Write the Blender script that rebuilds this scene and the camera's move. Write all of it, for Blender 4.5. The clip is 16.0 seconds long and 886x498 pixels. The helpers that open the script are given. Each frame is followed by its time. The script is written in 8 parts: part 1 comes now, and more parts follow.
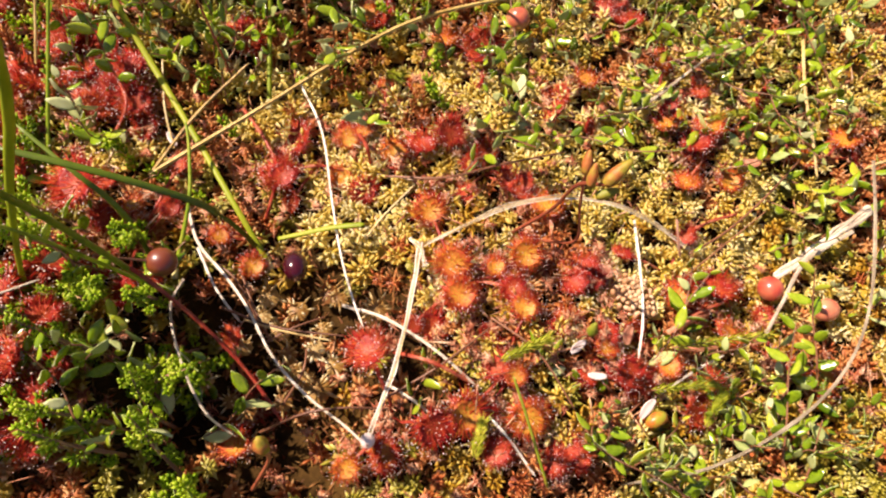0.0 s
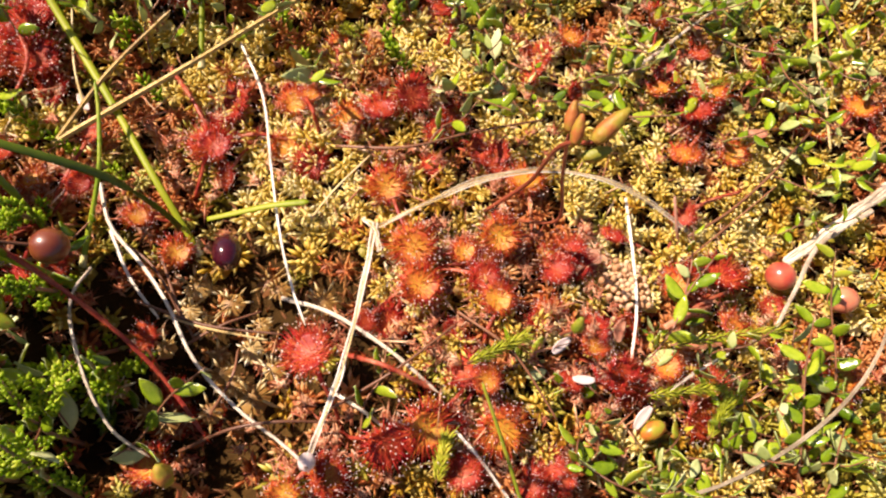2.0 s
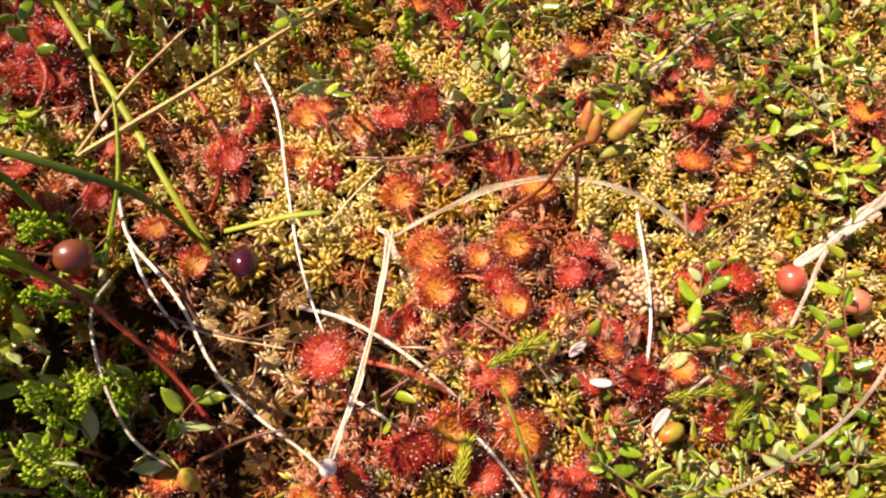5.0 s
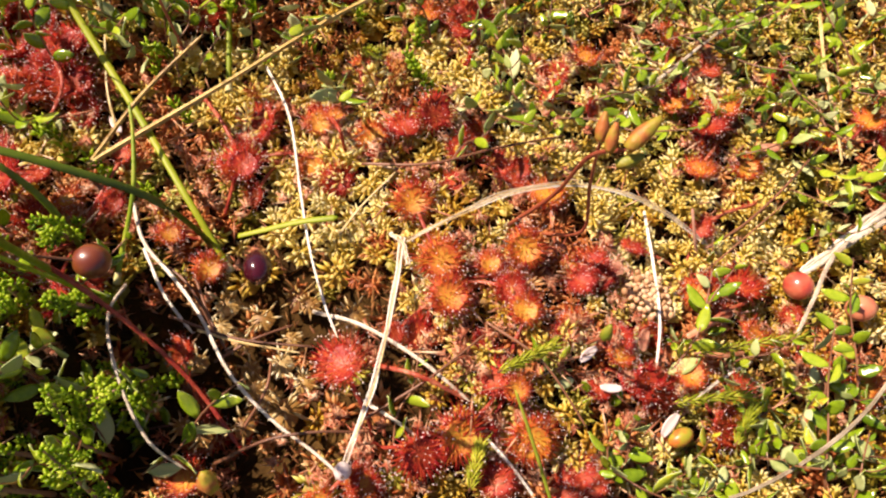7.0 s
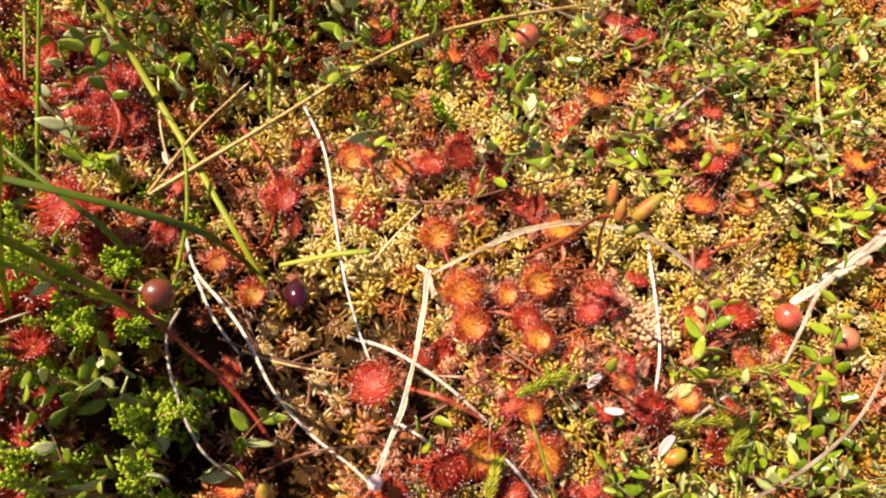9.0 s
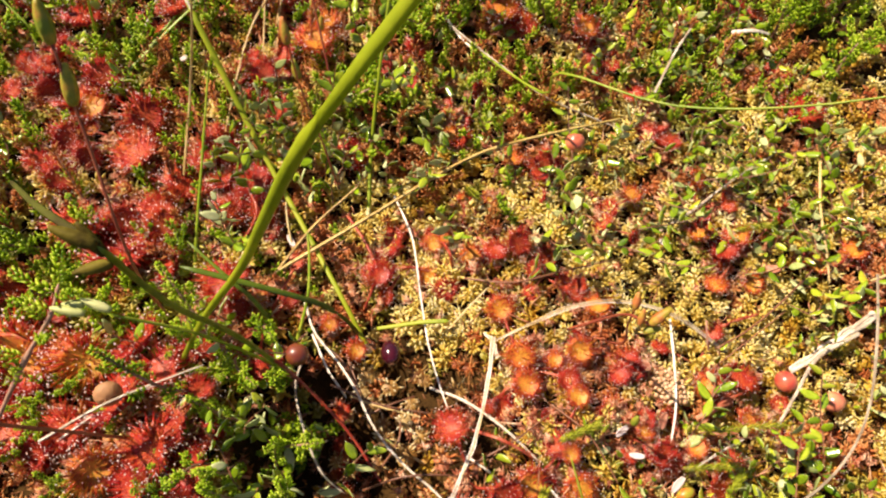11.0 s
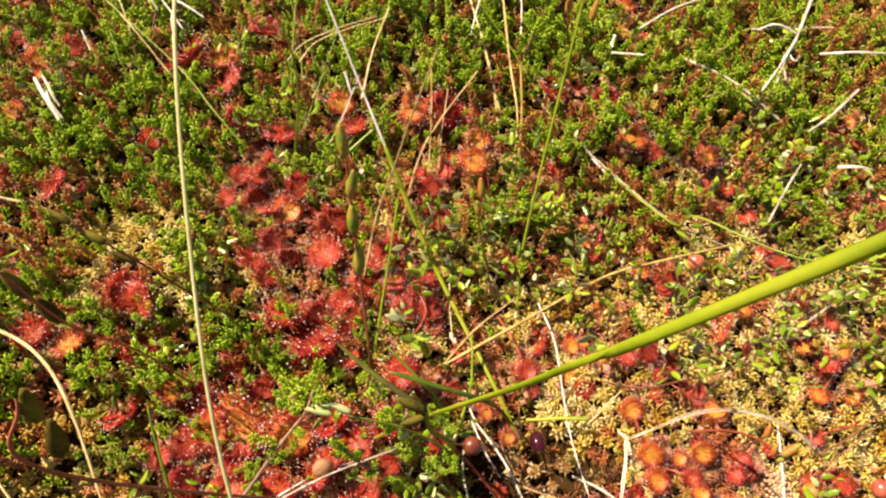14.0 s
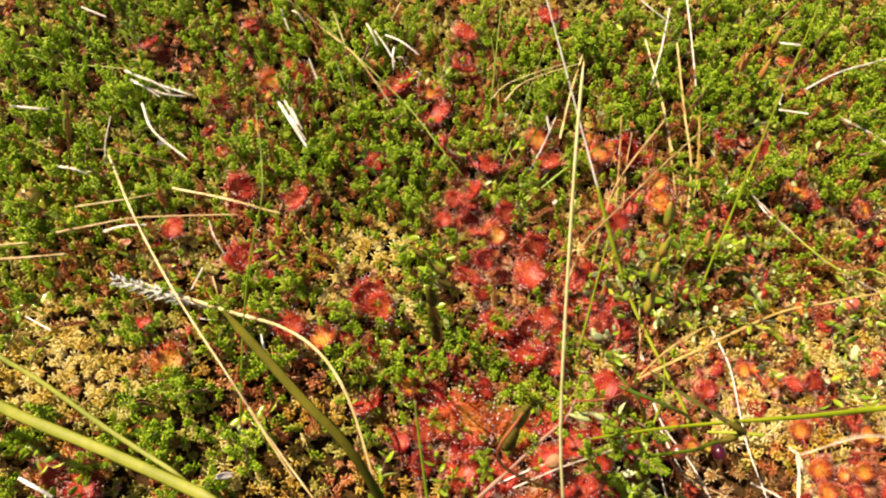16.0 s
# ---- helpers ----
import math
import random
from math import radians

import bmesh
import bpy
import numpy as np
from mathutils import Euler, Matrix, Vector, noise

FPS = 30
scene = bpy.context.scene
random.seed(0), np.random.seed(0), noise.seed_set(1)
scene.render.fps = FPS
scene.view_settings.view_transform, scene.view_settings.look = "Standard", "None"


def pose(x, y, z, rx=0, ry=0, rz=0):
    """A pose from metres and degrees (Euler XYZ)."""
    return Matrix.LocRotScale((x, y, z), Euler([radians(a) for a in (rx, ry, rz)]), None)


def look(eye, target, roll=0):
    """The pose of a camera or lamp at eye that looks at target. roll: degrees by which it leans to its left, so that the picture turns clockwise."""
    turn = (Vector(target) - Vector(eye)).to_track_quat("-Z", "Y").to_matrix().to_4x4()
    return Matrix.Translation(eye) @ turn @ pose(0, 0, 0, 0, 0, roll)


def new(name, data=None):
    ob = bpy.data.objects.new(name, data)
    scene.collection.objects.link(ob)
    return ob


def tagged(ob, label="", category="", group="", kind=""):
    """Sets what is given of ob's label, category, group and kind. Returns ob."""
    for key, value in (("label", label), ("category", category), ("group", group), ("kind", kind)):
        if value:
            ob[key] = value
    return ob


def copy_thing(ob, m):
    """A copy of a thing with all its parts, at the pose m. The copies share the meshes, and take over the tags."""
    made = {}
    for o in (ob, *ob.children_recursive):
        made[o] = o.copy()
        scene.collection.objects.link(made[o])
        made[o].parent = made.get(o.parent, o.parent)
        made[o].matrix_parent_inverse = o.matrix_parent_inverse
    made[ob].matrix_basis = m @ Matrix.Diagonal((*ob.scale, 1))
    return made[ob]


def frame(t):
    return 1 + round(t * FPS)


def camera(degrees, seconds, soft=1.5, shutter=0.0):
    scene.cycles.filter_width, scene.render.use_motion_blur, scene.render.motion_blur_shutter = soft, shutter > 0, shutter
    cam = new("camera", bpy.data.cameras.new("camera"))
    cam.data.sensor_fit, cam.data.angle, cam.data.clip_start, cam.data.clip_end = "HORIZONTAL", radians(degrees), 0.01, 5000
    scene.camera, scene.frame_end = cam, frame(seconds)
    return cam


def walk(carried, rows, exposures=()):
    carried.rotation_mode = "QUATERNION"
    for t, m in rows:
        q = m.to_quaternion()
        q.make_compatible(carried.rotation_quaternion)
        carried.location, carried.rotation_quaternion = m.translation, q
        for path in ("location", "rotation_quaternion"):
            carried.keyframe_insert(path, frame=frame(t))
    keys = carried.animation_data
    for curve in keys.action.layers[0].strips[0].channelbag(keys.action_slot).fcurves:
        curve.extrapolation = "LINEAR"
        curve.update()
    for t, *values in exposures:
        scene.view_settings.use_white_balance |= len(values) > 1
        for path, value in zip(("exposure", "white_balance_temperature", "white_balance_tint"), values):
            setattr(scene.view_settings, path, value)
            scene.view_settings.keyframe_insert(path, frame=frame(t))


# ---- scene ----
cam = camera(65.76, 16.0, soft=2.2)
EXPOSURES = [(0.0, 0.92, 7250, 26), (8.2, 0.90, 7250, 26), (11.0, 0.95, 7300, 21), (16.0, 1.02, 7350, 19)]
PATH = [
    (0.0, pose(-0.01276, -0.06962, 0.16494, 22.841, -5.472, -2.300)),
    (0.5, pose(-0.00973, -0.06827, 0.16176, 22.432, -5.567, -2.460)),
    (1.0, pose(-0.00735, -0.06730, 0.15430, 22.358, -5.819, -2.663)),
    (1.5, pose(-0.00471, -0.06475, 0.14782, 22.109, -6.126, -2.655)),
    (2.0, pose(-0.00448, -0.06155, 0.14089, 22.100, -6.494, -2.950)),
    (2.5, pose(-0.00452, -0.06185, 0.13918, 22.106, -6.405, -3.271)),
    (3.0, pose(-0.00543, -0.06196, 0.13925, 22.316, -6.127, -3.786)),
    (3.5, pose(-0.00543, -0.06212, 0.14058, 23.335, -5.964, -3.809)),
    (4.0, pose(-0.00606, -0.06340, 0.14024, 23.736, -5.939, -3.871)),
    (6.5, pose(-0.00929, -0.06544, 0.14185, 24.411, -5.941, -3.690)),
    (7.0, pose(-0.01022, -0.06495, 0.14213, 24.332, -6.082, -3.637)),
    (7.5, pose(-0.01103, -0.06482, 0.14418, 24.334, -6.175, -3.584)),
    (8.0, pose(-0.01251, -0.06489, 0.14450, 24.435, -6.157, -3.519)),
    (8.2, pose(-0.01321, -0.06386, 0.14584, 24.141, -6.271, -3.427)),
    (10.3, pose(-0.02473, -0.06174, 0.19390, 23.229, -5.114, -0.477)),
    (10.5, pose(-0.02616, -0.06449, 0.19879, 24.130, -4.713, -0.272)),
    (11.0, pose(-0.03008, -0.06540, 0.20820, 24.691, -4.124, 0.445)),
    (11.5, pose(-0.04003, -0.06062, 0.21657, 24.913, -3.798, 1.276)),
    (12.0, pose(-0.04522, -0.05862, 0.21938, 25.194, -3.128, 1.845)),
    (12.5, pose(-0.04859, -0.05731, 0.22321, 25.504, -2.637, 2.421)),
    (13.0, pose(-0.05310, -0.05615, 0.23918, 25.799, -1.997, 2.818)),
    (13.5, pose(-0.05913, -0.05592, 0.25014, 26.060, -1.555, 3.580)),
    (14.0, pose(-0.06953, -0.05790, 0.25761, 26.390, -1.631, 4.991)),
    (14.5, pose(-0.08189, -0.06004, 0.26186, 26.395, -1.729, 6.196)),
    (15.0, pose(-0.10084, -0.06528, 0.27004, 26.421, -1.686, 7.005)),
    (15.5, pose(-0.12420, -0.06995, 0.28479, 26.079, -1.776, 8.244)),
    (16.0, pose(-0.15359, -0.07160, 0.30122, 24.965, -2.305, 9.060)),
]
walk(cam, PATH, EXPOSURES)

# ---- light ----
SUN_FROM = Vector((-0.58, 0.28, 0.76)).normalized()
world = bpy.data.worlds.new("sky")
scene.world = world
world.use_nodes = True
sky = world.node_tree.nodes.new("ShaderNodeTexSky")
sky.sky_type, sky.sun_disc = "NISHITA", False
sky.sun_elevation = math.asin(SUN_FROM.z)
sky.sun_rotation = math.atan2(SUN_FROM.x, SUN_FROM.y)
world.node_tree.links.new(sky.outputs[0], world.node_tree.nodes["Background"].inputs["Color"])
world.node_tree.nodes["Background"].inputs["Strength"].default_value = 0.05
sun = new("sun", bpy.data.lights.new("sun", "SUN"))
sun.data.energy, sun.data.angle, sun.data.color = 5.0, radians(0.53), (1.0, 0.92, 0.76)
sun.matrix_world = look(SUN_FROM * 3, (0, 0, 0))


# ---- materials ----
def material(name, stops, rough=0.5, scale=900.0, random_by="island", bump=0.0, translucent=0.0, spec=0.5, coat=0.0, tip=0.0, big=60.0, mixbig=0.5):
    """A plant surface: colour from a ramp over chance per piece, a fine grain and a broad drift; optional light passing through."""
    m = bpy.data.materials.new(name)
    m.use_nodes = True
    nt = m.node_tree
    bsdf = nt.nodes["Principled BSDF"]
    out = nt.nodes["Material Output"]
    link = nt.links.new
    coord = nt.nodes.new("ShaderNodeNewGeometry")
    grain = nt.nodes.new("ShaderNodeTexNoise")
    grain.inputs["Scale"].default_value, grain.inputs["Detail"].default_value = scale, 4.0
    link(coord.outputs["Position"], grain.inputs["Vector"])
    drift = nt.nodes.new("ShaderNodeTexNoise")
    drift.inputs["Scale"].default_value, drift.inputs["Detail"].default_value = big, 3.0
    link(coord.outputs["Position"], drift.inputs["Vector"])
    if random_by == "head":
        own = nt.nodes.new("ShaderNodeUVMap")
        own.uv_map = "along"
        parts = nt.nodes.new("ShaderNodeSeparateXYZ")
        link(own.outputs[0], parts.inputs[0])
        both = nt.nodes.new("ShaderNodeMix")
        both.inputs["Factor"].default_value = 0.35
        link(parts.outputs["Y"], both.inputs["A"])
        link(coord.outputs["Random Per Island"], both.inputs["B"])
        chance = both.outputs["Result"]
    elif random_by == "island":
        chance = coord.outputs["Random Per Island"]
    else:
        info = nt.nodes.new("ShaderNodeObjectInfo")
        chance = info.outputs["Random"]
    a = nt.nodes.new("ShaderNodeMath")
    a.operation = "MULTIPLY_ADD"
    link(chance, a.inputs[0])
    a.inputs[1].default_value = 0.55
    spread = nt.nodes.new("ShaderNodeMath")
    spread.operation = "MULTIPLY_ADD"
    link(drift.outputs["Fac"], spread.inputs[0])
    spread.inputs[1].default_value, spread.inputs[2].default_value = mixbig * 2.0, -mixbig * 1.0
    link(spread.outputs[0], a.inputs[2])
    b = nt.nodes.new("ShaderNodeMath")
    b.operation = "MULTIPLY_ADD"
    link(grain.outputs["Fac"], b.inputs[0])
    b.inputs[1].default_value = 0.45
    link(a.outputs[0], b.inputs[2])
    ramp = nt.nodes.new("ShaderNodeValToRGB")
    link(b.outputs[0], ramp.inputs["Fac"])
    if tip:
        uv = nt.nodes.new("ShaderNodeUVMap")
        uv.uv_map = "along"
        split = nt.nodes.new("ShaderNodeSeparateXYZ")
        link(uv.outputs[0], split.inputs[0])
        grow = nt.nodes.new("ShaderNodeMath")
        grow.operation = "MULTIPLY_ADD"
        link(split.outputs["X"], grow.inputs[0])
        grow.inputs[1].default_value, grow.inputs[2].default_value = tip, -0.5 * tip
        total = nt.nodes.new("ShaderNodeMath")
        link(grow.outputs[0], total.inputs[0])
        link(b.outputs[0], total.inputs[1])
        link(total.outputs[0], ramp.inputs["Fac"])
    while len(ramp.color_ramp.elements) < len(stops):
        ramp.color_ramp.elements.new(0.5)
    for el, (pos, col) in zip(ramp.color_ramp.elements, stops):
        el.position, el.color = pos, (*col, 1)
    link(ramp.outputs["Color"], bsdf.inputs["Base Color"])
    bsdf.inputs["Roughness"].default_value = rough
    bsdf.inputs["Specular IOR Level"].default_value = spec
    bsdf.inputs["Coat Weight"].default_value = coat
    bsdf.inputs["Coat Roughness"].default_value = 0.15
    if bump:
        bmp = nt.nodes.new("ShaderNodeBump")
        bmp.inputs["Strength"].default_value, bmp.inputs["Distance"].default_value = bump, 0.0004
        link(grain.outputs["Fac"], bmp.inputs["Height"])
        link(bmp.outputs["Normal"], bsdf.inputs["Normal"])
    if translucent:
        tr = nt.nodes.new("ShaderNodeBsdfTranslucent")
        link(ramp.outputs["Color"], tr.inputs["Color"])
        mix = nt.nodes.new("ShaderNodeMixShader")
        mix.inputs["Fac"].default_value = translucent
        link(bsdf.outputs[0], mix.inputs[1])
        link(tr.outputs[0], mix.inputs[2])
        link(mix.outputs[0], out.inputs["Surface"])
    return m


PEAT = material("peat", [(0.2, (0.018, 0.009, 0.003)), (0.5, (0.05, 0.026, 0.007)), (0.8, (0.11, 0.06, 0.016))], 1.0, 900, bump=1.0, spec=0.1)
MOSS_PALE = material("pale_moss", [(0.02, (0.44, 0.22, 0.015)), (0.30, (0.70, 0.50, 0.06)), (0.58, (0.87, 0.73, 0.22)), (0.95, (0.95, 0.90, 0.60))], 0.5, 900, "head", translucent=0.4, tip=0.50, big=110, mixbig=0.4)
MOSS_OCHRE = material("ochre_moss", [(0.02, (0.24, 0.070, 0.010)), (0.34, (0.50, 0.25, 0.016)), (0.60, (0.68, 0.46, 0.045)), (0.95, (0.88, 0.77, 0.30))], 0.5, 900, "head", translucent=0.4, tip=0.50, big=110, mixbig=0.5)
MOSS_RED = material("red_moss", [(0.02, (0.26, 0.045, 0.014)), (0.38, (0.58, 0.16, 0.04)), (0.68, (0.72, 0.34, 0.11)), (0.95, (0.84, 0.60, 0.32))], 0.5, 900, "head", translucent=0.4, tip=0.45, big=110, mixbig=0.5)
MOSS_OLIVE = material("olive_moss", [(0.02, (0.13, 0.09, 0.008)), (0.34, (0.34, 0.29, 0.022)), (0.60, (0.56, 0.50, 0.07)), (0.95, (0.84, 0.80, 0.34))], 0.5, 900, "head", translucent=0.4, tip=0.50, big=110, mixbig=0.5)
MOSS_PEACH = material("peach_moss", [(0.02, (0.44, 0.20, 0.08)), (0.40, (0.70, 0.42, 0.22)), (0.75, (0.84, 0.62, 0.40)), (1.0, (0.92, 0.78, 0.58))], 0.5, 900, bump=0.2, translucent=0.35, big=110, mixbig=0.3)
MOSS_TAN = material("tan_moss", [(0.02, (0.22, 0.08, 0.015)), (0.40, (0.46, 0.27, 0.07)), (0.70, (0.76, 0.62, 0.32)), (0.95, (0.93, 0.88, 0.66))], 0.5, 900, "head", translucent=0.3, tip=0.75, big=110, mixbig=0.3)
MOSS_DEAD = material("dead_moss", [(0.1, (0.10, 0.033, 0.012)), (0.5, (0.26, 0.095, 0.026)), (0.9, (0.40, 0.20, 0.05))], 0.7, 800, translucent=0.3, big=90)
CRAN_TOP = material("cranberry_leaf_top", [(0.10, (0.07, 0.15, 0.006)), (0.5, (0.24, 0.37, 0.014)), (0.85, (0.46, 0.54, 0.04)), (1.0, (0.60, 0.28, 0.03))], 0.22, 900, "object", bump=0.25, spec=0.8, translucent=0.3, big=30)
CRAN_BACK = material("cranberry_leaf_underside", [(0.2, (0.36, 0.45, 0.13)), (0.8, (0.64, 0.69, 0.36))], 0.45, 800, "object", translucent=0.25)
CRAN_STEM = material("cranberry_stem", [(0.2, (0.10, 0.035, 0.016)), (0.8, (0.28, 0.12, 0.06))], 0.45, 900, "object")
HEATHER = material("heather_leaf", [(0.05, (0.045, 0.12, 0.004)), (0.36, (0.23, 0.41, 0.008)), (0.72, (0.50, 0.67, 0.03)), (1.0, (0.72, 0.80, 0.12))], 0.38, 900, translucent=0.5, spec=0.5, big=60, mixbig=0.5, tip=0.6)
HEATHER_STEM = material("heather_stem", [(0.2, (0.16, 0.07, 0.045)), (0.8, (0.44, 0.25, 0.17))], 0.6, 900, bump=0.5)
BLADE = material("green_blade", [(0.1, (0.11, 0.20, 0.010)), (0.5, (0.24, 0.35, 0.016)), (0.9, (0.44, 0.48, 0.05))], 0.38, 900, "object", bump=0.3, translucent=0.3, big=150, mixbig=0.6)
STRAW = material("dry_straw", [(0.1, (0.38, 0.22, 0.06)), (0.5, (0.62, 0.44, 0.17)), (0.9, (0.78, 0.64, 0.34))], 0.45, 900, "object", bump=0.5, translucent=0.1, big=150, mixbig=0.7)
GOLD_STRAW = material("golden_straw", [(0.1, (0.26, 0.14, 0.025)), (0.5, (0.48, 0.31, 0.075)), (0.9, (0.64, 0.47, 0.16))], 0.45, 900, "object", bump=0.5, translucent=0.1, big=150, mixbig=0.7)
BLEACHED = material("bleached_straw", [(0.1, (0.34, 0.26, 0.18)), (0.5, (0.64, 0.57, 0.46)), (0.9, (0.84, 0.80, 0.72))], 0.42, 1300, "object", bump=0.6, big=120, mixbig=0.7)
GREY_STRAW = material("grey_straw", [(0.1, (0.22, 0.17, 0.11)), (0.5, (0.42, 0.35, 0.25)), (0.9, (0.60, 0.53, 0.42))], 0.45, 1300, "object", bump=0.6, big=120, mixbig=0.7)
PALE_STEM = material("pale_stem", [(0.1, (0.44, 0.44, 0.10)), (0.5, (0.64, 0.60, 0.24)), (0.9, (0.78, 0.72, 0.42))], 0.45, 600, "object", bump=0.3, translucent=0.2, big=90)
DEEP_BLADE = material("deep_green_blade", [(0.1, (0.20, 0.28, 0.008)), (0.5, (0.33, 0.41, 0.015)), (0.9, (0.48, 0.50, 0.03))], 0.5, 500, "object", bump=0.2, translucent=0.38, big=80)
DARK_BLADE = material("dark_blade", [(0.1, (0.07, 0.12, 0.006)), (0.5, (0.13, 0.20, 0.010)), (0.9, (0.24, 0.30, 0.02))], 0.45, 500, "object", translucent=0.25, big=80)
OLIVE_GREEN = material("olive_green_blade", [(0.1, (0.12, 0.15, 0.008)), (0.5, (0.20, 0.23, 0.014)), (0.9, (0.32, 0.33, 0.03))], 0.55, 500, "object", translucent=0.3, big=80)
OLIVE = material("olive_blade", [(0.1, (0.07, 0.065, 0.006)), (0.5, (0.14, 0.125, 0.010)), (0.9, (0.24, 0.20, 0.018))], 0.9, 500, "object", translucent=0.25, spec=0.15, big=80)
SUN_PETIOLE = material("sundew_petiole", [(0.15, (0.28, 0.022, 0.016)), (0.5, (0.46, 0.075, 0.04)), (0.9, (0.60, 0.21, 0.11))], 0.4, 1400, "object", bump=0.5, translucent=0.3, big=260, mixbig=0.7)
TENTACLE = material("sundew_tentacle", [(0.05, (0.80, 0.42, 0.05)), (0.38, (0.74, 0.19, 0.035)), (0.70, (0.60, 0.05, 0.028)), (1.0, (0.45, 0.012, 0.028))], 0.3, 700, translucent=0.5, tip=0.7)
TENTACLE_ROSE = material("sundew_tentacle_rose", [(0.05, (0.74, 0.22, 0.05)), (0.42, (0.64, 0.075, 0.03)), (0.75, (0.54, 0.024, 0.022)), (1.0, (0.40, 0.008, 0.020))], 0.3, 700, translucent=0.5, tip=0.55)


WITHERED_STEM = material("withered_stem", [(0.2, (0.50, 0.22, 0.15)), (0.8, (0.76, 0.50, 0.38))], 0.45, 900, "object", bump=0.3, translucent=0.3, big=200)
REMAINS = material("withered_sundew", [(0.1, (0.30, 0.05, 0.03)), (0.40, (0.62, 0.20, 0.10)), (0.70, (0.80, 0.46, 0.28)), (0.95, (0.90, 0.74, 0.56))], 0.3, 900, translucent=0.4, big=120)
LITTER = material("dead_litter", [(0.1, (0.20, 0.06, 0.03)), (0.40, (0.46, 0.18, 0.09)), (0.65, (0.62, 0.36, 0.20)), (0.95, (0.80, 0.68, 0.50))], 0.45, 900, big=90, mixbig=0.3)

RUSTY = material("rusty_shoot", [(0.1, (0.20, 0.035, 0.012)), (0.45, (0.46, 0.13, 0.03)), (0.85, (0.68, 0.32, 0.08))], 0.45, 700, translucent=0.35, tip=0.3, big=90)


def lamina_material(name, centre, middle, rim):
    """Sundew blade: yellow-green middle running to red at its rim, glossy, letting light through."""
    m = bpy.data.materials.new(name)
    m.use_nodes = True
    nt = m.node_tree
    bsdf, out, link = nt.nodes["Principled BSDF"], nt.nodes["Material Output"], nt.links.new
    co = nt.nodes.new("ShaderNodeTexCoord")
    length = nt.nodes.new("ShaderNodeVectorMath")
    length.operation = "LENGTH"
    link(co.outputs["Object"], length.inputs[0])
    grain = nt.nodes.new("ShaderNodeTexNoise")
    grain.inputs["Scale"].default_value, grain.inputs["Detail"].default_value = 1400, 3
    link(co.outputs["Object"], grain.inputs["Vector"])
    info = nt.nodes.new("ShaderNodeObjectInfo")
    k = nt.nodes.new("ShaderNodeMath")
    k.operation = "MULTIPLY_ADD"
    link(length.outputs["Value"], k.inputs[0])
    k.inputs[1].default_value = 120.0
    fine = nt.nodes.new("ShaderNodeMath")
    fine.operation = "MULTIPLY"
    fine.inputs[1].default_value = 0.7
    link(grain.outputs["Fac"], fine.inputs[0])
    link(fine.outputs[0], k.inputs[2])
    k2 = nt.nodes.new("ShaderNodeMath")
    k2.operation = "MULTIPLY_ADD"
    link(info.outputs["Random"], k2.inputs[0])
    k2.inputs[1].default_value = 0.18
    link(k.outputs[0], k2.inputs[2])
    ramp = nt.nodes.new("ShaderNodeValToRGB")
    ramp.color_ramp.elements.new(0.5)
    for el, (p, c) in zip(ramp.color_ramp.elements, [(0.36, centre), (0.68, middle), (0.92, rim)]):
        el.position, el.color = p, (*c, 1)
    link(k2.outputs[0], ramp.inputs["Fac"])
    link(ramp.outputs["Color"], bsdf.inputs["Base Color"])
    bsdf.inputs["Roughness"].default_value = 0.45
    bmp = nt.nodes.new("ShaderNodeBump")
    bmp.inputs["Strength"].default_value, bmp.inputs["Distance"].default_value = 0.6, 0.0003
    link(grain.outputs["Fac"], bmp.inputs["Height"])
    link(bmp.outputs["Normal"], bsdf.inputs["Normal"])
    tr = nt.nodes.new("ShaderNodeBsdfTranslucent")
    link(ramp.outputs["Color"], tr.inputs["Color"])
    mix = nt.nodes.new("ShaderNodeMixShader")
    mix.inputs["Fac"].default_value = 0.35
    link(bsdf.outputs[0], mix.inputs[1])
    link(tr.outputs[0], mix.inputs[2])
    link(mix.outputs[0], out.inputs["Surface"])
    return m


LAMINA_GOLD = lamina_material("sundew_blade_gold", (0.68, 0.46, 0.06), (0.66, 0.30, 0.04), (0.54, 0.09, 0.025))
LAMINA_RED = lamina_material("sundew_blade_red", (0.54, 0.12, 0.03), (0.46, 0.045, 0.02), (0.34, 0.012, 0.014))

# Dew beads coloured near white, so the sparkle of clear drops is painted in.
DEW = bpy.data.materials.new("sundew_dew")
DEW.use_nodes = True
_b = DEW.node_tree.nodes["Principled BSDF"]
_b.inputs["Base Color"].default_value = (1.0, 0.93, 0.89, 1)
_b.inputs["Roughness"].default_value, _b.inputs["IOR"].default_value = 0.10, 1.45
_b.inputs["Coat Weight"].default_value, _b.inputs["Coat Roughness"].default_value = 1.0, 0.12
_t = DEW.node_tree.nodes.new("ShaderNodeBsdfTranslucent")
_t.inputs["Color"].default_value = (1.0, 0.86, 0.80, 1)
_m = DEW.node_tree.nodes.new("ShaderNodeMixShader")
_m.inputs["Fac"].default_value = 0.65
DEW.node_tree.links.new(_b.outputs[0], _m.inputs[1])
DEW.node_tree.links.new(_t.outputs[0], _m.inputs[2])
DEW.node_tree.links.new(_m.outputs[0], DEW.node_tree.nodes["Material Output"].inputs["Surface"])


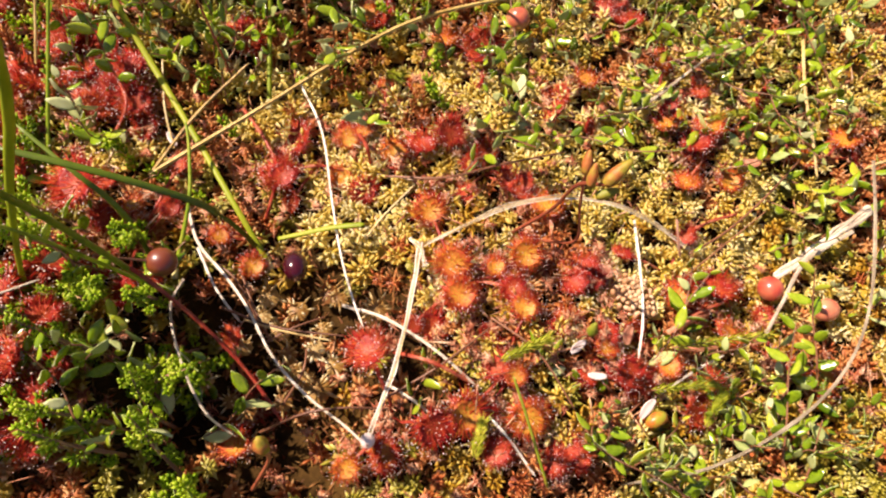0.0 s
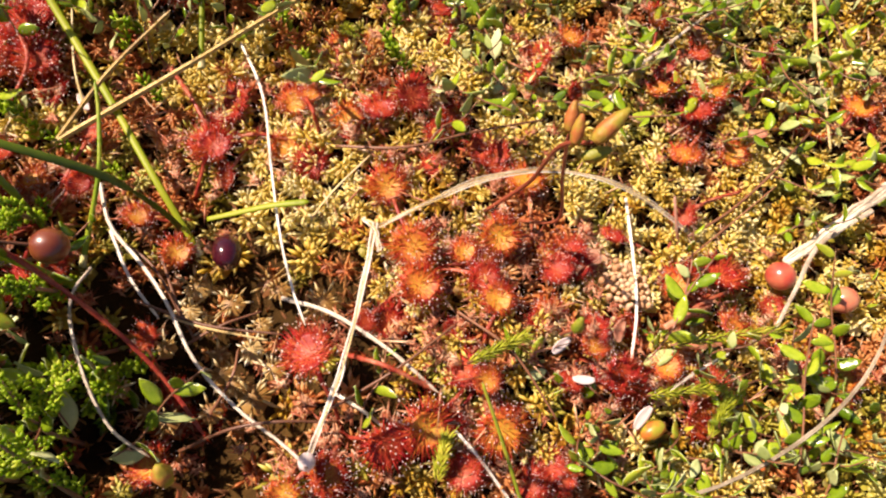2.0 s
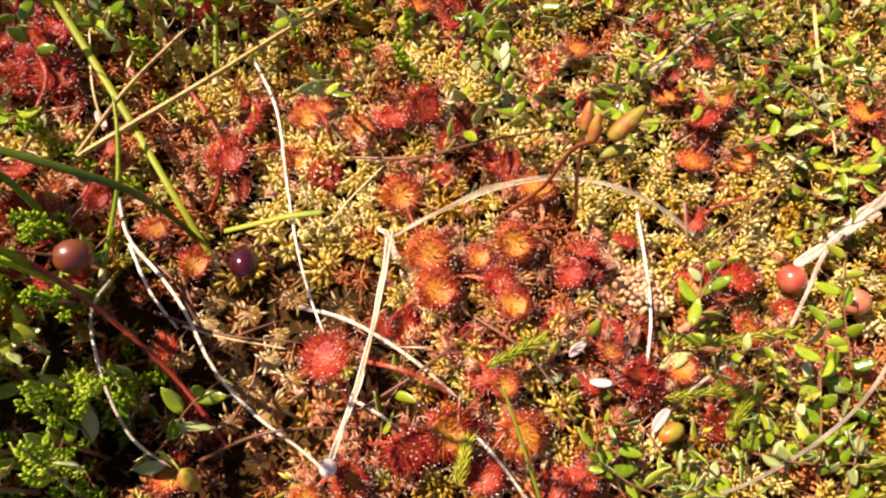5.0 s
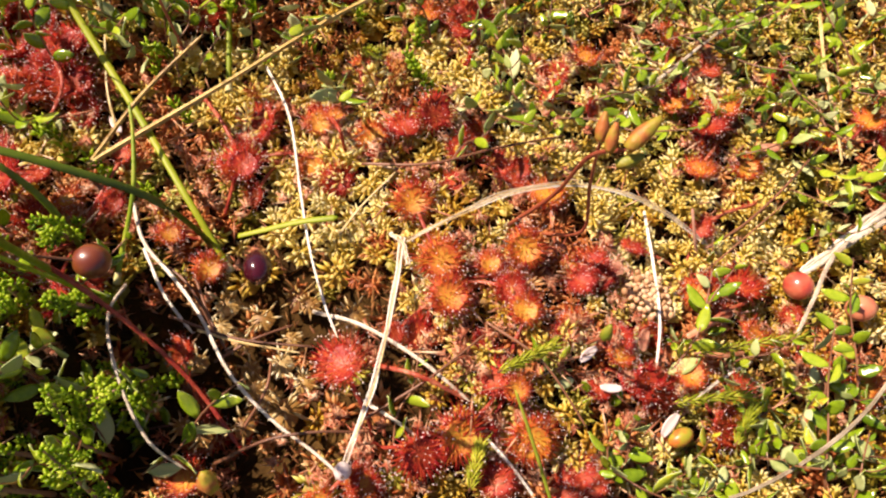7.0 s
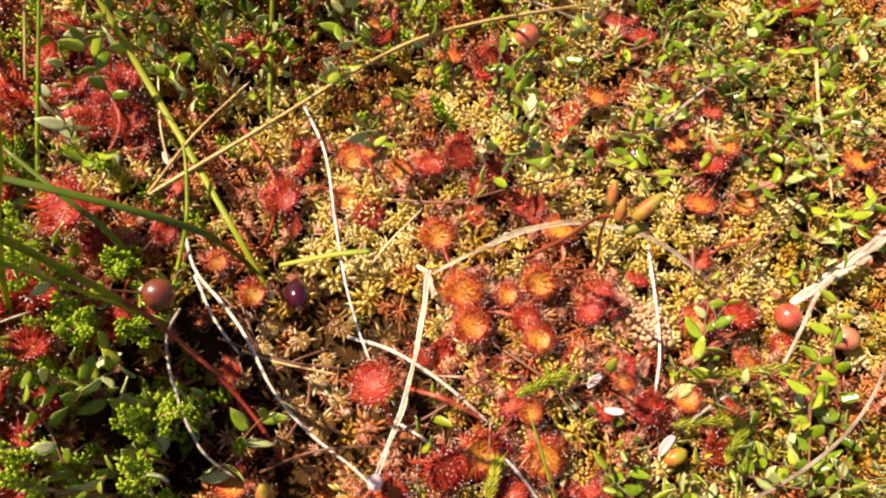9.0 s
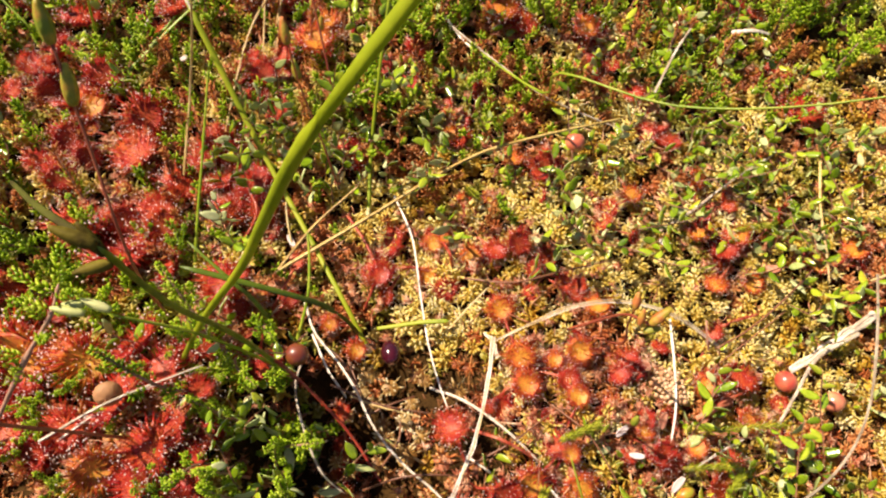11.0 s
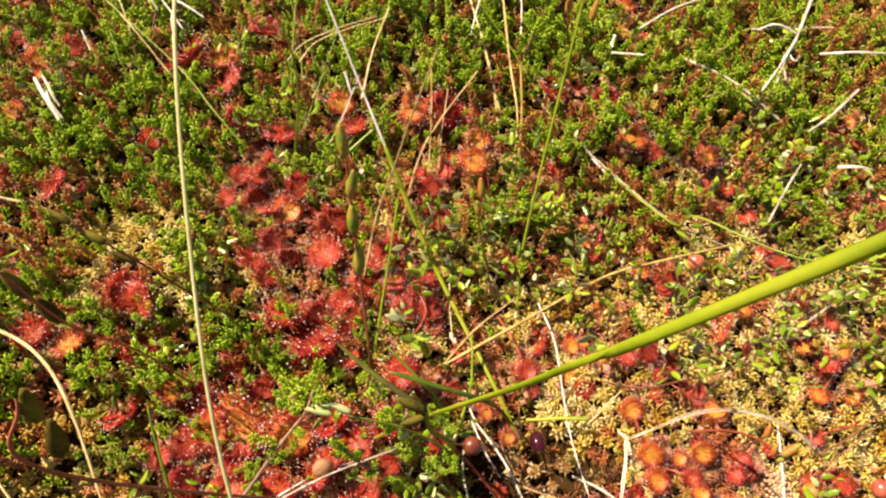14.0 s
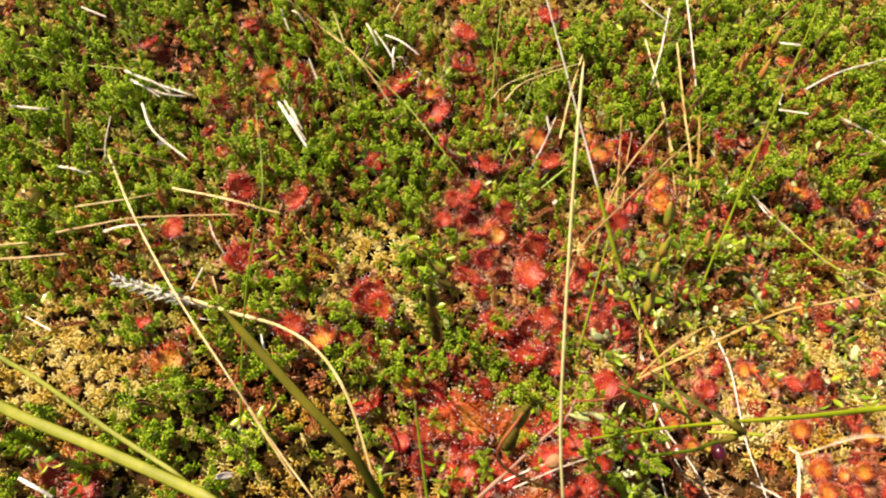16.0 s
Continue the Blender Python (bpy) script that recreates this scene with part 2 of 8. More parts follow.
# ---- shape helpers ----
def part(name, mesh, mat, parent=None, label=""):
    """Link a bmesh or mesh as one object under a thing."""
    if isinstance(mesh, bmesh.types.BMesh):
        me = bpy.data.meshes.new(name)
        mesh.to_mesh(me)
        mesh.free()
    else:
        me = mesh
    if mat and not me.materials:
        for one in (mat if isinstance(mat, (list, tuple)) else [mat]):
            me.materials.append(one)
    ob = new(name, me)
    if parent:
        ob.parent = parent
    if label:
        tagged(ob, label)
    return ob


def mesh_of(name, verts, faces, mat=None, smooth=True):
    me = bpy.data.meshes.new(name)
    me.from_pydata([tuple(v) for v in verts], [], [tuple(f) for f in faces])
    if smooth:
        me.polygons.foreach_set("use_smooth", [True] * len(me.polygons))
    if mat:
        me.materials.append(mat)
    return me


def spindles(base, way, length, width, flat=0.6, belly=0.5):
    """Many small pointed fleshy leaflets as one set of vertices and triangles. Arrays: base (n,3), way (n,3), length (n), width (n)."""
    base, way = np.asarray(base, float), np.asarray(way, float)
    n = len(base)
    way = way / np.linalg.norm(way, axis=1, keepdims=True)
    up = np.tile((0.0, 0.0, 1.0), (n, 1))
    up[np.abs(way[:, 2]) > 0.92] = (1.0, 0.3, 0.0)
    side = np.cross(way, up)
    side /= np.linalg.norm(side, axis=1, keepdims=True)
    nor = np.cross(side, way)
    L, w = np.asarray(length)[:, None], np.asarray(width)[:, None] / 2
    mid = base + way * L * belly
    v = np.stack([base, mid + side * w, mid + nor * w * flat, mid - side * w, mid - nor * w * flat, base + way * L], 1).reshape(-1, 3)
    f = np.array([(0, 2, 1), (0, 3, 2), (0, 4, 3), (0, 1, 4), (5, 1, 2), (5, 2, 3), (5, 3, 4), (5, 4, 1)])
    f = (np.arange(n)[:, None, None] * 6 + f[None]).reshape(-1, 3)
    return v, f


def fingers(base, way, length, width, belly=0.58):
    """Many small three-sided leaflets or hairs, blunt where the widest place lies near the tip."""
    base, way = np.asarray(base, float), np.asarray(way, float)
    n = len(base)
    way = way / np.linalg.norm(way, axis=1, keepdims=True)
    up = np.tile((0.0, 0.0, 1.0), (n, 1))
    up[np.abs(way[:, 2]) > 0.92] = (1.0, 0.3, 0.0)
    side = np.cross(way, up)
    side /= np.linalg.norm(side, axis=1, keepdims=True)
    nor = np.cross(side, way)
    L, w = np.asarray(length)[:, None], np.asarray(width)[:, None] / 2
    bend = np.array((0, 0, 1.0))[None] * L * 0.06
    mid = base + way * L * belly + bend * 0.5
    ring = [base] + [mid + side * w * math.cos(a) + nor * w * 0.8 * math.sin(a) for a in (math.pi / 2, math.pi * 7 / 6, math.pi * 11 / 6)] + [base + way * L + bend]
    v = np.stack(ring, 1).reshape(-1, 3)
    f = [(0, 1, 2), (0, 2, 3), (0, 3, 1), (1, 4, 2), (2, 4, 3), (3, 4, 1)]
    f = (np.arange(n)[:, None, None] * 5 + np.array(f)[None]).reshape(-1, 3)
    return v, f


def hairs(base, way, length, width):
    """Many fine tapering hairs with three sides each."""
    base, way = np.asarray(base, float), np.asarray(way, float)
    n = len(base)
    way = way / np.linalg.norm(way, axis=1, keepdims=True)
    up = np.tile((0.0, 0.0, 1.0), (n, 1))
    up[np.abs(way[:, 2]) > 0.92] = (1.0, 0.3, 0.0)
    side = np.cross(way, up)
    side /= np.linalg.norm(side, axis=1, keepdims=True)
    nor = np.cross(side, way)
    L, w = np.asarray(length)[:, None], np.asarray(width)[:, None] / 2
    ring = [base + side * w * math.cos(a) + nor * w * math.sin(a) for a in (math.pi / 2, math.pi * 7 / 6, math.pi * 11 / 6)] + [base + way * L]
    v = np.stack(ring, 1).reshape(-1, 3)
    f = np.array([(0, 3, 1), (1, 3, 2), (2, 3, 0)])
    return v, (np.arange(n)[:, None, None] * 4 + f[None]).reshape(-1, 3)


def fast_mesh(name, v, f, mat, slots=None, along=None, head=None):
    me = bpy.data.meshes.new(name)
    me.vertices.add(len(v))
    me.vertices.foreach_set("co", np.asarray(v, np.float32).ravel())
    me.loops.add(len(f) * 3)
    me.loops.foreach_set("vertex_index", np.asarray(f, np.int32).ravel())
    me.polygons.add(len(f))
    me.polygons.foreach_set("loop_start", np.arange(0, len(f) * 3, 3, dtype=np.int32))
    me.polygons.foreach_set("use_smooth", np.ones(len(f), bool))
    for one in (mat if isinstance(mat, (list, tuple)) else [mat]):
        me.materials.append(one)
    if slots is not None:
        me.polygons.foreach_set("material_index", np.asarray(slots, np.int32))
    if along is not None:
        uv = np.zeros((len(f) * 3, 2), np.float32)
        uv[:, 0] = np.asarray(along, np.float32)[np.asarray(f).ravel()]
        if head is not None:
            uv[:, 1] = np.asarray(head, np.float32)[np.asarray(f).ravel()]
        me.uv_layers.new(name="along").data.foreach_set("uv", uv.ravel())
    me.update()
    return me


def bezier_path(points, n):
    """A smooth line (Catmull-Rom) through a few control points."""
    p = [Vector(q) for q in points]
    p = [p[0] * 2 - p[1]] + p + [p[-1] * 2 - p[-2]]
    out = []
    spans = len(p) - 3
    for i in range(n + 1):
        u = i / n * spans
        k = min(int(u), spans - 1)
        t = u - k
        a, b, c, d = p[k:k + 4]
        out.append(0.5 * ((2 * b) + (c - a) * t + (2 * a - 5 * b + 4 * c - d) * t * t + (3 * b - a - 3 * c + d) * t ** 3))
    return out


def tube_data(points, r0, r1, sides=6, n=14, flat=1.0, fold=0.0, wobble=0.0, knots=0, tip=True, seed=0, ribs=0.0):
    """A tapered stem or blade swept along a smooth line; flat < 1 squeezes it into a strap, fold makes a keel."""
    rng = random.Random(seed)
    line = bezier_path(points, n)
    verts, faces = [], []
    prev = None
    for i, c in enumerate(line):
        d = (line[min(i + 1, n)] - line[max(i - 1, 0)]).normalized()
        ref = Vector((0, 0, 1)) if abs(d.z) < 0.9 else Vector((0.2, 1, 0))
        s = d.cross(ref).normalized()
        if prev is not None and s.dot(prev) < 0:
            s = -s
        prev = s
        u = s.cross(d)
        t = i / n
        r = r0 + (r1 - r0) * t
        if tip and i == n:
            r *= 0.25
        if knots and i % max(2, n // knots) == 0 and 0 < i < n:
            r *= 1.35
        r *= 1 + wobble * rng.uniform(-1, 1)
        for k in range(sides):
            a = 2 * math.pi * k / sides
            x, y = math.cos(a) * (1 + ribs * (-1) ** k), math.sin(a) * flat * (1 + ribs * (-1) ** k)
            y += fold * abs(x)
            verts.append(c + s * (r * x) + u * (r * y))
    for i in range(n):
        for k in range(sides):
            k2 = (k + 1) % sides
            faces.append((i * sides + k, i * sides + k2, (i + 1) * sides + k2, (i + 1) * sides + k))
    faces.append(tuple(range(sides))[::-1])
    faces.append(tuple(range(n * sides, n * sides + sides)))
    return verts, faces


def ellipsoid(bm, centre, radii, segs=16, rings=10, m=None):
    r = bmesh.ops.create_uvsphere(bm, u_segments=segs, v_segments=rings, radius=1.0)
    mat = Matrix.Translation(centre) @ (m or Matrix()) @ Matrix.Diagonal((*radii, 1))
    bmesh.ops.transform(bm, matrix=mat, verts=r["verts"])
    for v in r["verts"]:
        for f in v.link_faces:
            f.smooth = True
    return r["verts"]


HUMPS = [(0.015, -0.030, 0.040, 0.013), (0.105, 0.005, 0.045, -0.011), (-0.046, -0.028, 0.023, -0.026), (-0.090, -0.030, 0.028, 0.015),
         (0.020, 0.130, 0.060, 0.007), (-0.060, 0.085, 0.035, 0.006), (0.010, 0.040, 0.025, 0.006), (-0.160, 0.060, 0.050, 0.004),
         (-0.250, 0.020, 0.060, 0.010), (-0.030, 0.056, 0.018, -0.004)]


def terrain(x, y):
    """Height of the moss surface: low hummocks and hollows."""
    z = -0.004
    for cx, cy, r, h in HUMPS:
        z += h * math.exp(-((x - cx) ** 2 + (y - cy) ** 2) / (r * r))
    return z


# ---- the ground ----
def build_ground():
    """One sheet: fine near the plants, widening to the horizon."""
    xs = [-300, -60, -12, -3, -1.2, -0.7] + [(-0.5 + 0.008 * i) for i in range(94)] + [0.45, 0.9, 3, 12, 60, 300]
    ys = [-300, -60, -12, -3, -1, -0.4] + [(-0.2 + 0.008 * i) for i in range(70)] + [0.6, 1.2, 3, 12, 60, 300]
    verts = []
    for y in ys:
        for x in xs:
            z = terrain(x, y) - 0.0052 if abs(x) < 3 and abs(y) < 3 else -0.01
            verts.append((x, y, z + 0.002 * noise.noise(Vector((x * 70, y * 70, 0)))))
    w = len(xs)
    faces = [(j * w + i, j * w + i + 1, (j + 1) * w + i + 1, (j + 1) * w + i) for j in range(len(ys) - 1) for i in range(w - 1)]
    ob = new("ground", mesh_of("ground", verts, faces, PEAT))
    tagged(ob, "dark wet peat under the moss carpet", "ground", kind="structure")


build_ground()


def blob(x, y, spots):
    """How strongly a kind of plant grows at a place: soft patches with a ragged edge."""
    v = 0.0
    for cx, cy, r in spots:
        v = max(v, 1.25 - math.hypot(x - cx, y - cy) / r)
    return v + 0.35 * noise.noise(Vector((x * 55, y * 55, 3.3)))


PALE_MOSS_NEAR = [(0.047, -0.029, 0.005), (0.034, -0.025, 0.004), (-0.331, -0.018, 0.020), (0.046, -0.015, 0.006), (-0.301, -0.014, 0.018), (-0.321, -0.009, 0.020), 
    (-0.328, -0.005, 0.023), (0.057, -0.005, 0.012), (-0.031, 0.003, 0.010), (-0.020, 0.005, 0.014), (0.096, 0.006, 0.011), (-0.185, 0.007, 0.011), 
    (0.049, 0.009, 0.010), (-0.214, 0.012, 0.009), (0.078, 0.012, 0.016), (-0.015, 0.017, 0.023), (0.102, 0.027, 0.011), (-0.080, 0.029, 0.008)]
PALE_MOSS_FAR = [(0.040, 0.032, 0.021), (-0.208, 0.037, 0.010), (-0.176, 0.037, 0.009), (-0.203, 0.040, 0.008), (-0.009, 0.043, 0.010), (0.023, 0.044, 0.018), 
    (-0.042, 0.048, 0.016), (-0.143, 0.052, 0.013), (0.071, 0.054, 0.011), (-0.190, 0.055, 0.011), (-0.208, 0.064, 0.011), (-0.186, 0.065, 0.014), 
    (0.086, 0.065, 0.011), (0.058, 0.084, 0.010), (0.102, 0.096, 0.011), (0.026, 0.113, 0.011), (-0.137, 0.147, 0.012)]
PALE_MOSS = PALE_MOSS_NEAR + PALE_MOSS_FAR
CRANBERRY_NEAR = [(0.062, -0.053, 0.017), (0.047, -0.048, 0.014), (0.088, -0.047, 0.022), (-0.005, -0.040, 0.010), (-0.039, -0.039, 0.009), (-0.058, -0.037, 0.010), 
    (-0.068, -0.027, 0.010), (0.016, -0.027, 0.008), (-0.019, -0.025, 0.005), (-0.010, -0.008, 0.006), (0.119, -0.003, 0.018), (-0.057, 0.012, 0.012), 
    (0.120, 0.013, 0.019), (-0.054, 0.017, 0.012), (0.006, 0.023, 0.015), (0.103, 0.035, 0.022)]
CRANBERRY_FAR = [(0.028, 0.036, 0.012), (-0.023, 0.055, 0.016), (0.124, 0.056, 0.028), (0.040, 0.058, 0.023), (-0.026, 0.060, 0.019), (0.107, 0.060, 0.024), 
    (-0.064, 0.061, 0.017), (-0.009, 0.062, 0.017), (-0.039, 0.063, 0.016), (-0.053, 0.063, 0.013), (0.003, 0.065, 0.014), (-0.021, 0.069, 0.015), 
    (0.080, 0.073, 0.021), (-0.030, 0.082, 0.026), (0.082, 0.121, 0.028)]
CRANBERRY = CRANBERRY_NEAR + CRANBERRY_FAR
HEATHER_PATCH_NEAR = [(-0.311, -0.061, 0.028), (-0.283, -0.040, 0.035), (-0.241, -0.031, 0.038), (-0.268, -0.026, 0.044), (-0.078, -0.025, 0.025), (-0.128, -0.020, 0.021), 
    (-0.064, -0.004, 0.015), (-0.153, 0.000, 0.019), (-0.164, 0.002, 0.013), (-0.195, 0.004, 0.015), (-0.143, 0.013, 0.022), (-0.107, 0.021, 0.015), 
    (-0.181, 0.024, 0.020), (-0.240, 0.030, 0.020), (-0.346, 0.051, 0.022), (-0.180, 0.063, 0.024), (-0.073, 0.085, 0.025), (-0.323, 0.091, 0.041), 
    (-0.380, 0.091, 0.046)]
HEATHER_PATCH_FAR = [(-0.192, 0.097, 0.041), (-0.227, 0.119, 0.046), (-0.210, 0.122, 0.045), (-0.131, 0.129, 0.030), (-0.178, 0.131, 0.033), (-0.389, 0.141, 0.068), 
    (0.137, 0.151, 0.039), (-0.012, 0.153, 0.028), (0.034, 0.161, 0.047), (-0.328, 0.169, 0.058), (-0.004, 0.182, 0.041), (-0.225, 0.185, 0.046), 
    (-0.281, 0.187, 0.059), (-0.145, 0.189, 0.033), (-0.097, 0.194, 0.046), (-0.034, 0.214, 0.055), (0.032, 0.231, 0.064), (0.046, 0.269, 0.067)]
HEATHER_PATCH = HEATHER_PATCH_NEAR + HEATHER_PATCH_FAR
UNDERGROWTH_NEAR = [(-0.345, -0.010, 0.015), (-0.133, 0.005, 0.021), (-0.071, 0.006, 0.018), (-0.177, 0.007, 0.023), (-0.319, 0.007, 0.019), (-0.293, 0.011, 0.015), 
    (-0.350, 0.014, 0.025), (-0.247, 0.017, 0.024), (-0.131, 0.019, 0.019), (-0.110, 0.023, 0.024), (-0.224, 0.023, 0.024), (-0.079, 0.026, 0.019), 
    (-0.160, 0.027, 0.024), (-0.044, 0.030, 0.016), (-0.180, 0.031, 0.022), (-0.121, 0.036, 0.022), (-0.318, 0.039, 0.026), (-0.104, 0.043, 0.020), 
    (-0.008, 0.046, 0.016), (-0.131, 0.047, 0.020), (-0.091, 0.049, 0.022), (-0.351, 0.050, 0.030), (-0.225, 0.056, 0.031), (-0.172, 0.064, 0.030), 
    (-0.182, 0.070, 0.034), (0.069, 0.071, 0.026), (0.038, 0.072, 0.026), (-0.022, 0.074, 0.026), (-0.295, 0.078, 0.034)]
UNDERGROWTH_FAR = [(-0.066, 0.081, 0.029), (0.002, 0.083, 0.029), (-0.022, 0.085, 0.027), (-0.212, 0.087, 0.033), (0.102, 0.095, 0.030), (-0.084, 0.096, 0.034), 
    (0.020, 0.098, 0.037), (-0.174, 0.101, 0.032), (0.083, 0.104, 0.030), (-0.032, 0.105, 0.033), (0.040, 0.112, 0.036), (-0.135, 0.115, 0.028), 
    (-0.094, 0.116, 0.028), (-0.262, 0.116, 0.043), (-0.243, 0.119, 0.047), (-0.206, 0.130, 0.038), (-0.064, 0.135, 0.039), (-0.169, 0.140, 0.035), 
    (-0.021, 0.141, 0.039), (-0.129, 0.142, 0.035), (0.083, 0.143, 0.041), (-0.250, 0.167, 0.050), (-0.061, 0.173, 0.033), (-0.146, 0.178, 0.041), 
    (0.019, 0.179, 0.040), (0.118, 0.183, 0.044), (-0.107, 0.183, 0.041), (0.078, 0.200, 0.045)]
UNDERGROWTH = UNDERGROWTH_NEAR + UNDERGROWTH_FAR
# Rusty moss patches; those in the left hollow stand in for its shade.
RUSTY_AND_SHADE_MOSS = [(-0.026, -0.045, 0.008), (-0.003, -0.036, 0.006), (-0.019, -0.033, 0.007), (-0.034, -0.033, 0.009), (0.020, -0.030, 0.007), (-0.005, -0.026, 0.007), 
    (-0.028, -0.026, 0.008), (0.004, -0.025, 0.006), (-0.121, -0.021, 0.025), (-0.030, -0.016, 0.010), (-0.035, -0.016, 0.009), (-0.096, -0.014, 0.017), 
    (0.019, -0.012, 0.007), (-0.080, 0.003, 0.009), (-0.050, 0.022, 0.008), (-0.131, 0.024, 0.023), (-0.004, 0.027, 0.005), (0.020, 0.030, 0.007), 
    (-0.055, 0.034, 0.012), (0.086, 0.038, 0.008), (-0.075, 0.040, 0.011), (-0.063, 0.053, 0.010), (-0.117, 0.069, 0.019), (-0.115, 0.076, 0.022), 
    (-0.021, 0.120, 0.020), (-0.074, 0.130, 0.018)]
LOW_HEATHER = [(-0.1079, 0.0139), (-0.1162, 0.0313), (-0.1008, 0.0237), (-0.1140, 0.0002), (-0.1222, -0.0209), (-0.1299, -0.0290), (-0.1422, -0.0063), (-0.1569, -0.0138), (-0.1757, -0.0035), (-0.0955, -0.0096), (-0.0788, -0.0161), (-0.1544, 0.0114), (-0.1357, 0.0134), (-0.1622, -0.0000), (-0.1079, -0.0299), (-0.1746, -0.0234), (-0.1317, -0.0258), (-0.1333, -0.0381), (-0.1199, -0.0470), (-0.0881, -0.0485), (-0.0800, -0.0285), (-0.1417, -0.0128), (-0.1288, 0.0333), (-0.1345, 0.0120), (-0.0958, -0.0418)]
TALL_HEATHER = [(-0.0745, -0.0280), (-0.0615, -0.0430), (-0.0595, -0.0220), (-0.0660, -0.0340), (-0.0800, -0.0400), (-0.0700, -0.0500), (-0.0650, -0.0120), (-0.0860, -0.0220), (-0.0560, -0.0550), (-0.0720, -0.0430), (-0.0770, -0.0140), (-0.0850, -0.0020), (-0.0720, 0.0030), (-0.0920, 0.0110), (-0.0680, -0.0040), (-0.0790, -0.0080)]
UPRIGHT_CRANBERRY = [(-0.044 - 0.012 * (k % 5) + 0.004 * math.sin(5.1 * k), 0.036 + 0.013 * (k // 5) + 0.004 * math.sin(7.7 * k)) for k in range(20)]
RAISED_CRANBERRY = [(-0.0667, -0.0226, 0.018), (-0.0667, -0.0323, 0.020), (-0.0620, -0.0294, 0.014), (-0.0619, -0.0400, 0.018), (-0.0579, -0.0418, 0.012), (-0.0716, -0.0118, 0.016), (-0.0518, -0.0487, 0.012), (-0.0585, -0.0508, 0.018), (-0.0771, -0.0016, 0.014), (-0.0650, -0.0455, 0.016), (-0.0665, -0.0507, 0.020), (-0.0601, -0.0346, 0.010)]


TAN_HEADS = [(-0.0271, -0.0256, 1.5), (-0.0260, -0.0355, 1.9), (-0.0325, -0.0304, 1.5), (-0.0316, -0.0150, 1.5), (-0.0392, -0.0112, 1.6), (-0.0234, -0.0117, 1.5), (-0.0405, -0.0165, 1.3), (-0.0115, -0.0183, 1.5), (-0.0335, -0.0262, 1.2), (-0.0344, -0.0383, 1.3), (-0.0427, -0.0402, 1.2), (-0.0209, -0.0136, 1.2), (-0.0532, -0.0327, 1.2), (-0.0467, -0.0377, 1.1), (-0.0300, -0.0329, 1.3), (-0.0360, -0.0200, 1.2), (-0.0220, -0.0300, 1.3), (-0.0445, -0.0245, 1.2), (-0.0250, -0.0200, 1.2)]

# Berries, petals, straws and blades that lie open on top: (x, y, radius), and lines in plan with their half-width.
OPEN_SPOTS = [(0.0989, -0.0095, 0.008), (0.1138, -0.0159, 0.007), (0.0308, 0.0720, 0.006), (-0.0318, -0.0063, 0.018), (0.0548, -0.0464, 0.007), (0.0555, -0.0143, 0.009)]
OPEN_LINES = [((-0.0412, -0.0002), (-0.0740, 0.0540), 0.006), ((-0.0695, 0.0185), (-0.0103, 0.0565), 0.004), ((-0.0690, 0.0190), (-0.0439, 0.0433), 0.004),
              ((0.0819, 0.0014), (0.0521, 0.0108), 0.004), ((0.0521, 0.0108), (0.0234, 0.0078), 0.004), ((0.0234, 0.0078), (-0.0006, -0.0033), 0.004), ((-0.0006, -0.0033), (-0.0101, -0.0410), 0.004),
              ((-0.0414, 0.0483), (-0.0380, 0.0800), 0.005), ((0.1323, 0.0134), (0.1026, -0.0052), 0.005)]


def lies_open(x, y, more=0.0):
    """True where a low plant would hide one of the things above."""
    if any(math.hypot(x - a, y - b) < r + more for a, b, r in OPEN_SPOTS):
        return True
    for (ax, ay), (bx, by), r in OPEN_LINES:
        u = ((x - ax) * (bx - ax) + (y - ay) * (by - ay)) / ((bx - ax) ** 2 + (by - ay) ** 2)
        u = min(1.0, max(0.0, u))
        if math.hypot(x - ax - u * (bx - ax), y - ay - u * (by - ay)) < r + more:
            return True
    return False


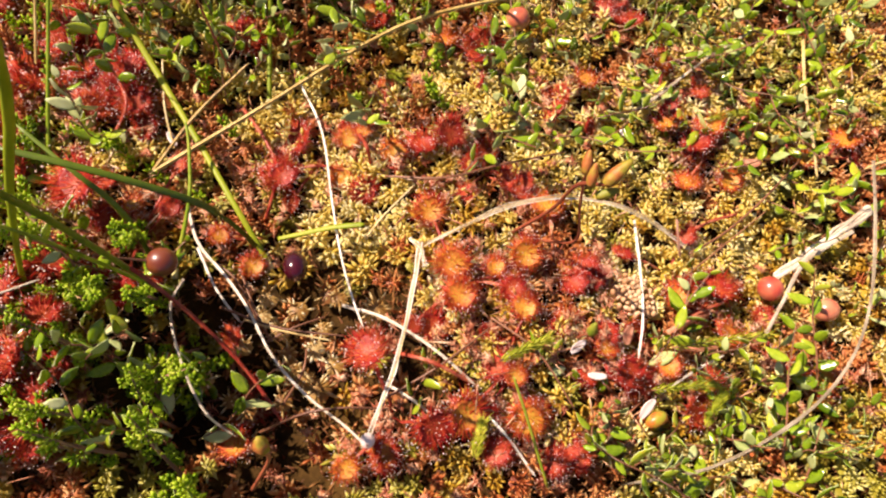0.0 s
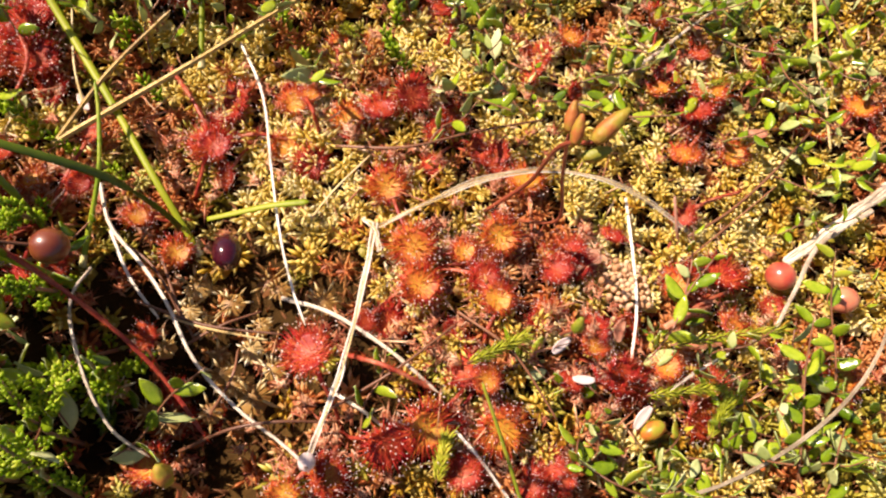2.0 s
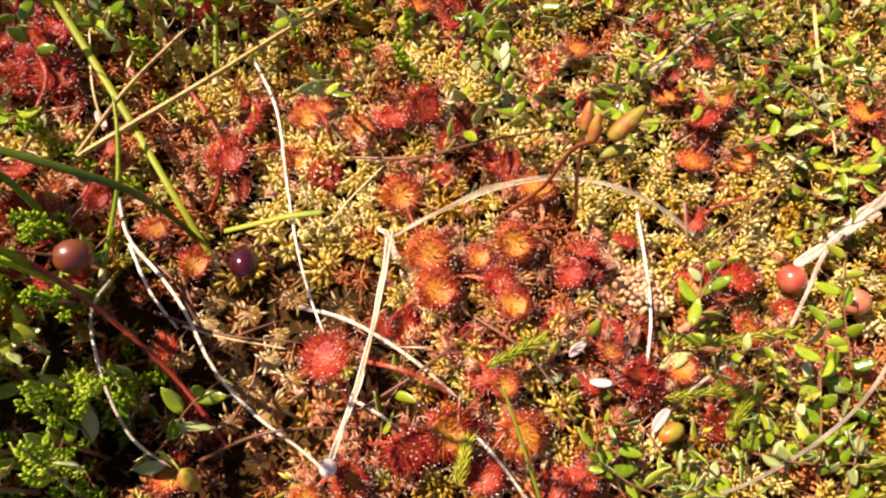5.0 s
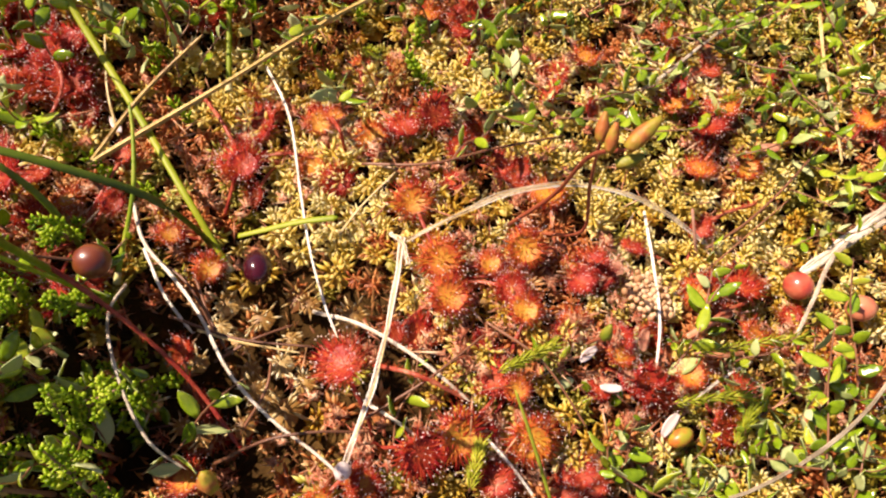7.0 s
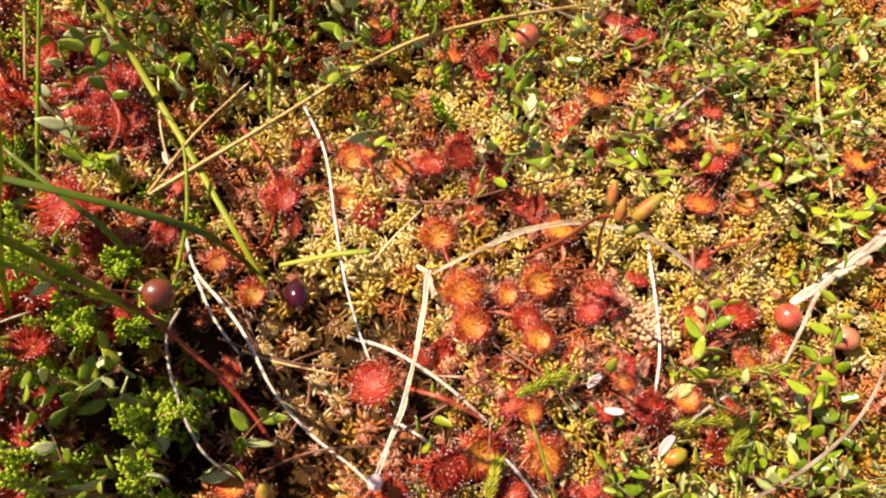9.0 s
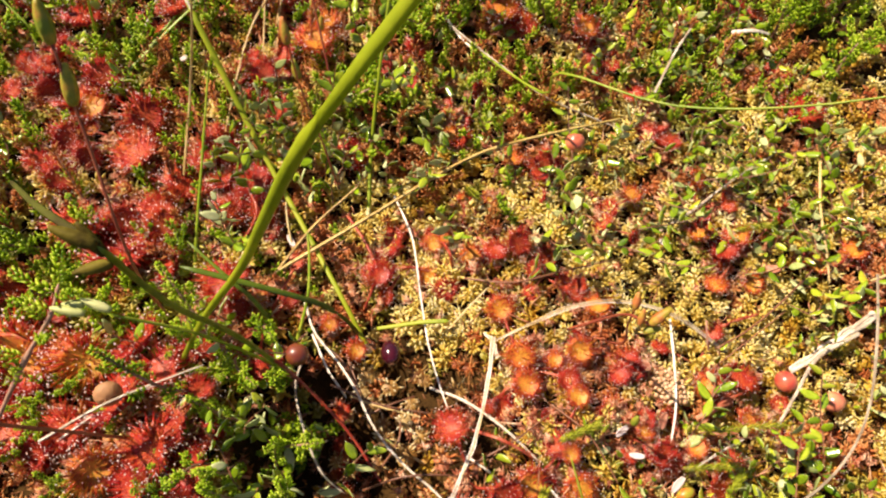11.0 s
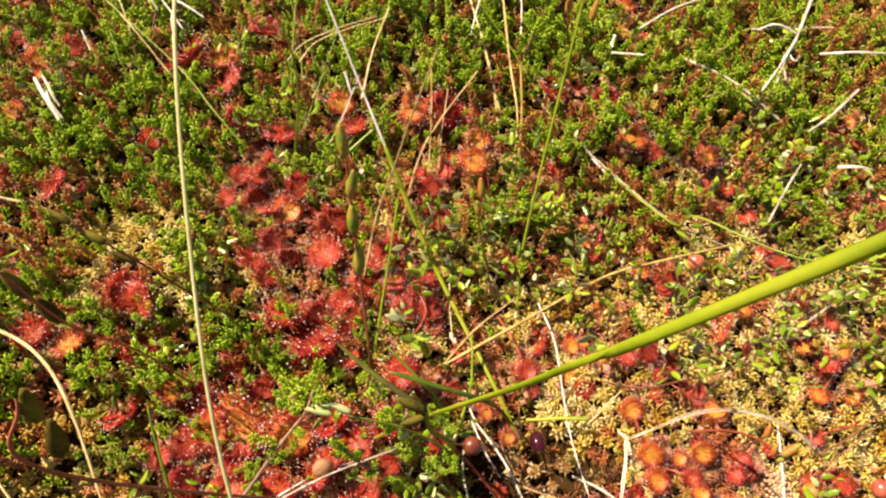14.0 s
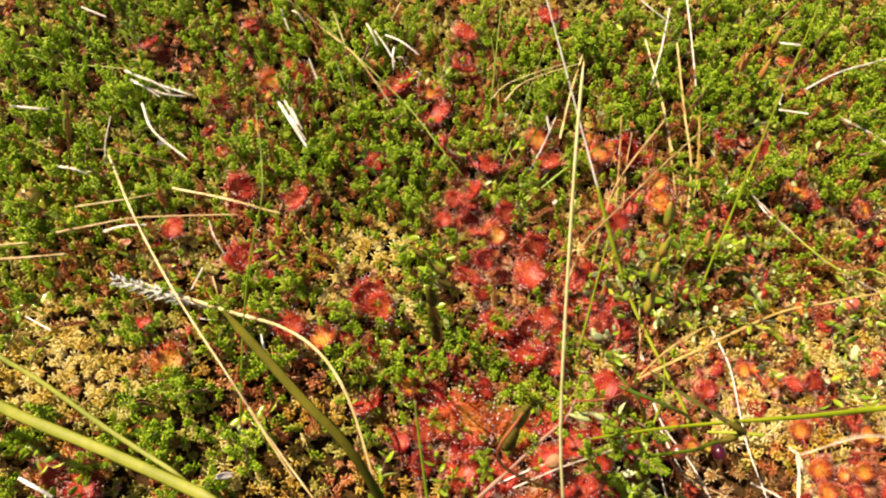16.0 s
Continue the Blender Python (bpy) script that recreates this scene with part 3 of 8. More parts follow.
# ---- moss ----
def moss_heads(name, mat, heads, label, seed):
    """Star-shaped moss heads: short pointed branches spreading from a low dome, paler at their tips."""
    rng = np.random.default_rng(seed)
    B, W, L, D, own = [], [], [], [], []
    dome = [(0.0, 0.0, 1.0)] + [(math.cos(6.283 * k / 6), math.sin(6.283 * k / 6), 0.2) for k in range(6)]
    dv, df, dome_own = [], [], []
    for n, (x, y, z, s, lean_x, lean_y) in enumerate(heads):
        turn0 = rng.uniform(0, 6.28)
        chance = rng.random()
        near = name == "pale_moss" or (y < 0.12 and x > -0.16)
        rows = ((7, 12, 3.0, 0.62), (5, 42, 2.3, 0.62)) if name == "tan_moss" else ((7, 8, 3.2, 0.95), (6, 34, 2.6, 1.0), (3, 62, 1.7, 1.0)) if near else ((6, 12, 3.0, 1.25), (4, 48, 2.3, 1.25))
        for count, elev, ln, wd in rows:
            for k in range(count):
                a = turn0 + 6.283 * k / count + rng.normal(0, 0.20)
                e = math.radians(elev + rng.normal(0, 12))
                W.append((math.cos(a) * math.cos(e) + lean_x, math.sin(a) * math.cos(e) + lean_y, math.sin(e)))
                root = 0.0005 * s * math.cos(e)
                B.append((x + root * math.cos(a), y + root * math.sin(a), z + 0.0006 * s * math.sin(e)))
                L.append(ln * 0.001 * s * rng.uniform(0.6, 1.25))
                D.append(wd * 0.001 * s * rng.uniform(0.75, 1.2))
                own.append(chance)
            turn0 += 0.45
        r = 0.0021 * s
        dv += [(x + p[0] * r, y + p[1] * r, z + (p[2] - 0.7) * r * 0.8) for p in dome]
        df += [(n * 7, n * 7 + 1 + k, n * 7 + 1 + (k + 1) % 6) for k in range(6)]
        dome_own.append(chance)
    v, f = fingers(B, W, L, D, 0.6)
    v, f = np.concatenate([v, np.array(dv)]), np.concatenate([f, np.array(df) + len(v)])
    along = np.concatenate([np.tile((0.0, 0.62, 0.62, 0.62, 1.0), len(B)), np.full(len(dv), 0.2)])
    head = np.concatenate([np.repeat(own, 5), np.repeat(dome_own, 7)])
    tagged(new(name, fast_mesh(name, v, f, mat, along=along, head=head)), label, "moss", kind="stuff")


def build_moss():
    rng = random.Random(4)
    pale, ochre, red, olive = [], [], [], []
    places, y = [], -0.085
    while y < 0.32:
        x = -0.47 + rng.uniform(0, 0.004)
        step = 0.0058
        while x < 0.19:
            step = 0.0043 if y < 0.11 and x > -0.13 else 0.0056
            places.append((x + rng.uniform(-0.45, 0.45) * step, y + rng.uniform(-0.45, 0.45) * step))
            x += step
        y += (0.0043 if y < 0.11 else 0.0056) * 0.9
    for x, y in places:
        if (x < -0.36 and y < -0.03) or (x > 0.13 and y < -0.05):
            continue
        # Left hollow: heads thinned out and recoloured to stand in for shade.
        deep = max(0.0, 1 - math.hypot((x + 0.037) / 0.040, (y + 0.031) / 0.035))
        if deep > 0 and rng.random() < 0.60 + 0.35 * deep:
            continue
        if y > 0.10 and blob(x, y, HEATHER_PATCH) > 0.75 and rng.random() < 0.6:
            continue
        lift = rng.uniform(-0.0018, 0.0010) + 0.0044 * noise.noise(Vector((x * 95, y * 95, 1.7))) - 0.0006 - 0.002 * min(1.0, 2 * deep)
        z = terrain(x, y) + lift
        s = rng.uniform(0.75, 1.2) * (1.2 if deep > 0.1 else 1.0)
        head = (x, y, z, s, rng.gauss(0, 0.25), rng.gauss(0, 0.25))
        r = noise.noise(Vector((x * 40, y * 40, 9.1)))
        # Fewer pale heads at the left and in the hollow, in place of shade.
        drift = noise.noise(Vector((x * 75, y * 75, 5.2))) + (0.06 if x > 0.0 else -0.16) - (0.3 if y > 0.12 else 0.0) - (0.35 if x < -0.025 and y < 0.04 else 0.0) - 0.8 * deep
        if blob(x, y, PALE_MOSS) > 0.35 + rng.uniform(-0.3, 0.3):
            pale.append((x, y, z + 0.001, s * 1.1, head[4], head[5]))
        elif blob(x, y, RUSTY_AND_SHADE_MOSS) > 0.35 + rng.uniform(-0.3, 0.3) or r > (0.16 if y < 0.13 and x > -0.1 else 0.27) + rng.uniform(-0.12, 0.12):
            red.append((x, y, z - 0.0008, s, head[4], head[5]))
        # Most remaining hollow heads turn rusty: shade put into the moss colour.
        elif deep > 0.05 and rng.random() < 0.6:
            red.append((x, y, z - 0.0010, s * 0.85, head[4], head[5]))
        elif drift > 0.10 + rng.uniform(-0.1, 0.1):
            pale.append(head)
        elif noise.noise(Vector((x * 60, y * 60, 7.7))) > (0.05 if x > 0 else -0.12) + rng.uniform(-0.15, 0.15):
            olive.append(head)
        else:
            ochre.append(head)
    moss_heads("pale_moss", MOSS_PALE, pale, "pale cream-yellow star-headed bog moss in full sun", 1)
    moss_heads("ochre_moss", MOSS_OCHRE, ochre, "ochre and brown bog moss between the other plants", 2)
    moss_heads("tan_moss", MOSS_TAN, [(x, y, max(terrain(x, y), -0.009) + 0.003, s * 0.9, 0.0, 0.0) for x, y, s in TAN_HEADS], "large tan star heads of bog moss in a dark hollow", 8)
    moss_heads("olive_moss", MOSS_OLIVE, olive, "yellow-olive bog moss between the other plants", 5)
    moss_heads("reddish_moss", MOSS_RED, red, "rusty red bog moss in small patches, also standing in for hollow shade", 3)


def build_peach_moss():
    """A rounded cushion of blunt swollen buds."""
    rng = random.Random(61)
    bm = bmesh.new()
    for k in range(74):
        r, a = 0.0062 * math.sqrt((k + 0.5) / 74), 2.4 * k
        x, y = 0.0555 + r * math.cos(a) + rng.gauss(0, 0.0003), -0.0143 + r * math.sin(a) + rng.gauss(0, 0.0003)
        s = rng.uniform(0.00055, 0.00095)
        z = terrain(x, y) + 0.0045 - 30 * r * r + rng.uniform(-0.0006, 0.0006)
        ellipsoid(bm, (0, 0, 0), (s, s * 0.85, s * 1.25), 8, 6, pose(x, y, z, rng.gauss(0, 25), rng.gauss(0, 25), rng.uniform(0, 360)))
    me = bpy.data.meshes.new("peach_moss")
    bm.to_mesh(me)
    bm.free()
    me.materials.append(MOSS_PEACH)
    for p in me.polygons:
        p.use_smooth = True
    tagged(new("peach_moss", me), "rounded clump of peach-pink bog moss", "moss", kind="stuff")


build_peach_moss()


def build_dead_moss():
    """Brown dead stems of the moss that show in the gaps between its living heads."""
    rng = np.random.default_rng(14)
    n = 26000
    x, y = rng.uniform(-0.14, 0.16, n), rng.uniform(-0.075, 0.12, n)
    z = np.array([terrain(a, b) for a, b in zip(x, y)]) - 0.0058
    keep = (np.hypot((x + 0.037) / 0.040, (y + 0.031) / 0.035) > 0.9) | (rng.random(n) < 0.3)
    x, y, z = x[keep], y[keep], z[keep]
    n = len(x)
    B = np.stack([x, y, z], 1)
    W = np.stack([rng.normal(0, 0.6, n), rng.normal(0, 0.6, n), np.ones(n)], 1)
    v, f = hairs(B, W, rng.uniform(0.0022, 0.0058, n), rng.uniform(0.0006, 0.0013, n))
    tagged(new("dead_moss", fast_mesh("dead_moss", v, f, MOSS_DEAD)), "dark brown dead moss stems in the gaps", "moss", kind="stuff")


build_moss()
build_dead_moss()


# ---- sundew ----
def lamina_mesh(name, mat, seed, r=0.0037):
    """Round shallow cup, thick at the rim, with its stalk end notched."""
    rng = random.Random(seed)
    rings, segs = 6, 20
    ex, ey = rng.uniform(0.84, 1.0), rng.uniform(0.95, 1.1)
    wave = [rng.uniform(-0.06, 0.06) for _ in range(4)]
    verts, faces = [(0, 0, -0.0004)], []
    top = []
    for k in range(1, rings + 1):
        q = k / rings
        for s in range(segs):
            a = 2 * math.pi * s / segs
            rr = r * q * (1 + wave[0] * math.cos(2 * a) + wave[1] * math.sin(3 * a) + wave[2] * math.cos(5 * a))
            z = 0.0010 * q * q - 0.0004 + 0.0003 * math.sin(2 * a + seed) * q
            if k == rings:
                z -= 0.00025
            verts.append((rr * ex * math.cos(a), rr * ey * math.sin(a), z))
    for s in range(segs):
        faces.append((0, 1 + s, 1 + (s + 1) % segs))
    for k in range(rings - 1):
        for s in range(segs):
            a, b = 1 + k * segs + s, 1 + k * segs + (s + 1) % segs
            faces.append((a, a + segs, b + segs, b))
    under = len(verts)
    for s in range(segs):
        x, y, z = verts[1 + (rings - 1) * segs + s]
        verts.append((x * 0.8, y * 0.8, z - 0.0010))
    verts.append((0, 0, -0.0013))
    for s in range(segs):
        a, b = 1 + (rings - 1) * segs + s, 1 + (rings - 1) * segs + (s + 1) % segs
        faces.append((b, a, under + s, under + (s + 1) % segs))
        faces.append((under + (s + 1) % segs, under + s, under + segs))
    return mesh_of(name, verts, faces, mat)


def tentacle_meshes(seed, mat, r=0.0040):
    """Glandular hairs all over the cup, longest at the rim, many with a bead of dew."""
    rng = np.random.default_rng(seed)
    B, W, L, D = [], [], [], []
    rim, inner = 135, 150
    for k in range(rim):
        a = 6.283 * k / rim + rng.normal(0, 0.10)
        e = math.radians(rng.uniform(-12, 70))
        rr = r * rng.uniform(0.66, 0.92)
        B.append((rr * math.cos(a), rr * math.sin(a), 0.0003))
        W.append((math.cos(a) * math.cos(e), math.sin(a) * math.cos(e), math.sin(e)))
        L.append(rng.uniform(0.0016, 0.0044))
        D.append(0.00030)
    for k in range(inner):
        q = math.sqrt((k + 0.5) / inner) * 0.92
        a = k * 2.39996 + rng.normal(0, 0.1)
        out = 0.4 + 1.5 * q
        B.append((r * q * math.cos(a), r * q * math.sin(a), 0.001 * q * q - 0.0005))
        W.append((out * math.cos(a) + rng.normal(0, 0.25), out * math.sin(a) + rng.normal(0, 0.25), 1.0))
        L.append(rng.uniform(0.0009, 0.0018) + 0.0010 * q * q)
        D.append(0.00034)
    B, W, L = np.array(B), np.array(W), np.array(L)
    v, f = hairs(B, W, L, np.array(D))
    fringe = fast_mesh("tentacle_fringe", v, f, mat, along=np.concatenate([np.tile((0.40, 0.40, 0.40, 1.0), rim), np.tile((0.0, 0.0, 0.0, 0.50), inner)]))
    Wn = W / np.linalg.norm(W, axis=1, keepdims=True)
    keep = rng.random(len(B)) < np.where(np.arange(len(B)) < rim, 0.44, 0.14)
    tips = (B + Wn * L[:, None])[keep]
    size = rng.uniform(0.00022, 0.00050, len(tips))
    v, f = spindles(tips - Wn[keep] * size[:, None] * 0.5, Wn[keep], size, size * 0.95, flat=1.0, belly=0.5)
    beads = fast_mesh("dew", v, f, DEW)
    return fringe, beads


SUNDEW_LAMINAE = {"gold": [lamina_mesh("blade_gold", LAMINA_GOLD, s) for s in range(3)], "red": [lamina_mesh("blade_red", LAMINA_RED, 10 + s) for s in range(3)]}
SUNDEW_HAIRS = {"gold": [tentacle_meshes(s, TENTACLE) for s in range(4)], "red": [tentacle_meshes(10 + s, TENTACLE_ROSE) for s in range(4)]}
_sundew_rng = random.Random(12)
SUNDEW_AT = []


def sundew(x, y, leaves, label):
    """A rosette: leaves given as offset in mm, height in mm, blade radius in mm and tone."""
    rng = _sundew_rng
    z = terrain(x, y)
    plant = new("sundew")
    plant.location = (x, y, z)
    tagged(plant, label, "sundew", "sundew rosettes in the moss")
    young = [(rng.uniform(-13, 13), rng.uniform(-13, 13), rng.uniform(-0.5, 2.5), rng.uniform(2.2, 3.6), rng.choice(("red", "red", "gold"))) for _ in range(4 if len(leaves) > 1 else 3)]
    young = [(dx, dy, dz, r, "red" if x < -0.015 and y < 0.04 else tone) for dx, dy, dz, r, tone in young if not lies_open(x + dx * 0.001, y + dy * 0.001)]
    for dx, dy, dz, radius, tone in leaves + young:
        at = Vector((dx, dy, dz)) * 0.001
        s = radius / 4.0
        leaf = part("leaf", rng.choice(SUNDEW_LAMINAE[tone]), None, plant)
        SUNDEW_AT.append((x + at.x, y + at.y))
        away = math.atan2(dy, dx) if abs(dx) + abs(dy) > 1 else rng.uniform(0, 6.28)
        tilt = rng.triangular(2, 38, 10) if tone == "gold" else rng.triangular(4, 60, 22)
        leaf.matrix_basis = Matrix.Translation(at) @ pose(0, 0, 0, 0, 0, math.degrees(away)) @ pose(0, 0, 0, 0, tilt, rng.uniform(0, 360)) @ Matrix.Diagonal((s, s, s, 1))
        fringe, beads = rng.choice(SUNDEW_HAIRS[tone])
        part("tentacle_fringe", fringe, None, leaf)
        part("dew", beads, None, leaf)
        flat = math.hypot(dx, dy) * 0.001
        if flat > 0.005:
            end = at - Vector((math.cos(away), math.sin(away), 0)) * radius * 0.0009
            start = Vector((0, 0, -0.003))
            mid = (start + end) / 2 + Vector((rng.uniform(-1, 1), rng.uniform(-1, 1), 1.0)) * 0.0012
            v, f = tube_data([start, mid, end], 0.00034, 0.00048, 6, 8, flat=0.6, tip=False)
            part("petiole", mesh_of("petiole", v, f, SUN_PETIOLE), None, plant)
    return plant


sundew(0.0089, -0.0109, [(-1.9, 2.4, 4.4, 4.2, "gold"), (-1.1, -7.0, 7.4, 4.0, "gold"), (9.0, 2.0, 2.6, 2.7, "gold"), (12.7, -4.0, 3.7, 3.0, "red"), (-6.8, 19.0, -0.3, 4.0, "gold"), (-11.8, -12.4, 1.2, 2.1, "red")],
       "golden-centred sundew rosette with red sticky tentacles")
sundew(0.0201, -0.0332, [(-6.1, 7.4, 1.2, 1.7, "red"), (3.5, 12.8, 2.9, 3.2, "gold"), (-0.2, -3.8, 3.7, 2.5, "gold"), (12.6, 8.9, -1.6, 2.5, "red"), (-11.9, -12.2, 3.3, 4.2, "gold"), (2.1, -13.1, 1.0, 4.1, "gold")],
       "golden-centred sundew rosette with red sticky tentacles")
sundew(0.0356, -0.0045, [(-10.1, -1.6, 8.4, 3.8, "gold"), (2.9, -7.9, 3.7, 3.1, "red"), (-1.3, 15.2, 1.6, 4.0, "gold"), (8.4, -5.8, 1.7, 2.9, "red")],
       "golden-centred sundew rosette with red sticky tentacles")
sundew(0.0183, 0.0225, [(10.2, -4.6, 1.4, 2.7, "red"), (4.6, -3.6, 2.3, 2.7, "red"), (-4.7, 0.2, 2.4, 2.4, "red"), (-10.0, 8.0, 6.2, 4.0, "red")],
       "red round-leaved sundew rosette with sticky glistening tentacles")
sundew(0.0415, 0.0454, [(-1.6, -3.4, 3.2, 3.3, "red"), (1.6, 3.4, 2.8, 3.0, "red")],
       "red round-leaved sundew rosette with sticky glistening tentacles")
sundew(0.0210, 0.0615, [(4.0, 0.8, 2.5, 2.3, "red"), (-0.7, 2.5, 2.8, 4.7, "red"), (-3.3, -3.3, 3.7, 2.6, "red")],
       "red round-leaved sundew rosette with sticky glistening tentacles")
sundew(-0.0093, 0.0375, [(0.5, 11.1, 2.5, 2.3, "gold"), (-10.7, -1.4, -0.5, 2.1, "red"), (10.2, -9.7, 5.8, 3.7, "red")],
       "red round-leaved sundew rosette with sticky glistening tentacles")
sundew(-0.0069, 0.0834, [(-3.7, -9.6, 1.2, 4.3, "red"), (3.7, 9.6, 3.7, 3.8, "red")],
       "red round-leaved sundew rosette with sticky glistening tentacles")
sundew(-0.0479, 0.0740, [(-0.7, -9.0, 0.3, 4.7, "red")],
       "red round-leaved sundew rosette with sticky glistening tentacles")
sundew(-0.0836, 0.0791, [(8.7, 2.5, 3.2, 4.3, "red")],
       "red round-leaved sundew rosette with sticky glistening tentacles")
sundew(-0.0915, 0.0543, [(-1.9, 11.2, 4.6, 6.1, "red"), (-6.5, 7.5, 3.2, 5.2, "red"), (0.6, -2.8, 3.8, 4.1, "red"), (-11.2, -4.6, 3.7, 6.7, "red"), (13.1, -1.1, 4.5, 4.6, "red"), (5.9, -10.1, 3.5, 4.5, "red")],
       "red round-leaved sundew rosette with sticky glistening tentacles")
sundew(-0.1280, 0.0669, [(7.8, -6.5, 4.6, 6.7, "red"), (7.2, 9.6, 3.5, 6.3, "red"), (-15.0, -3.2, 4.0, 4.1, "red")],
       "red round-leaved sundew rosette with sticky glistening tentacles")
sundew(-0.1441, 0.0866, [(4.1, -7.1, 4.2, 5.8, "gold"), (-3.0, -7.8, 4.6, 4.2, "red"), (7.8, 2.5, 8.5, 5.5, "red"), (-8.9, 12.4, 8.4, 5.0, "red")],
       "red round-leaved sundew rosette with sticky glistening tentacles")
sundew(-0.1600, 0.1181, [(10.6, -2.9, 9.1, 5.7, "red"), (-10.6, 2.9, 9.9, 5.8, "red")],
       "red round-leaved sundew rosette with sticky glistening tentacles")
sundew(-0.1219, 0.1291, [(-3.6, 6.0, 9.9, 5.3, "gold"), (3.6, -6.0, 9.1, 5.8, "red")],
       "golden-centred sundew rosette with red sticky tentacles")
sundew(-0.0862, 0.1354, [(-7.0, -3.2, 9.9, 5.2, "gold"), (1.1, 2.4, 3.9, 5.9, "gold"), (5.9, 0.8, 10.2, 7.3, "red")],
       "golden-centred sundew rosette with red sticky tentacles")
sundew(-0.0653, 0.1313, [(-3.5, 8.2, 2.3, 5.3, "red"), (3.5, -8.2, 5.0, 5.1, "gold")],
       "golden-centred sundew rosette with red sticky tentacles")
sundew(-0.0698, 0.1127, [(6.2, -6.6, 12.3, 6.2, "gold")],
       "golden-centred sundew rosette with red sticky tentacles")
sundew(-0.0336, 0.1049, [(7.2, 5.5, 3.8, 4.5, "red")],
       "red round-leaved sundew rosette with sticky glistening tentacles")
sundew(0.0072, 0.1314, [(-2.7, -6.7, 9.8, 5.6, "gold"), (-0.7, -0.1, 4.0, 4.6, "gold"), (6.9, -8.3, 4.2, 5.1, "red"), (-3.5, 15.1, 3.3, 4.7, "red")],
       "golden-centred sundew rosette with red sticky tentacles")
sundew(-0.0118, 0.1465, [(6.3, 6.4, 4.1, 4.8, "red")],
       "red round-leaved sundew rosette with sticky glistening tentacles")
sundew(-0.0219, 0.1547, [(-8.2, -3.6, 9.5, 5.9, "red")],
       "red round-leaved sundew rosette with sticky glistening tentacles")
sundew(0.0158, 0.2124, [(-9.0, -0.7, 9.0, 4.0, "gold")],
       "golden-centred sundew rosette with red sticky tentacles")
sundew(0.0401, 0.1147, [(0.9, 9.1, 3.3, 5.2, "red"), (-3.3, 5.3, 9.4, 4.5, "gold"), (2.4, -14.5, 1.9, 3.3, "red")],
       "red round-leaved sundew rosette with sticky glistening tentacles")
sundew(0.0607, 0.0874, [(-4.7, 9.3, 4.0, 3.3, "red"), (4.7, -9.3, 2.0, 3.8, "red")],
       "red round-leaved sundew rosette with sticky glistening tentacles")
sundew(0.0760, 0.0521, [(-0.3, 10.0, 6.3, 3.5, "gold"), (0.3, -10.0, 2.5, 3.7, "gold")],
       "golden-centred sundew rosette with red sticky tentacles")
sundew(0.0910, 0.0388, [(-1.0, 3.4, 4.8, 4.2, "gold"), (-6.0, -1.8, 4.3, 4.5, "red"), (-10.9, -15.2, 2.9, 3.6, "gold"), (17.9, 13.6, 5.0, 3.7, "red")],
       "golden-centred sundew rosette with red sticky tentacles")
sundew(0.0713, -0.0039, [(6.3, 11.2, -0.2, 2.9, "red"), (11.3, -5.6, 2.7, 4.7, "red"), (-1.6, -8.6, 5.4, 3.7, "gold"), (-16.0, 3.0, 6.5, 2.5, "red")],
       "red round-leaved sundew rosette with sticky glistening tentacles")
sundew(0.0964, -0.0269, [(1.7, 11.1, -2.3, 2.6, "red"), (3.0, -5.7, 4.0, 3.5, "red"), (-15.1, 3.3, 6.5, 3.6, "gold"), (10.3, -8.8, 4.4, 3.2, "gold")],
       "golden-centred sundew rosette with red sticky tentacles")
sundew(0.0605, -0.0347, [(10.1, -3.5, 2.8, 2.3, "gold"), (6.5, -9.2, 1.9, 3.8, "red"), (1.1, 1.7, 3.6, 3.0, "gold"), (-11.2, -0.6, 7.4, 3.6, "red"), (-6.5, 11.6, 3.2, 2.7, "red")],
       "red round-leaved sundew rosette with sticky glistening tentacles")
sundew(0.0422, -0.0307, [(3.9, 5.7, 0.4, 2.8, "red"), (-3.9, -5.7, 3.1, 2.3, "red")],
       "red round-leaved sundew rosette with sticky glistening tentacles")
sundew(0.0246, -0.0540, [(9.5, -0.9, 2.4, 2.7, "red"), (-9.5, 0.9, 3.8, 3.2, "red")],
       "red round-leaved sundew rosette with sticky glistening tentacles")
sundew(-0.0077, -0.0436, [(8.5, -4.3, 7.0, 4.2, "red"), (-2.5, -8.7, 2.0, 3.2, "gold"), (-6.0, 13.0, 8.4, 4.4, "red")],
       "red round-leaved sundew rosette with sticky glistening tentacles")
sundew(-0.0444, -0.0369, [(0.4, -11.9, 21.7, 3.4, "gold"), (-0.4, 11.9, 29.3, 2.5, "red")],
       "golden-centred sundew rosette with red sticky tentacles")
sundew(-0.0904, -0.0367, [(6.2, -6.0, 3.1, 5.3, "red"), (-4.0, -2.2, 5.6, 6.4, "red"), (0.8, 4.0, 5.2, 4.9, "red"), (-8.4, -11.0, 0.5, 5.3, "red"), (5.4, 15.1, 3.7, 4.0, "red")],
       "red round-leaved sundew rosette with sticky glistening tentacles")
sundew(-0.1171, -0.0347, [(6.7, -8.7, 7.3, 5.7, "gold"), (-5.0, 3.0, 3.3, 5.6, "red"), (11.6, 9.3, 13.0, 6.6, "red"), (-13.3, -3.6, 0.1, 4.8, "red")],
       "red round-leaved sundew rosette with sticky glistening tentacles")
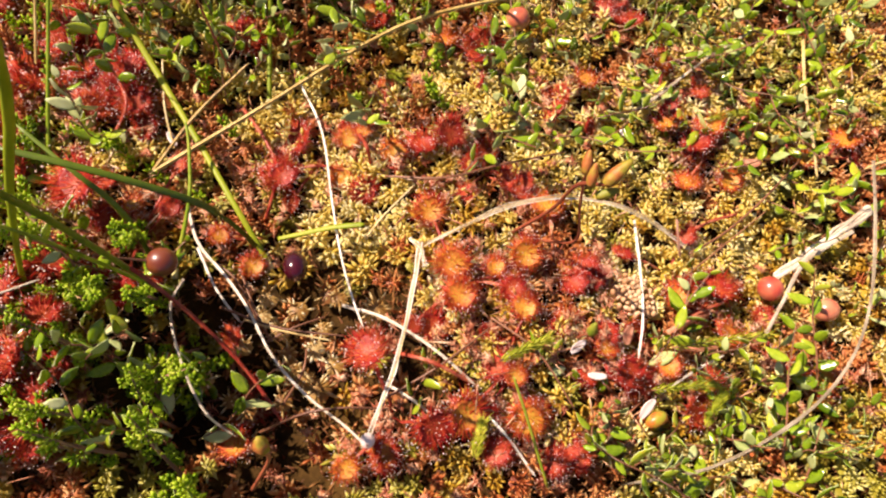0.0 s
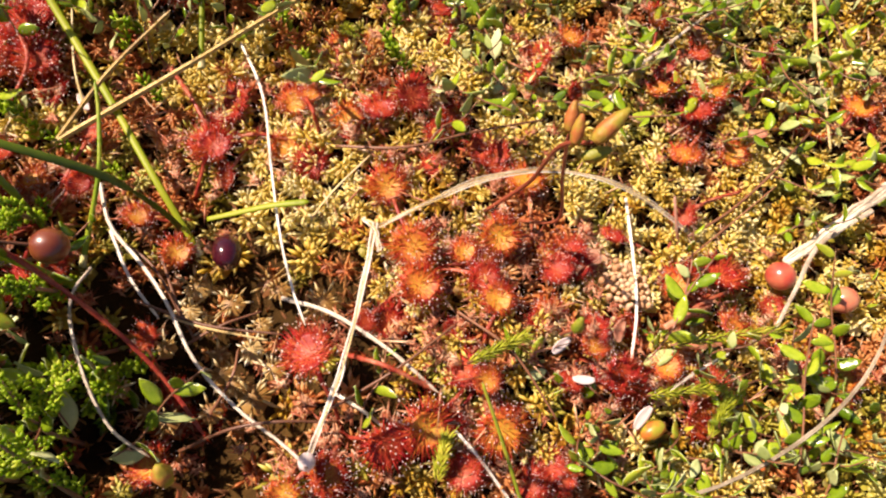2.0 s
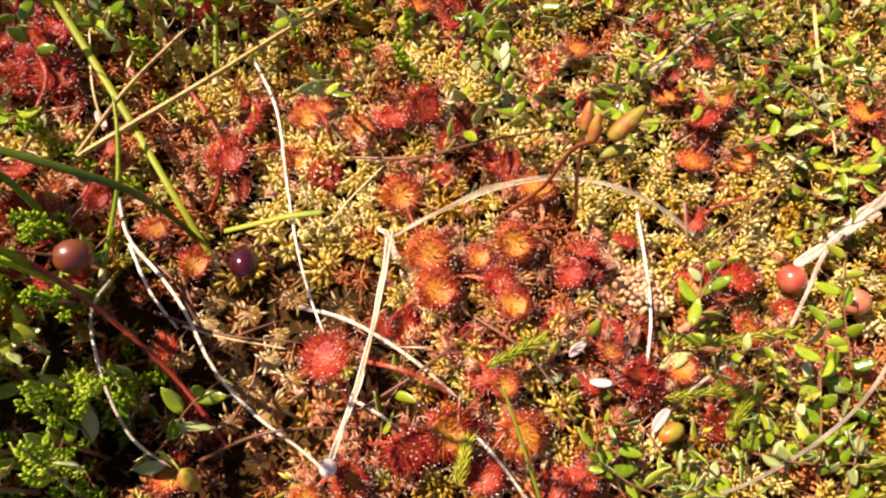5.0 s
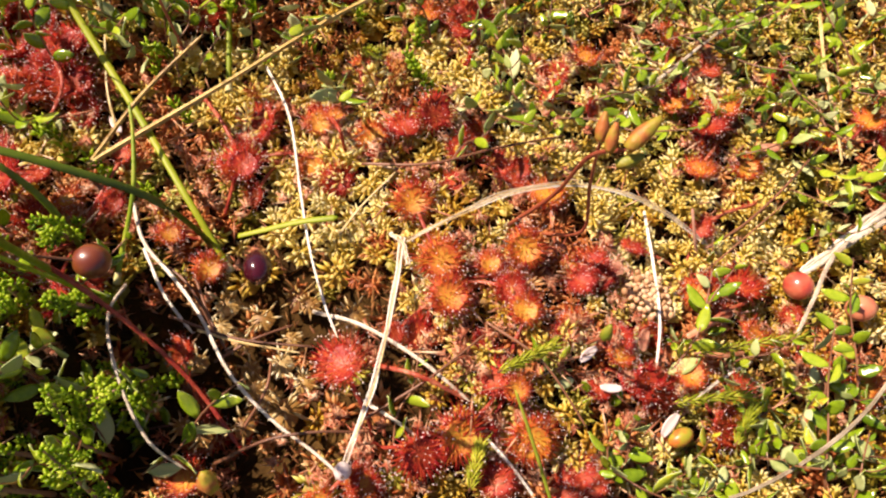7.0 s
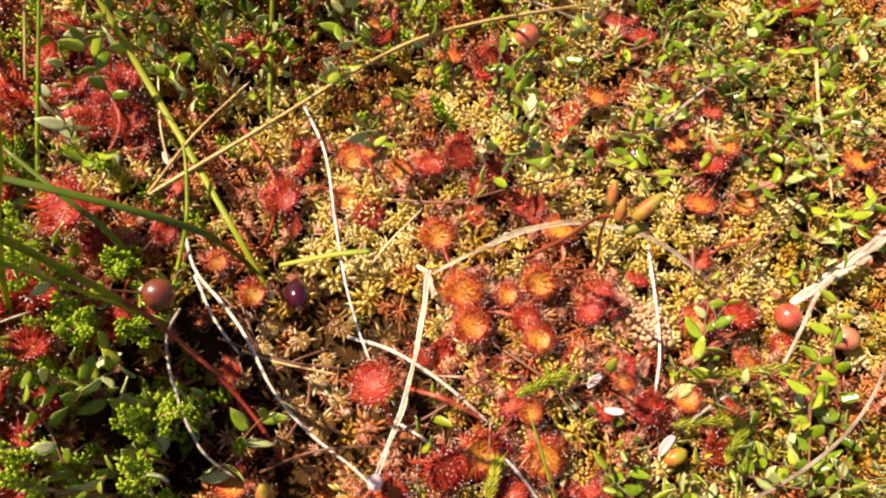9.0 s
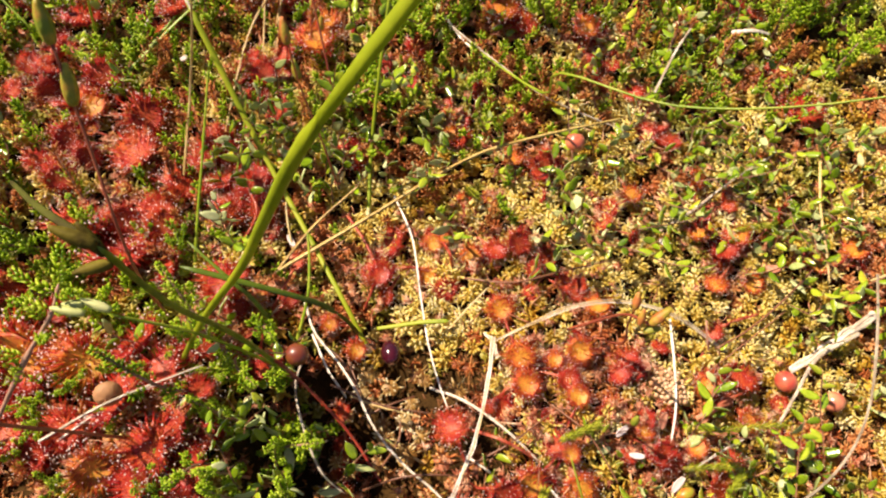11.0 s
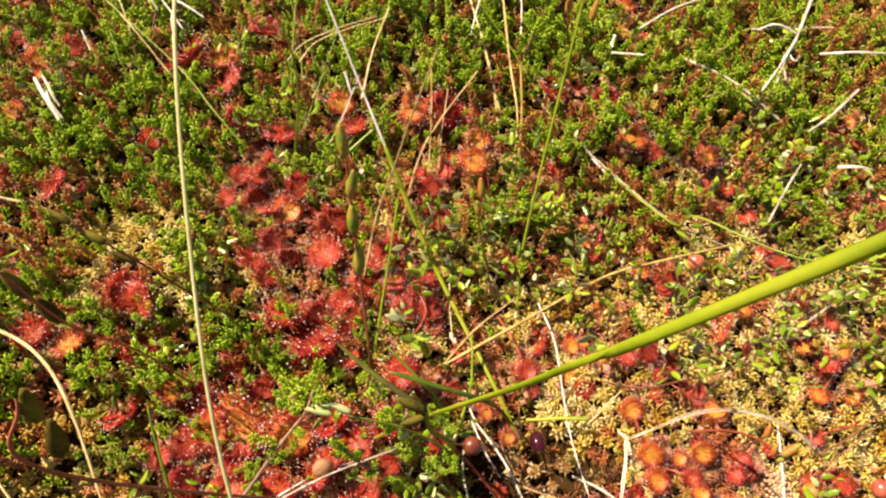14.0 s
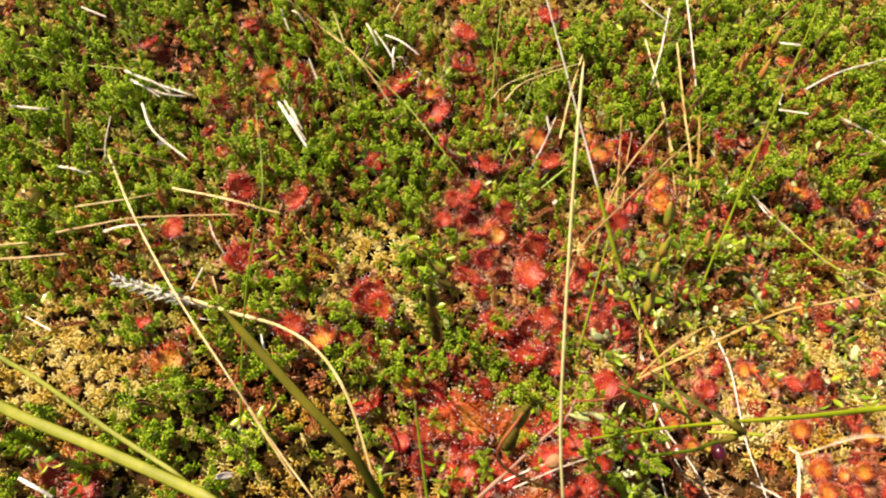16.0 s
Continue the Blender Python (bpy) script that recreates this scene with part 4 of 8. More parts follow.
sundew(-0.1441, -0.0216, [(4.9, -11.9, 6.1, 6.0, "red"), (3.7, -3.4, 4.1, 4.9, "red"), (-12.1, -9.1, 3.8, 5.2, "red"), (8.2, 6.3, 5.4, 5.8, "red"), (2.0, 10.0, 6.2, 9.8, "gold"), (-6.6, 8.1, 5.2, 6.3, "gold")],
       "red round-leaved sundew rosette with sticky glistening tentacles")
sundew(-0.1627, -0.0113, [(4.4, -6.6, 2.6, 4.9, "red"), (-4.2, -13.1, 2.6, 4.0, "red"), (4.3, 8.4, 4.2, 6.2, "red"), (-4.5, 11.2, 5.8, 5.5, "gold")],
       "red round-leaved sundew rosette with sticky glistening tentacles")
sundew(-0.1329, -0.0036, [(-2.8, -3.4, 3.9, 3.6, "red"), (-2.9, 6.2, 4.0, 4.3, "red"), (8.2, -7.6, 7.1, 6.3, "gold"), (12.9, -9.4, 10.2, 7.0, "gold"), (-15.4, 14.3, 5.6, 5.1, "red")],
       "red round-leaved sundew rosette with sticky glistening tentacles")
sundew(-0.0964, -0.0101, [(-9.2, 2.5, 5.4, 6.6, "red"), (0.3, -6.1, 8.7, 5.6, "red"), (8.9, 3.6, 4.8, 5.3, "red")],
       "red round-leaved sundew rosette with sticky glistening tentacles")
sundew(-0.0994, 0.0212, [(-4.4, -1.3, 4.1, 4.8, "red"), (-10.1, 10.7, 4.2, 5.9, "gold"), (-19.5, 3.3, 5.4, 9.0, "red"), (16.1, -9.7, 14.7, 5.6, "red"), (17.8, -3.0, 2.9, 2.9, "red")],
       "red round-leaved sundew rosette with sticky glistening tentacles")
sundew(-0.0729, 0.0039, [(-7.0, 3.6, 3.8, 3.2, "red"), (-0.5, 7.0, 3.9, 2.6, "gold"), (-4.9, -12.8, 8.6, 2.9, "red"), (9.3, 19.8, 2.0, 2.4, "red"), (3.1, -17.6, 7.9, 3.5, "red")],
       "red round-leaved sundew rosette with sticky glistening tentacles")
sundew(-0.0434, 0.0059, [(-7.8, -3.3, 7.0, 2.5, "gold"), (0.8, -10.9, 5.5, 3.0, "gold"), (7.0, 14.2, 7.8, 4.1, "red")],
       "golden-centred sundew rosette with red sticky tentacles")
sundew(-0.0284, 0.0243, [(-4.7, 7.7, 2.4, 4.7, "red")],
       "red round-leaved sundew rosette with sticky glistening tentacles")
sundew(-0.0150, 0.0244, [(0.5, -9.0, 3.3, 3.3, "red")],
       "red round-leaved sundew rosette with sticky glistening tentacles")
sundew(-0.1321, 0.0415, [(-0.9, -9.0, 4.7, 7.8, "red")],
       "red round-leaved sundew rosette with sticky glistening tentacles")
sundew(-0.1876, 0.0263, [(2.3, 4.9, 10.0, 6.6, "red"), (-5.8, 8.6, 8.6, 7.1, "red"), (3.5, -13.5, 3.0, 6.1, "red")],
       "red round-leaved sundew rosette with sticky glistening tentacles")
sundew(-0.2165, 0.0138, [(7.1, -1.0, 3.1, 5.7, "gold"), (-7.1, 1.0, 5.8, 6.0, "red")],
       "golden-centred sundew rosette with red sticky tentacles")
sundew(-0.1753, -0.0115, [(-9.0, 0.3, 4.6, 5.5, "red")],
       "red round-leaved sundew rosette with sticky glistening tentacles")
sundew(-0.2806, -0.0066, [(8.8, -1.7, 4.7, 6.4, "gold")],
       "golden-centred sundew rosette with red sticky tentacles")
sundew(-0.2494, 0.0369, [(-4.6, 7.7, 3.1, 6.6, "red")],
       "red round-leaved sundew rosette with sticky glistening tentacles")
sundew(-0.2735, 0.0795, [(8.9, -1.3, 11.5, 6.8, "red")],
       "red round-leaved sundew rosette with sticky glistening tentacles")
sundew(-0.2412, 0.0706, [(5.8, 6.9, 9.0, 5.7, "red")],
       "red round-leaved sundew rosette with sticky glistening tentacles")
sundew(-0.1989, 0.1139, [(-5.3, -7.3, 9.4, 4.3, "red")],
       "red round-leaved sundew rosette with sticky glistening tentacles")
sundew(-0.1816, 0.1482, [(3.4, -6.8, 10.1, 6.7, "red"), (-3.4, 6.8, 9.9, 6.8, "gold")],
       "golden-centred sundew rosette with red sticky tentacles")
sundew(-0.2064, 0.1492, [(6.0, 6.7, 10.0, 8.3, "red")],
       "red round-leaved sundew rosette with sticky glistening tentacles")
sundew(-0.1632, 0.1841, [(-6.5, -8.7, 10.0, 5.6, "red"), (14.9, -6.5, 10.0, 4.6, "red"), (-8.4, 15.2, 10.0, 6.3, "red")],
       "red round-leaved sundew rosette with sticky glistening tentacles")
sundew(-0.1214, 0.2150, [(-6.1, 6.7, 9.0, 4.9, "red")],
       "red round-leaved sundew rosette with sticky glistening tentacles")
sundew(-0.2627, 0.1506, [(5.9, 4.0, 10.0, 5.5, "red"), (-5.9, -4.0, 10.0, 5.4, "gold")],
       "golden-centred sundew rosette with red sticky tentacles")
sundew(-0.2781, 0.1144, [(8.9, 1.3, 9.0, 4.4, "gold")],
       "golden-centred sundew rosette with red sticky tentacles")
sundew(-0.2913, 0.1191, [(0.5, 9.0, 8.8, 4.7, "red")],
       "red round-leaved sundew rosette with sticky glistening tentacles")
sundew(-0.2931, 0.1774, [(4.3, 7.9, 9.0, 5.1, "red")],
       "red round-leaved sundew rosette with sticky glistening tentacles")
sundew(-0.3311, 0.1625, [(-8.3, -3.5, 9.0, 4.6, "red")],
       "red round-leaved sundew rosette with sticky glistening tentacles")
sundew(-0.2880, 0.0436, [(-0.4, 9.0, 8.2, 4.8, "red")],
       "red round-leaved sundew rosette with sticky glistening tentacles")
sundew(-0.2985, -0.0622, [(-7.8, 1.5, 3.9, 4.7, "red"), (7.8, -1.5, 4.1, 5.8, "red")],
       "red round-leaved sundew rosette with sticky glistening tentacles")
sundew(0.1257, 0.0336, [(7.6, 4.9, 4.7, 3.8, "gold")],
       "golden-centred sundew rosette with red sticky tentacles")
sundew(0.1203, 0.1050, [(2.7, -9.2, 2.8, 6.8, "red"), (-2.7, 9.2, 3.1, 4.6, "red")],
       "red round-leaved sundew rosette with sticky glistening tentacles")
sundew(0.1024, 0.1521, [(2.8, -8.5, 3.0, 4.2, "red")],
       "red round-leaved sundew rosette with sticky glistening tentacles")
sundew(-0.1594, 0.0875, [(-3.3, 6.3, 6.1, 3.8, "red"), (-5.8, -5.8, 6.4, 3.7, "red"), (4.4, -3.1, 4.4, 4.6, "red"), (3.8, 5.1, 6.7, 4.5, "red")],
       "deep red round-leaved sundew rosette among heather shoots")
sundew(-0.0825, 0.1009, [(1.1, -5.7, 6.9, 4.5, "red"), (7.3, 4.5, 4.7, 3.9, "red"), (-5.0, 1.6, 4.7, 3.8, "red")],
       "deep red round-leaved sundew rosette among heather shoots")
sundew(-0.1425, 0.0566, [(6.9, 1.5, 5.1, 3.9, "red"), (-1.0, 8.7, 4.9, 4.7, "red"), (-7.9, -0.2, 3.7, 4.8, "red"), (-0.7, -7.6, 4.7, 4.6, "red")],
       "deep red round-leaved sundew rosette among heather shoots")
sundew(-0.1137, 0.0345, [(-6.2, 0.6, 6.9, 4.4, "red"), (-1.3, -6.8, 3.5, 4.6, "red"), (6.2, -0.4, 6.1, 4.9, "red"), (2.9, 6.5, 4.1, 5.1, "red")],
       "deep red round-leaved sundew rosette among heather shoots")
sundew(-0.0811, 0.0430, [(1.2, 5.5, 7.0, 4.1, "red"), (-5.8, -3.8, 5.6, 4.6, "red"), (5.1, -1.9, 6.0, 4.1, "red")],
       "deep red round-leaved sundew rosette among heather shoots")


# ---- cranberry shoots ----
def cranberry_leaf_mesh(seed):
    """Small oval leathery leaf with rolled edges, shiny above and chalky below."""
    rng = random.Random(seed)
    L, Wd = 0.0060 * rng.uniform(0.8, 1.2), 0.0027 * rng.uniform(0.85, 1.15)
    nx, ny = 6, 5
    verts, faces, slots = [], [], []
    bend = rng.uniform(-0.10, 0.20)
    for side in (0, 1):
        for i in range(nx):
            u = i / (nx - 1)
            half = Wd / 2 * (math.sin(math.pi * (0.03 + 0.955 * u ** 0.86)) ** 0.8)
            for j in range(ny):
                t = j / (ny - 1) * 2 - 1
                x, y = u * L, half * t
                z = 0.0011 * u * (1 - u) * 2 * bend * 3 - 0.00060 * abs(t) ** 2.0 * math.sin(math.pi * u) - 0.00022 * (1 - abs(t)) ** 2
                verts.append((x, y, z - side * 0.00028 * (1 - 0.6 * abs(t))))
    n = nx * ny
    for i in range(nx - 1):
        for j in range(ny - 1):
            a = i * ny + j
            faces.append((a, a + ny, a + ny + 1, a + 1))
            slots.append(0)
            faces.append((n + a, n + a + 1, n + a + ny + 1, n + a + ny))
            slots.append(1)
    edge = [(0, j) for j in range(ny)] + [(i, ny - 1) for i in range(1, nx)] + [(nx - 1, j) for j in range(ny - 2, -1, -1)] + [(i, 0) for i in range(nx - 2, 0, -1)]
    idx = [i * ny + j for i, j in edge]
    for a, b in zip(idx, idx[1:] + idx[:1]):
        faces.append((a, b, n + b, n + a))
        slots.append(1)
    me = mesh_of("leaf", verts, faces, CRAN_TOP)
    me.materials.append(CRAN_BACK)
    me.polygons.foreach_set("material_index", slots)
    return me


CRAN_LEAVES = [cranberry_leaf_mesh(s) for s in range(5)]


def cranberry_shoot(seed, length, count):
    """A creeping thread-like stem with alternate leaves."""
    rng = random.Random(seed)
    shoot = new("cranberry_shoot")
    a, b = rng.uniform(-0.4, 0.4), rng.uniform(-0.4, 0.4)
    pts = [(0, 0, -0.002), (length * 0.33, length * 0.12 * a * 2, 0.0025), (length * 0.66, length * 0.15 * b, 0.003 + rng.uniform(-0.001, 0.002)), (length, length * 0.2 * (a + b), 0.005 + rng.uniform(0, 0.006))]
    v, f = tube_data(pts, 0.00026, 0.00018, 5, 14, wobble=0.1, seed=seed)
    part("stem", mesh_of("stem", v, f, CRAN_STEM), None, shoot)
    line = bezier_path(pts, 40)
    for k in range(count):
        u = (k + 0.6) / count
        p = line[min(40, int(u * 40))]
        leaf = part("leaf", rng.choice(CRAN_LEAVES), None, shoot)
        side = 1 if k % 2 else -1
        yaw = side * rng.uniform(25, 85) + rng.gauss(0, 15)
        s = rng.uniform(0.72, 1.12) * (1 - 0.3 * (u > 0.85))
        leaf.matrix_basis = Matrix.Translation(p) @ pose(0, 0, 0, rng.gauss(0, 42) + (180 if rng.random() < 0.06 else 0), -rng.uniform(-20, 65), yaw) @ Matrix.Diagonal((s, s, s, 1))
    tagged(shoot, "creeping cranberry shoot with small glossy green oval leaves", "cranberry plant", "cranberry shoots over the moss")
    return shoot


def near_sundew(x, y, gap):
    return any((x - a) ** 2 + (y - b) ** 2 < gap * gap for a, b in SUNDEW_AT)


def build_remains():
    """Withered, matted sundew leaves and hairs round the living rosettes."""
    rng = np.random.default_rng(91)
    B, W, L, D = [], [], [], []
    for x0, y0 in SUNDEW_AT:
        for _ in range(4):
            x, y = x0 + rng.normal(0, 0.007), y0 + rng.normal(0, 0.007)
            z = terrain(x, y) + rng.uniform(0.0, 0.003)
            for k in range(24):
                a = rng.uniform(0, 6.283)
                B.append((x + rng.normal(0, 0.0006), y + rng.normal(0, 0.0006), z))
                W.append((math.cos(a), math.sin(a), rng.uniform(-0.1, 0.8)))
                L.append(rng.uniform(0.0010, 0.0028))
                D.append(rng.uniform(0.0003, 0.0008))
    v, f = hairs(B, W, L, D)
    tagged(new("withered_sundew_hair", fast_mesh("withered_sundew_hair", v, f, REMAINS)), "matted brownish pink withered sundew hairs", "withered plant", kind="stuff")


build_remains()


def scatter(n, spots, seed, gap, box=(-0.42, -0.14, 0.17, 0.27), limit=0.3):
    """Places for a kind of plant, denser where its patches are, never closer than gap."""
    rng = random.Random(seed)
    placed, cells = [], {}
    for _ in range(n * 60):
        if len(placed) >= n:
            break
        x, y = rng.uniform(box[0], box[2]), rng.uniform(box[1], box[3])
        if blob(x, y, spots) < limit + rng.uniform(-0.25, 0.25):
            continue
        key = (int(x / gap), int(y / gap))
        if any((x - q[0]) ** 2 + (y - q[1]) ** 2 < gap * gap for a in (-1, 0, 1) for b in (-1, 0, 1) for q in cells.get((key[0] + a, key[1] + b), ())):
            continue
        cells.setdefault(key, []).append((x, y))
        placed.append((x, y))
    return placed


def build_cranberry():
    rng = random.Random(21)
    kinds = [cranberry_shoot(s, 0.016 + 0.0035 * s, 5 + s) for s in range(6)]
    used = set()
    for x, y in scatter(335, CRANBERRY, 5, 0.0060):
        if near_sundew(x, y, 0.004) or lies_open(x, y, 0.003) or math.hypot(x - 0.022, y + 0.010) < 0.024 or math.hypot(x - 0.01, y + 0.045) < 0.012:
            continue
        k = rng.randrange(6)
        m = Matrix.Translation((x, y, terrain(x, y) + rng.uniform(0.001, 0.004))) @ pose(0, 0, 0, 0, 0, rng.uniform(0, 360)) @ pose(0, 0, 0, rng.gauss(0, 10), rng.gauss(0, 8) - (rng.uniform(10, 60) if x < 0.02 and y > 0.03 else 0.0), 0)
        if k in used:
            copy_thing(kinds[k], m)
        else:
            kinds[k].matrix_basis = m
            used.add(k)
    close = scatter(45, CRANBERRY_NEAR, 78, 0.0045, (0.035, -0.065, 0.14, 0.01))
    for x, y in scatter(85, CRANBERRY_FAR, 77, 0.0050, (-0.07, 0.028, 0.15, 0.14)) + close:
        if near_sundew(x, y, 0.004) or lies_open(x, y):
            continue
        small = rng.uniform(0.65, 0.9)
        ob = copy_thing(kinds[rng.randrange(3)], Matrix.Translation((x, y, terrain(x, y) + 0.001)))
        ob.matrix_basis = Matrix.Translation((x, y, terrain(x, y) + 0.001)) @ pose(0, 0, 0, 0, 0, rng.uniform(0, 360)) @ pose(0, 0, 0, rng.gauss(0, 15), -rng.uniform(15, 70), 0) @ Matrix.Diagonal((small, small, small, 1))
    for x, y in UPRIGHT_CRANBERRY:
        if lies_open(x, y, 0.001):
            continue
        copy_thing(kinds[rng.randrange(6)], Matrix.Translation((x, y, terrain(x, y))) @ pose(0, 0, 0, 0, 0, rng.uniform(0, 360)) @ pose(0, 0, 0, rng.gauss(0, 15), -rng.uniform(45, 80), 0))
    for x, y, h in RAISED_CRANBERRY:
        copy_thing(kinds[rng.randrange(6)], Matrix.Translation((x, y, terrain(x, y) + h)) @ pose(0, 0, 0, rng.gauss(0, 20), -rng.uniform(15, 50), rng.uniform(0, 360)))


build_cranberry()


# ---- heather ----
def heather_sprig(seed, tall=False):
    """A woody stem with short upright shoots, each closely clothed in tiny keeled leaves in rows."""
    rng = np.random.default_rng(seed)
    pyr = random.Random(seed)
    sprig = new("heather_sprig")
    H = pyr.uniform(0.034, 0.046) if tall else pyr.uniform(0.010, 0.017)
    lean = (pyr.uniform(-0.4, 0.4), pyr.uniform(-0.4, 0.4))
    main = [(0, 0, -0.004), (H * 0.3 * lean[0], H * 0.3 * lean[1], H * 0.45), (H * lean[0], H * lean[1], H)]
    v0, f0 = tube_data(main, 0.0006, 0.0003, 5, 8, seed=seed)
    part("stem", mesh_of("stem", v0, f0, HEATHER_STEM), None, sprig)
    line = bezier_path(main, 20)
    shoots = [[tuple(line[13]), tuple(line[17]), tuple(line[20])]]
    count = 8 if tall else 9
    for k in range(count):
        p = line[min(19, 2 + int(k * 17 / count))]
        a = k * 2.4 + pyr.uniform(-0.5, 0.5)
        ln = pyr.uniform(0.0035, 0.0075) if tall else pyr.uniform(0.005, 0.010)
        up = pyr.uniform(0.9, 2.4) if tall else pyr.uniform(0.5, 2.0)
        away = Vector((math.cos(a), math.sin(a), 0))
        q = p + (away + Vector((0, 0, up))).normalized() * ln
        shoots.append([tuple(p), tuple((p + q) / 2 + away * 0.0012), tuple(q)])
    B, W, L, D = [], [], [], []
    for tw in shoots:
        long = (Vector(tw[2]) - Vector(tw[0])).length
        n = max(5, int(long / 0.00085))
        ln = bezier_path(tw, n)
        for i in range(1, n + 1):
            d = (ln[min(i + 1, n)] - ln[max(i - 1, 0)]).normalized()
            s = d.orthogonal().normalized()
            for h in range(3):
                a = math.pi * 2 / 3 * h + (i % 2) * math.pi / 3 + rng.normal(0, 0.2)
                out = s * math.cos(a) + d.cross(s) * math.sin(a)
                B.append(ln[i] + out * 0.0002)
                W.append(d * rng.uniform(0.6, 1.1) + out * rng.uniform(0.6, 1.0))
                L.append(rng.uniform(0.0017, 0.0027) * (1 - 0.3 * i / n))
                D.append(rng.uniform(0.0008, 0.0012))
        B.append(ln[n])
        W.append(d)
        L.append(0.0016)
        D.append(0.0011)
    v, f = fingers(B, W, L, D, 0.5)
    part("foliage", fast_mesh("foliage", v, f, HEATHER, along=np.tile((0.0, 0.5, 0.5, 0.5, 1.0), len(B))), None, sprig)
    tagged(sprig, "bright green heather sprig with tiny scale leaves", "heather", "heather sprigs in the moss")
    return sprig


def build_heather():
    rng = random.Random(31)
    kinds = [heather_sprig(40 + s, s >= 7) for s in range(10)]
    used = set()
    tall = TALL_HEATHER
    low = scatter(400 - len(tall) - len(LOW_HEATHER), HEATHER_PATCH, 6, 0.0100, limit=0.38)
    for x, y in tall + LOW_HEATHER + low:
        few = (x, y) in LOW_HEATHER
        s = rng.uniform(0.6, 0.85) if few else rng.uniform(0.8, 1.08) if (x, y) in tall else rng.uniform(1.0, 1.45)
        if (x, y) not in tall and not few and ((x > -0.098 and y < 0.080 and (x + 0.098) * 0.6 + y > 0.006) or (x > 0.02 and y < 0.095) or near_sundew(x, y, 0.0082) or blob(x, y, PALE_MOSS) > 0.55):
            continue
        k = 7 + len(used) % 3 if (x, y) in tall and len(used) < 3 else (rng.randrange(7, 10) if (x, y) in tall else rng.randrange(7))
        m = Matrix.Translation((x, y, terrain(x, y))) @ pose(0, 0, 0, rng.gauss(0, 14), rng.gauss(0, 14), rng.uniform(0, 360))
        ob = copy_thing(kinds[k], m) if k in used else kinds[k]
        ob.matrix_basis = m @ Matrix.Diagonal((s, s, s, 1))
        used.add(k)


build_heather()


def build_undergrowth(name, mat, count, seed, label, tall=1.0, narrow=1.0):
    """Short young heather shoots that fill the gaps between rosettes and sprigs."""
    rng = np.random.default_rng(seed)
    B, W, L, D = [], [], [], []
    for x, y in scatter(count, UNDERGROWTH, seed, 0.0042, limit=0.25):
        if near_sundew(x, y, 0.0046) or (x > -0.075 and y < 0.01) or blob(x, y, PALE_MOSS) > 0.6 or (x > -0.098 and y < 0.076 and rng.random() < 0.6) or (x > 0.02 and y < 0.09):
            continue
        high = rng.uniform(0.005, 0.012) * tall
        lean = rng.normal(0, 0.35 / tall, 2)
        z = terrain(x, y) - 0.001
        levels = int(high / 0.0013)
        for i in range(levels):
            u = (i + 1) / levels
            c = (x + lean[0] * high * u, y + lean[1] * high * u, z + high * u)
            for h in range(4):
                a = 1.571 * h + (i % 2) * 0.785 + rng.normal(0, 0.25)
                B.append(c)
                W.append((math.cos(a) + lean[0] * 0.5, math.sin(a) + lean[1] * 0.5, rng.uniform(0.5, 1.4) * tall))
                L.append(rng.uniform(0.0019, 0.0031))
                D.append(rng.uniform(0.0009, 0.0013) * narrow)
    v, f = fingers(B, W, L, D, 0.5)
    tagged(new(name, fast_mesh(name, v, f, mat, along=np.tile((0.0, 0.5, 0.5, 0.5, 1.0), len(B)))), label, "heather", kind="stuff")


build_undergrowth("heather_undergrowth", HEATHER, 2300, 58, "low fresh green heather shoots filling gaps in the moss")
build_undergrowth("withered_undergrowth", RUSTY, 1100, 71, "rusty red-brown withered shoots between the green ones", 1.2, 0.7)


def withered_shoot(seed):
    """A dried heather shoot: a bare stem with narrow rusty leaves pressed to it."""
    rng = np.random.default_rng(seed)
    shoot = new("withered_heather")
    high = rng.uniform(0.012, 0.020)
    lean = rng.normal(0, 0.2, 2)
    line = [(0, 0, -0.003), (lean[0] * high * 0.3, lean[1] * high * 0.3, high * 0.5), (lean[0] * high, lean[1] * high, high)]
    v, f = tube_data(line, 0.0004, 0.0002, 5, 8, seed=seed)
    part("stem", mesh_of("stem", v, f, HEATHER_STEM), None, shoot)
    B, W, L, D = [], [], [], []
    path = bezier_path(line, 12)
    for i in range(3, 13):
        for h in range(4):
            a = 1.571 * h + (i % 2) * 0.785 + rng.normal(0, 0.3)
            B.append(path[i])
            W.append((math.cos(a) + lean[0], math.sin(a) + lean[1], rng.uniform(0.9, 2.2)))
            L.append(rng.uniform(0.0024, 0.0042))
            D.append(rng.uniform(0.0007, 0.0011))
    v, f = fingers(B, W, L, D, 0.5)
    part("foliage", fast_mesh("foliage", v, f, RUSTY, along=np.tile((0.0, 0.5, 0.5, 0.5, 1.0), len(B))), None, shoot)
    tagged(shoot, "rusty brown withered heather shoot among green sprigs", "heather", "withered heather shoots")
    return shoot


def build_withered():
    rng = random.Random(61)
    kinds = [withered_shoot(s) for s in range(5)]
    used = set()
    for x, y in scatter(230, UNDERGROWTH, 59, 0.008, limit=0.25):
        if near_sundew(x, y, 0.0046) or blob(x, y, PALE_MOSS) > 0.6 or (x > -0.098 and y < 0.076) or (x > 0.02 and y < 0.09):
            continue
        k = len(used) if len(used) < 5 else rng.randrange(5)
        m = Matrix.Translation((x, y, terrain(x, y))) @ pose(0, 0, 0, rng.gauss(0, 10), rng.gauss(0, 10), rng.uniform(0, 360))
        if k in used:
            copy_thing(kinds[k], m)
        else:
            kinds[k].matrix_basis = m
            used.add(k)


build_withered()


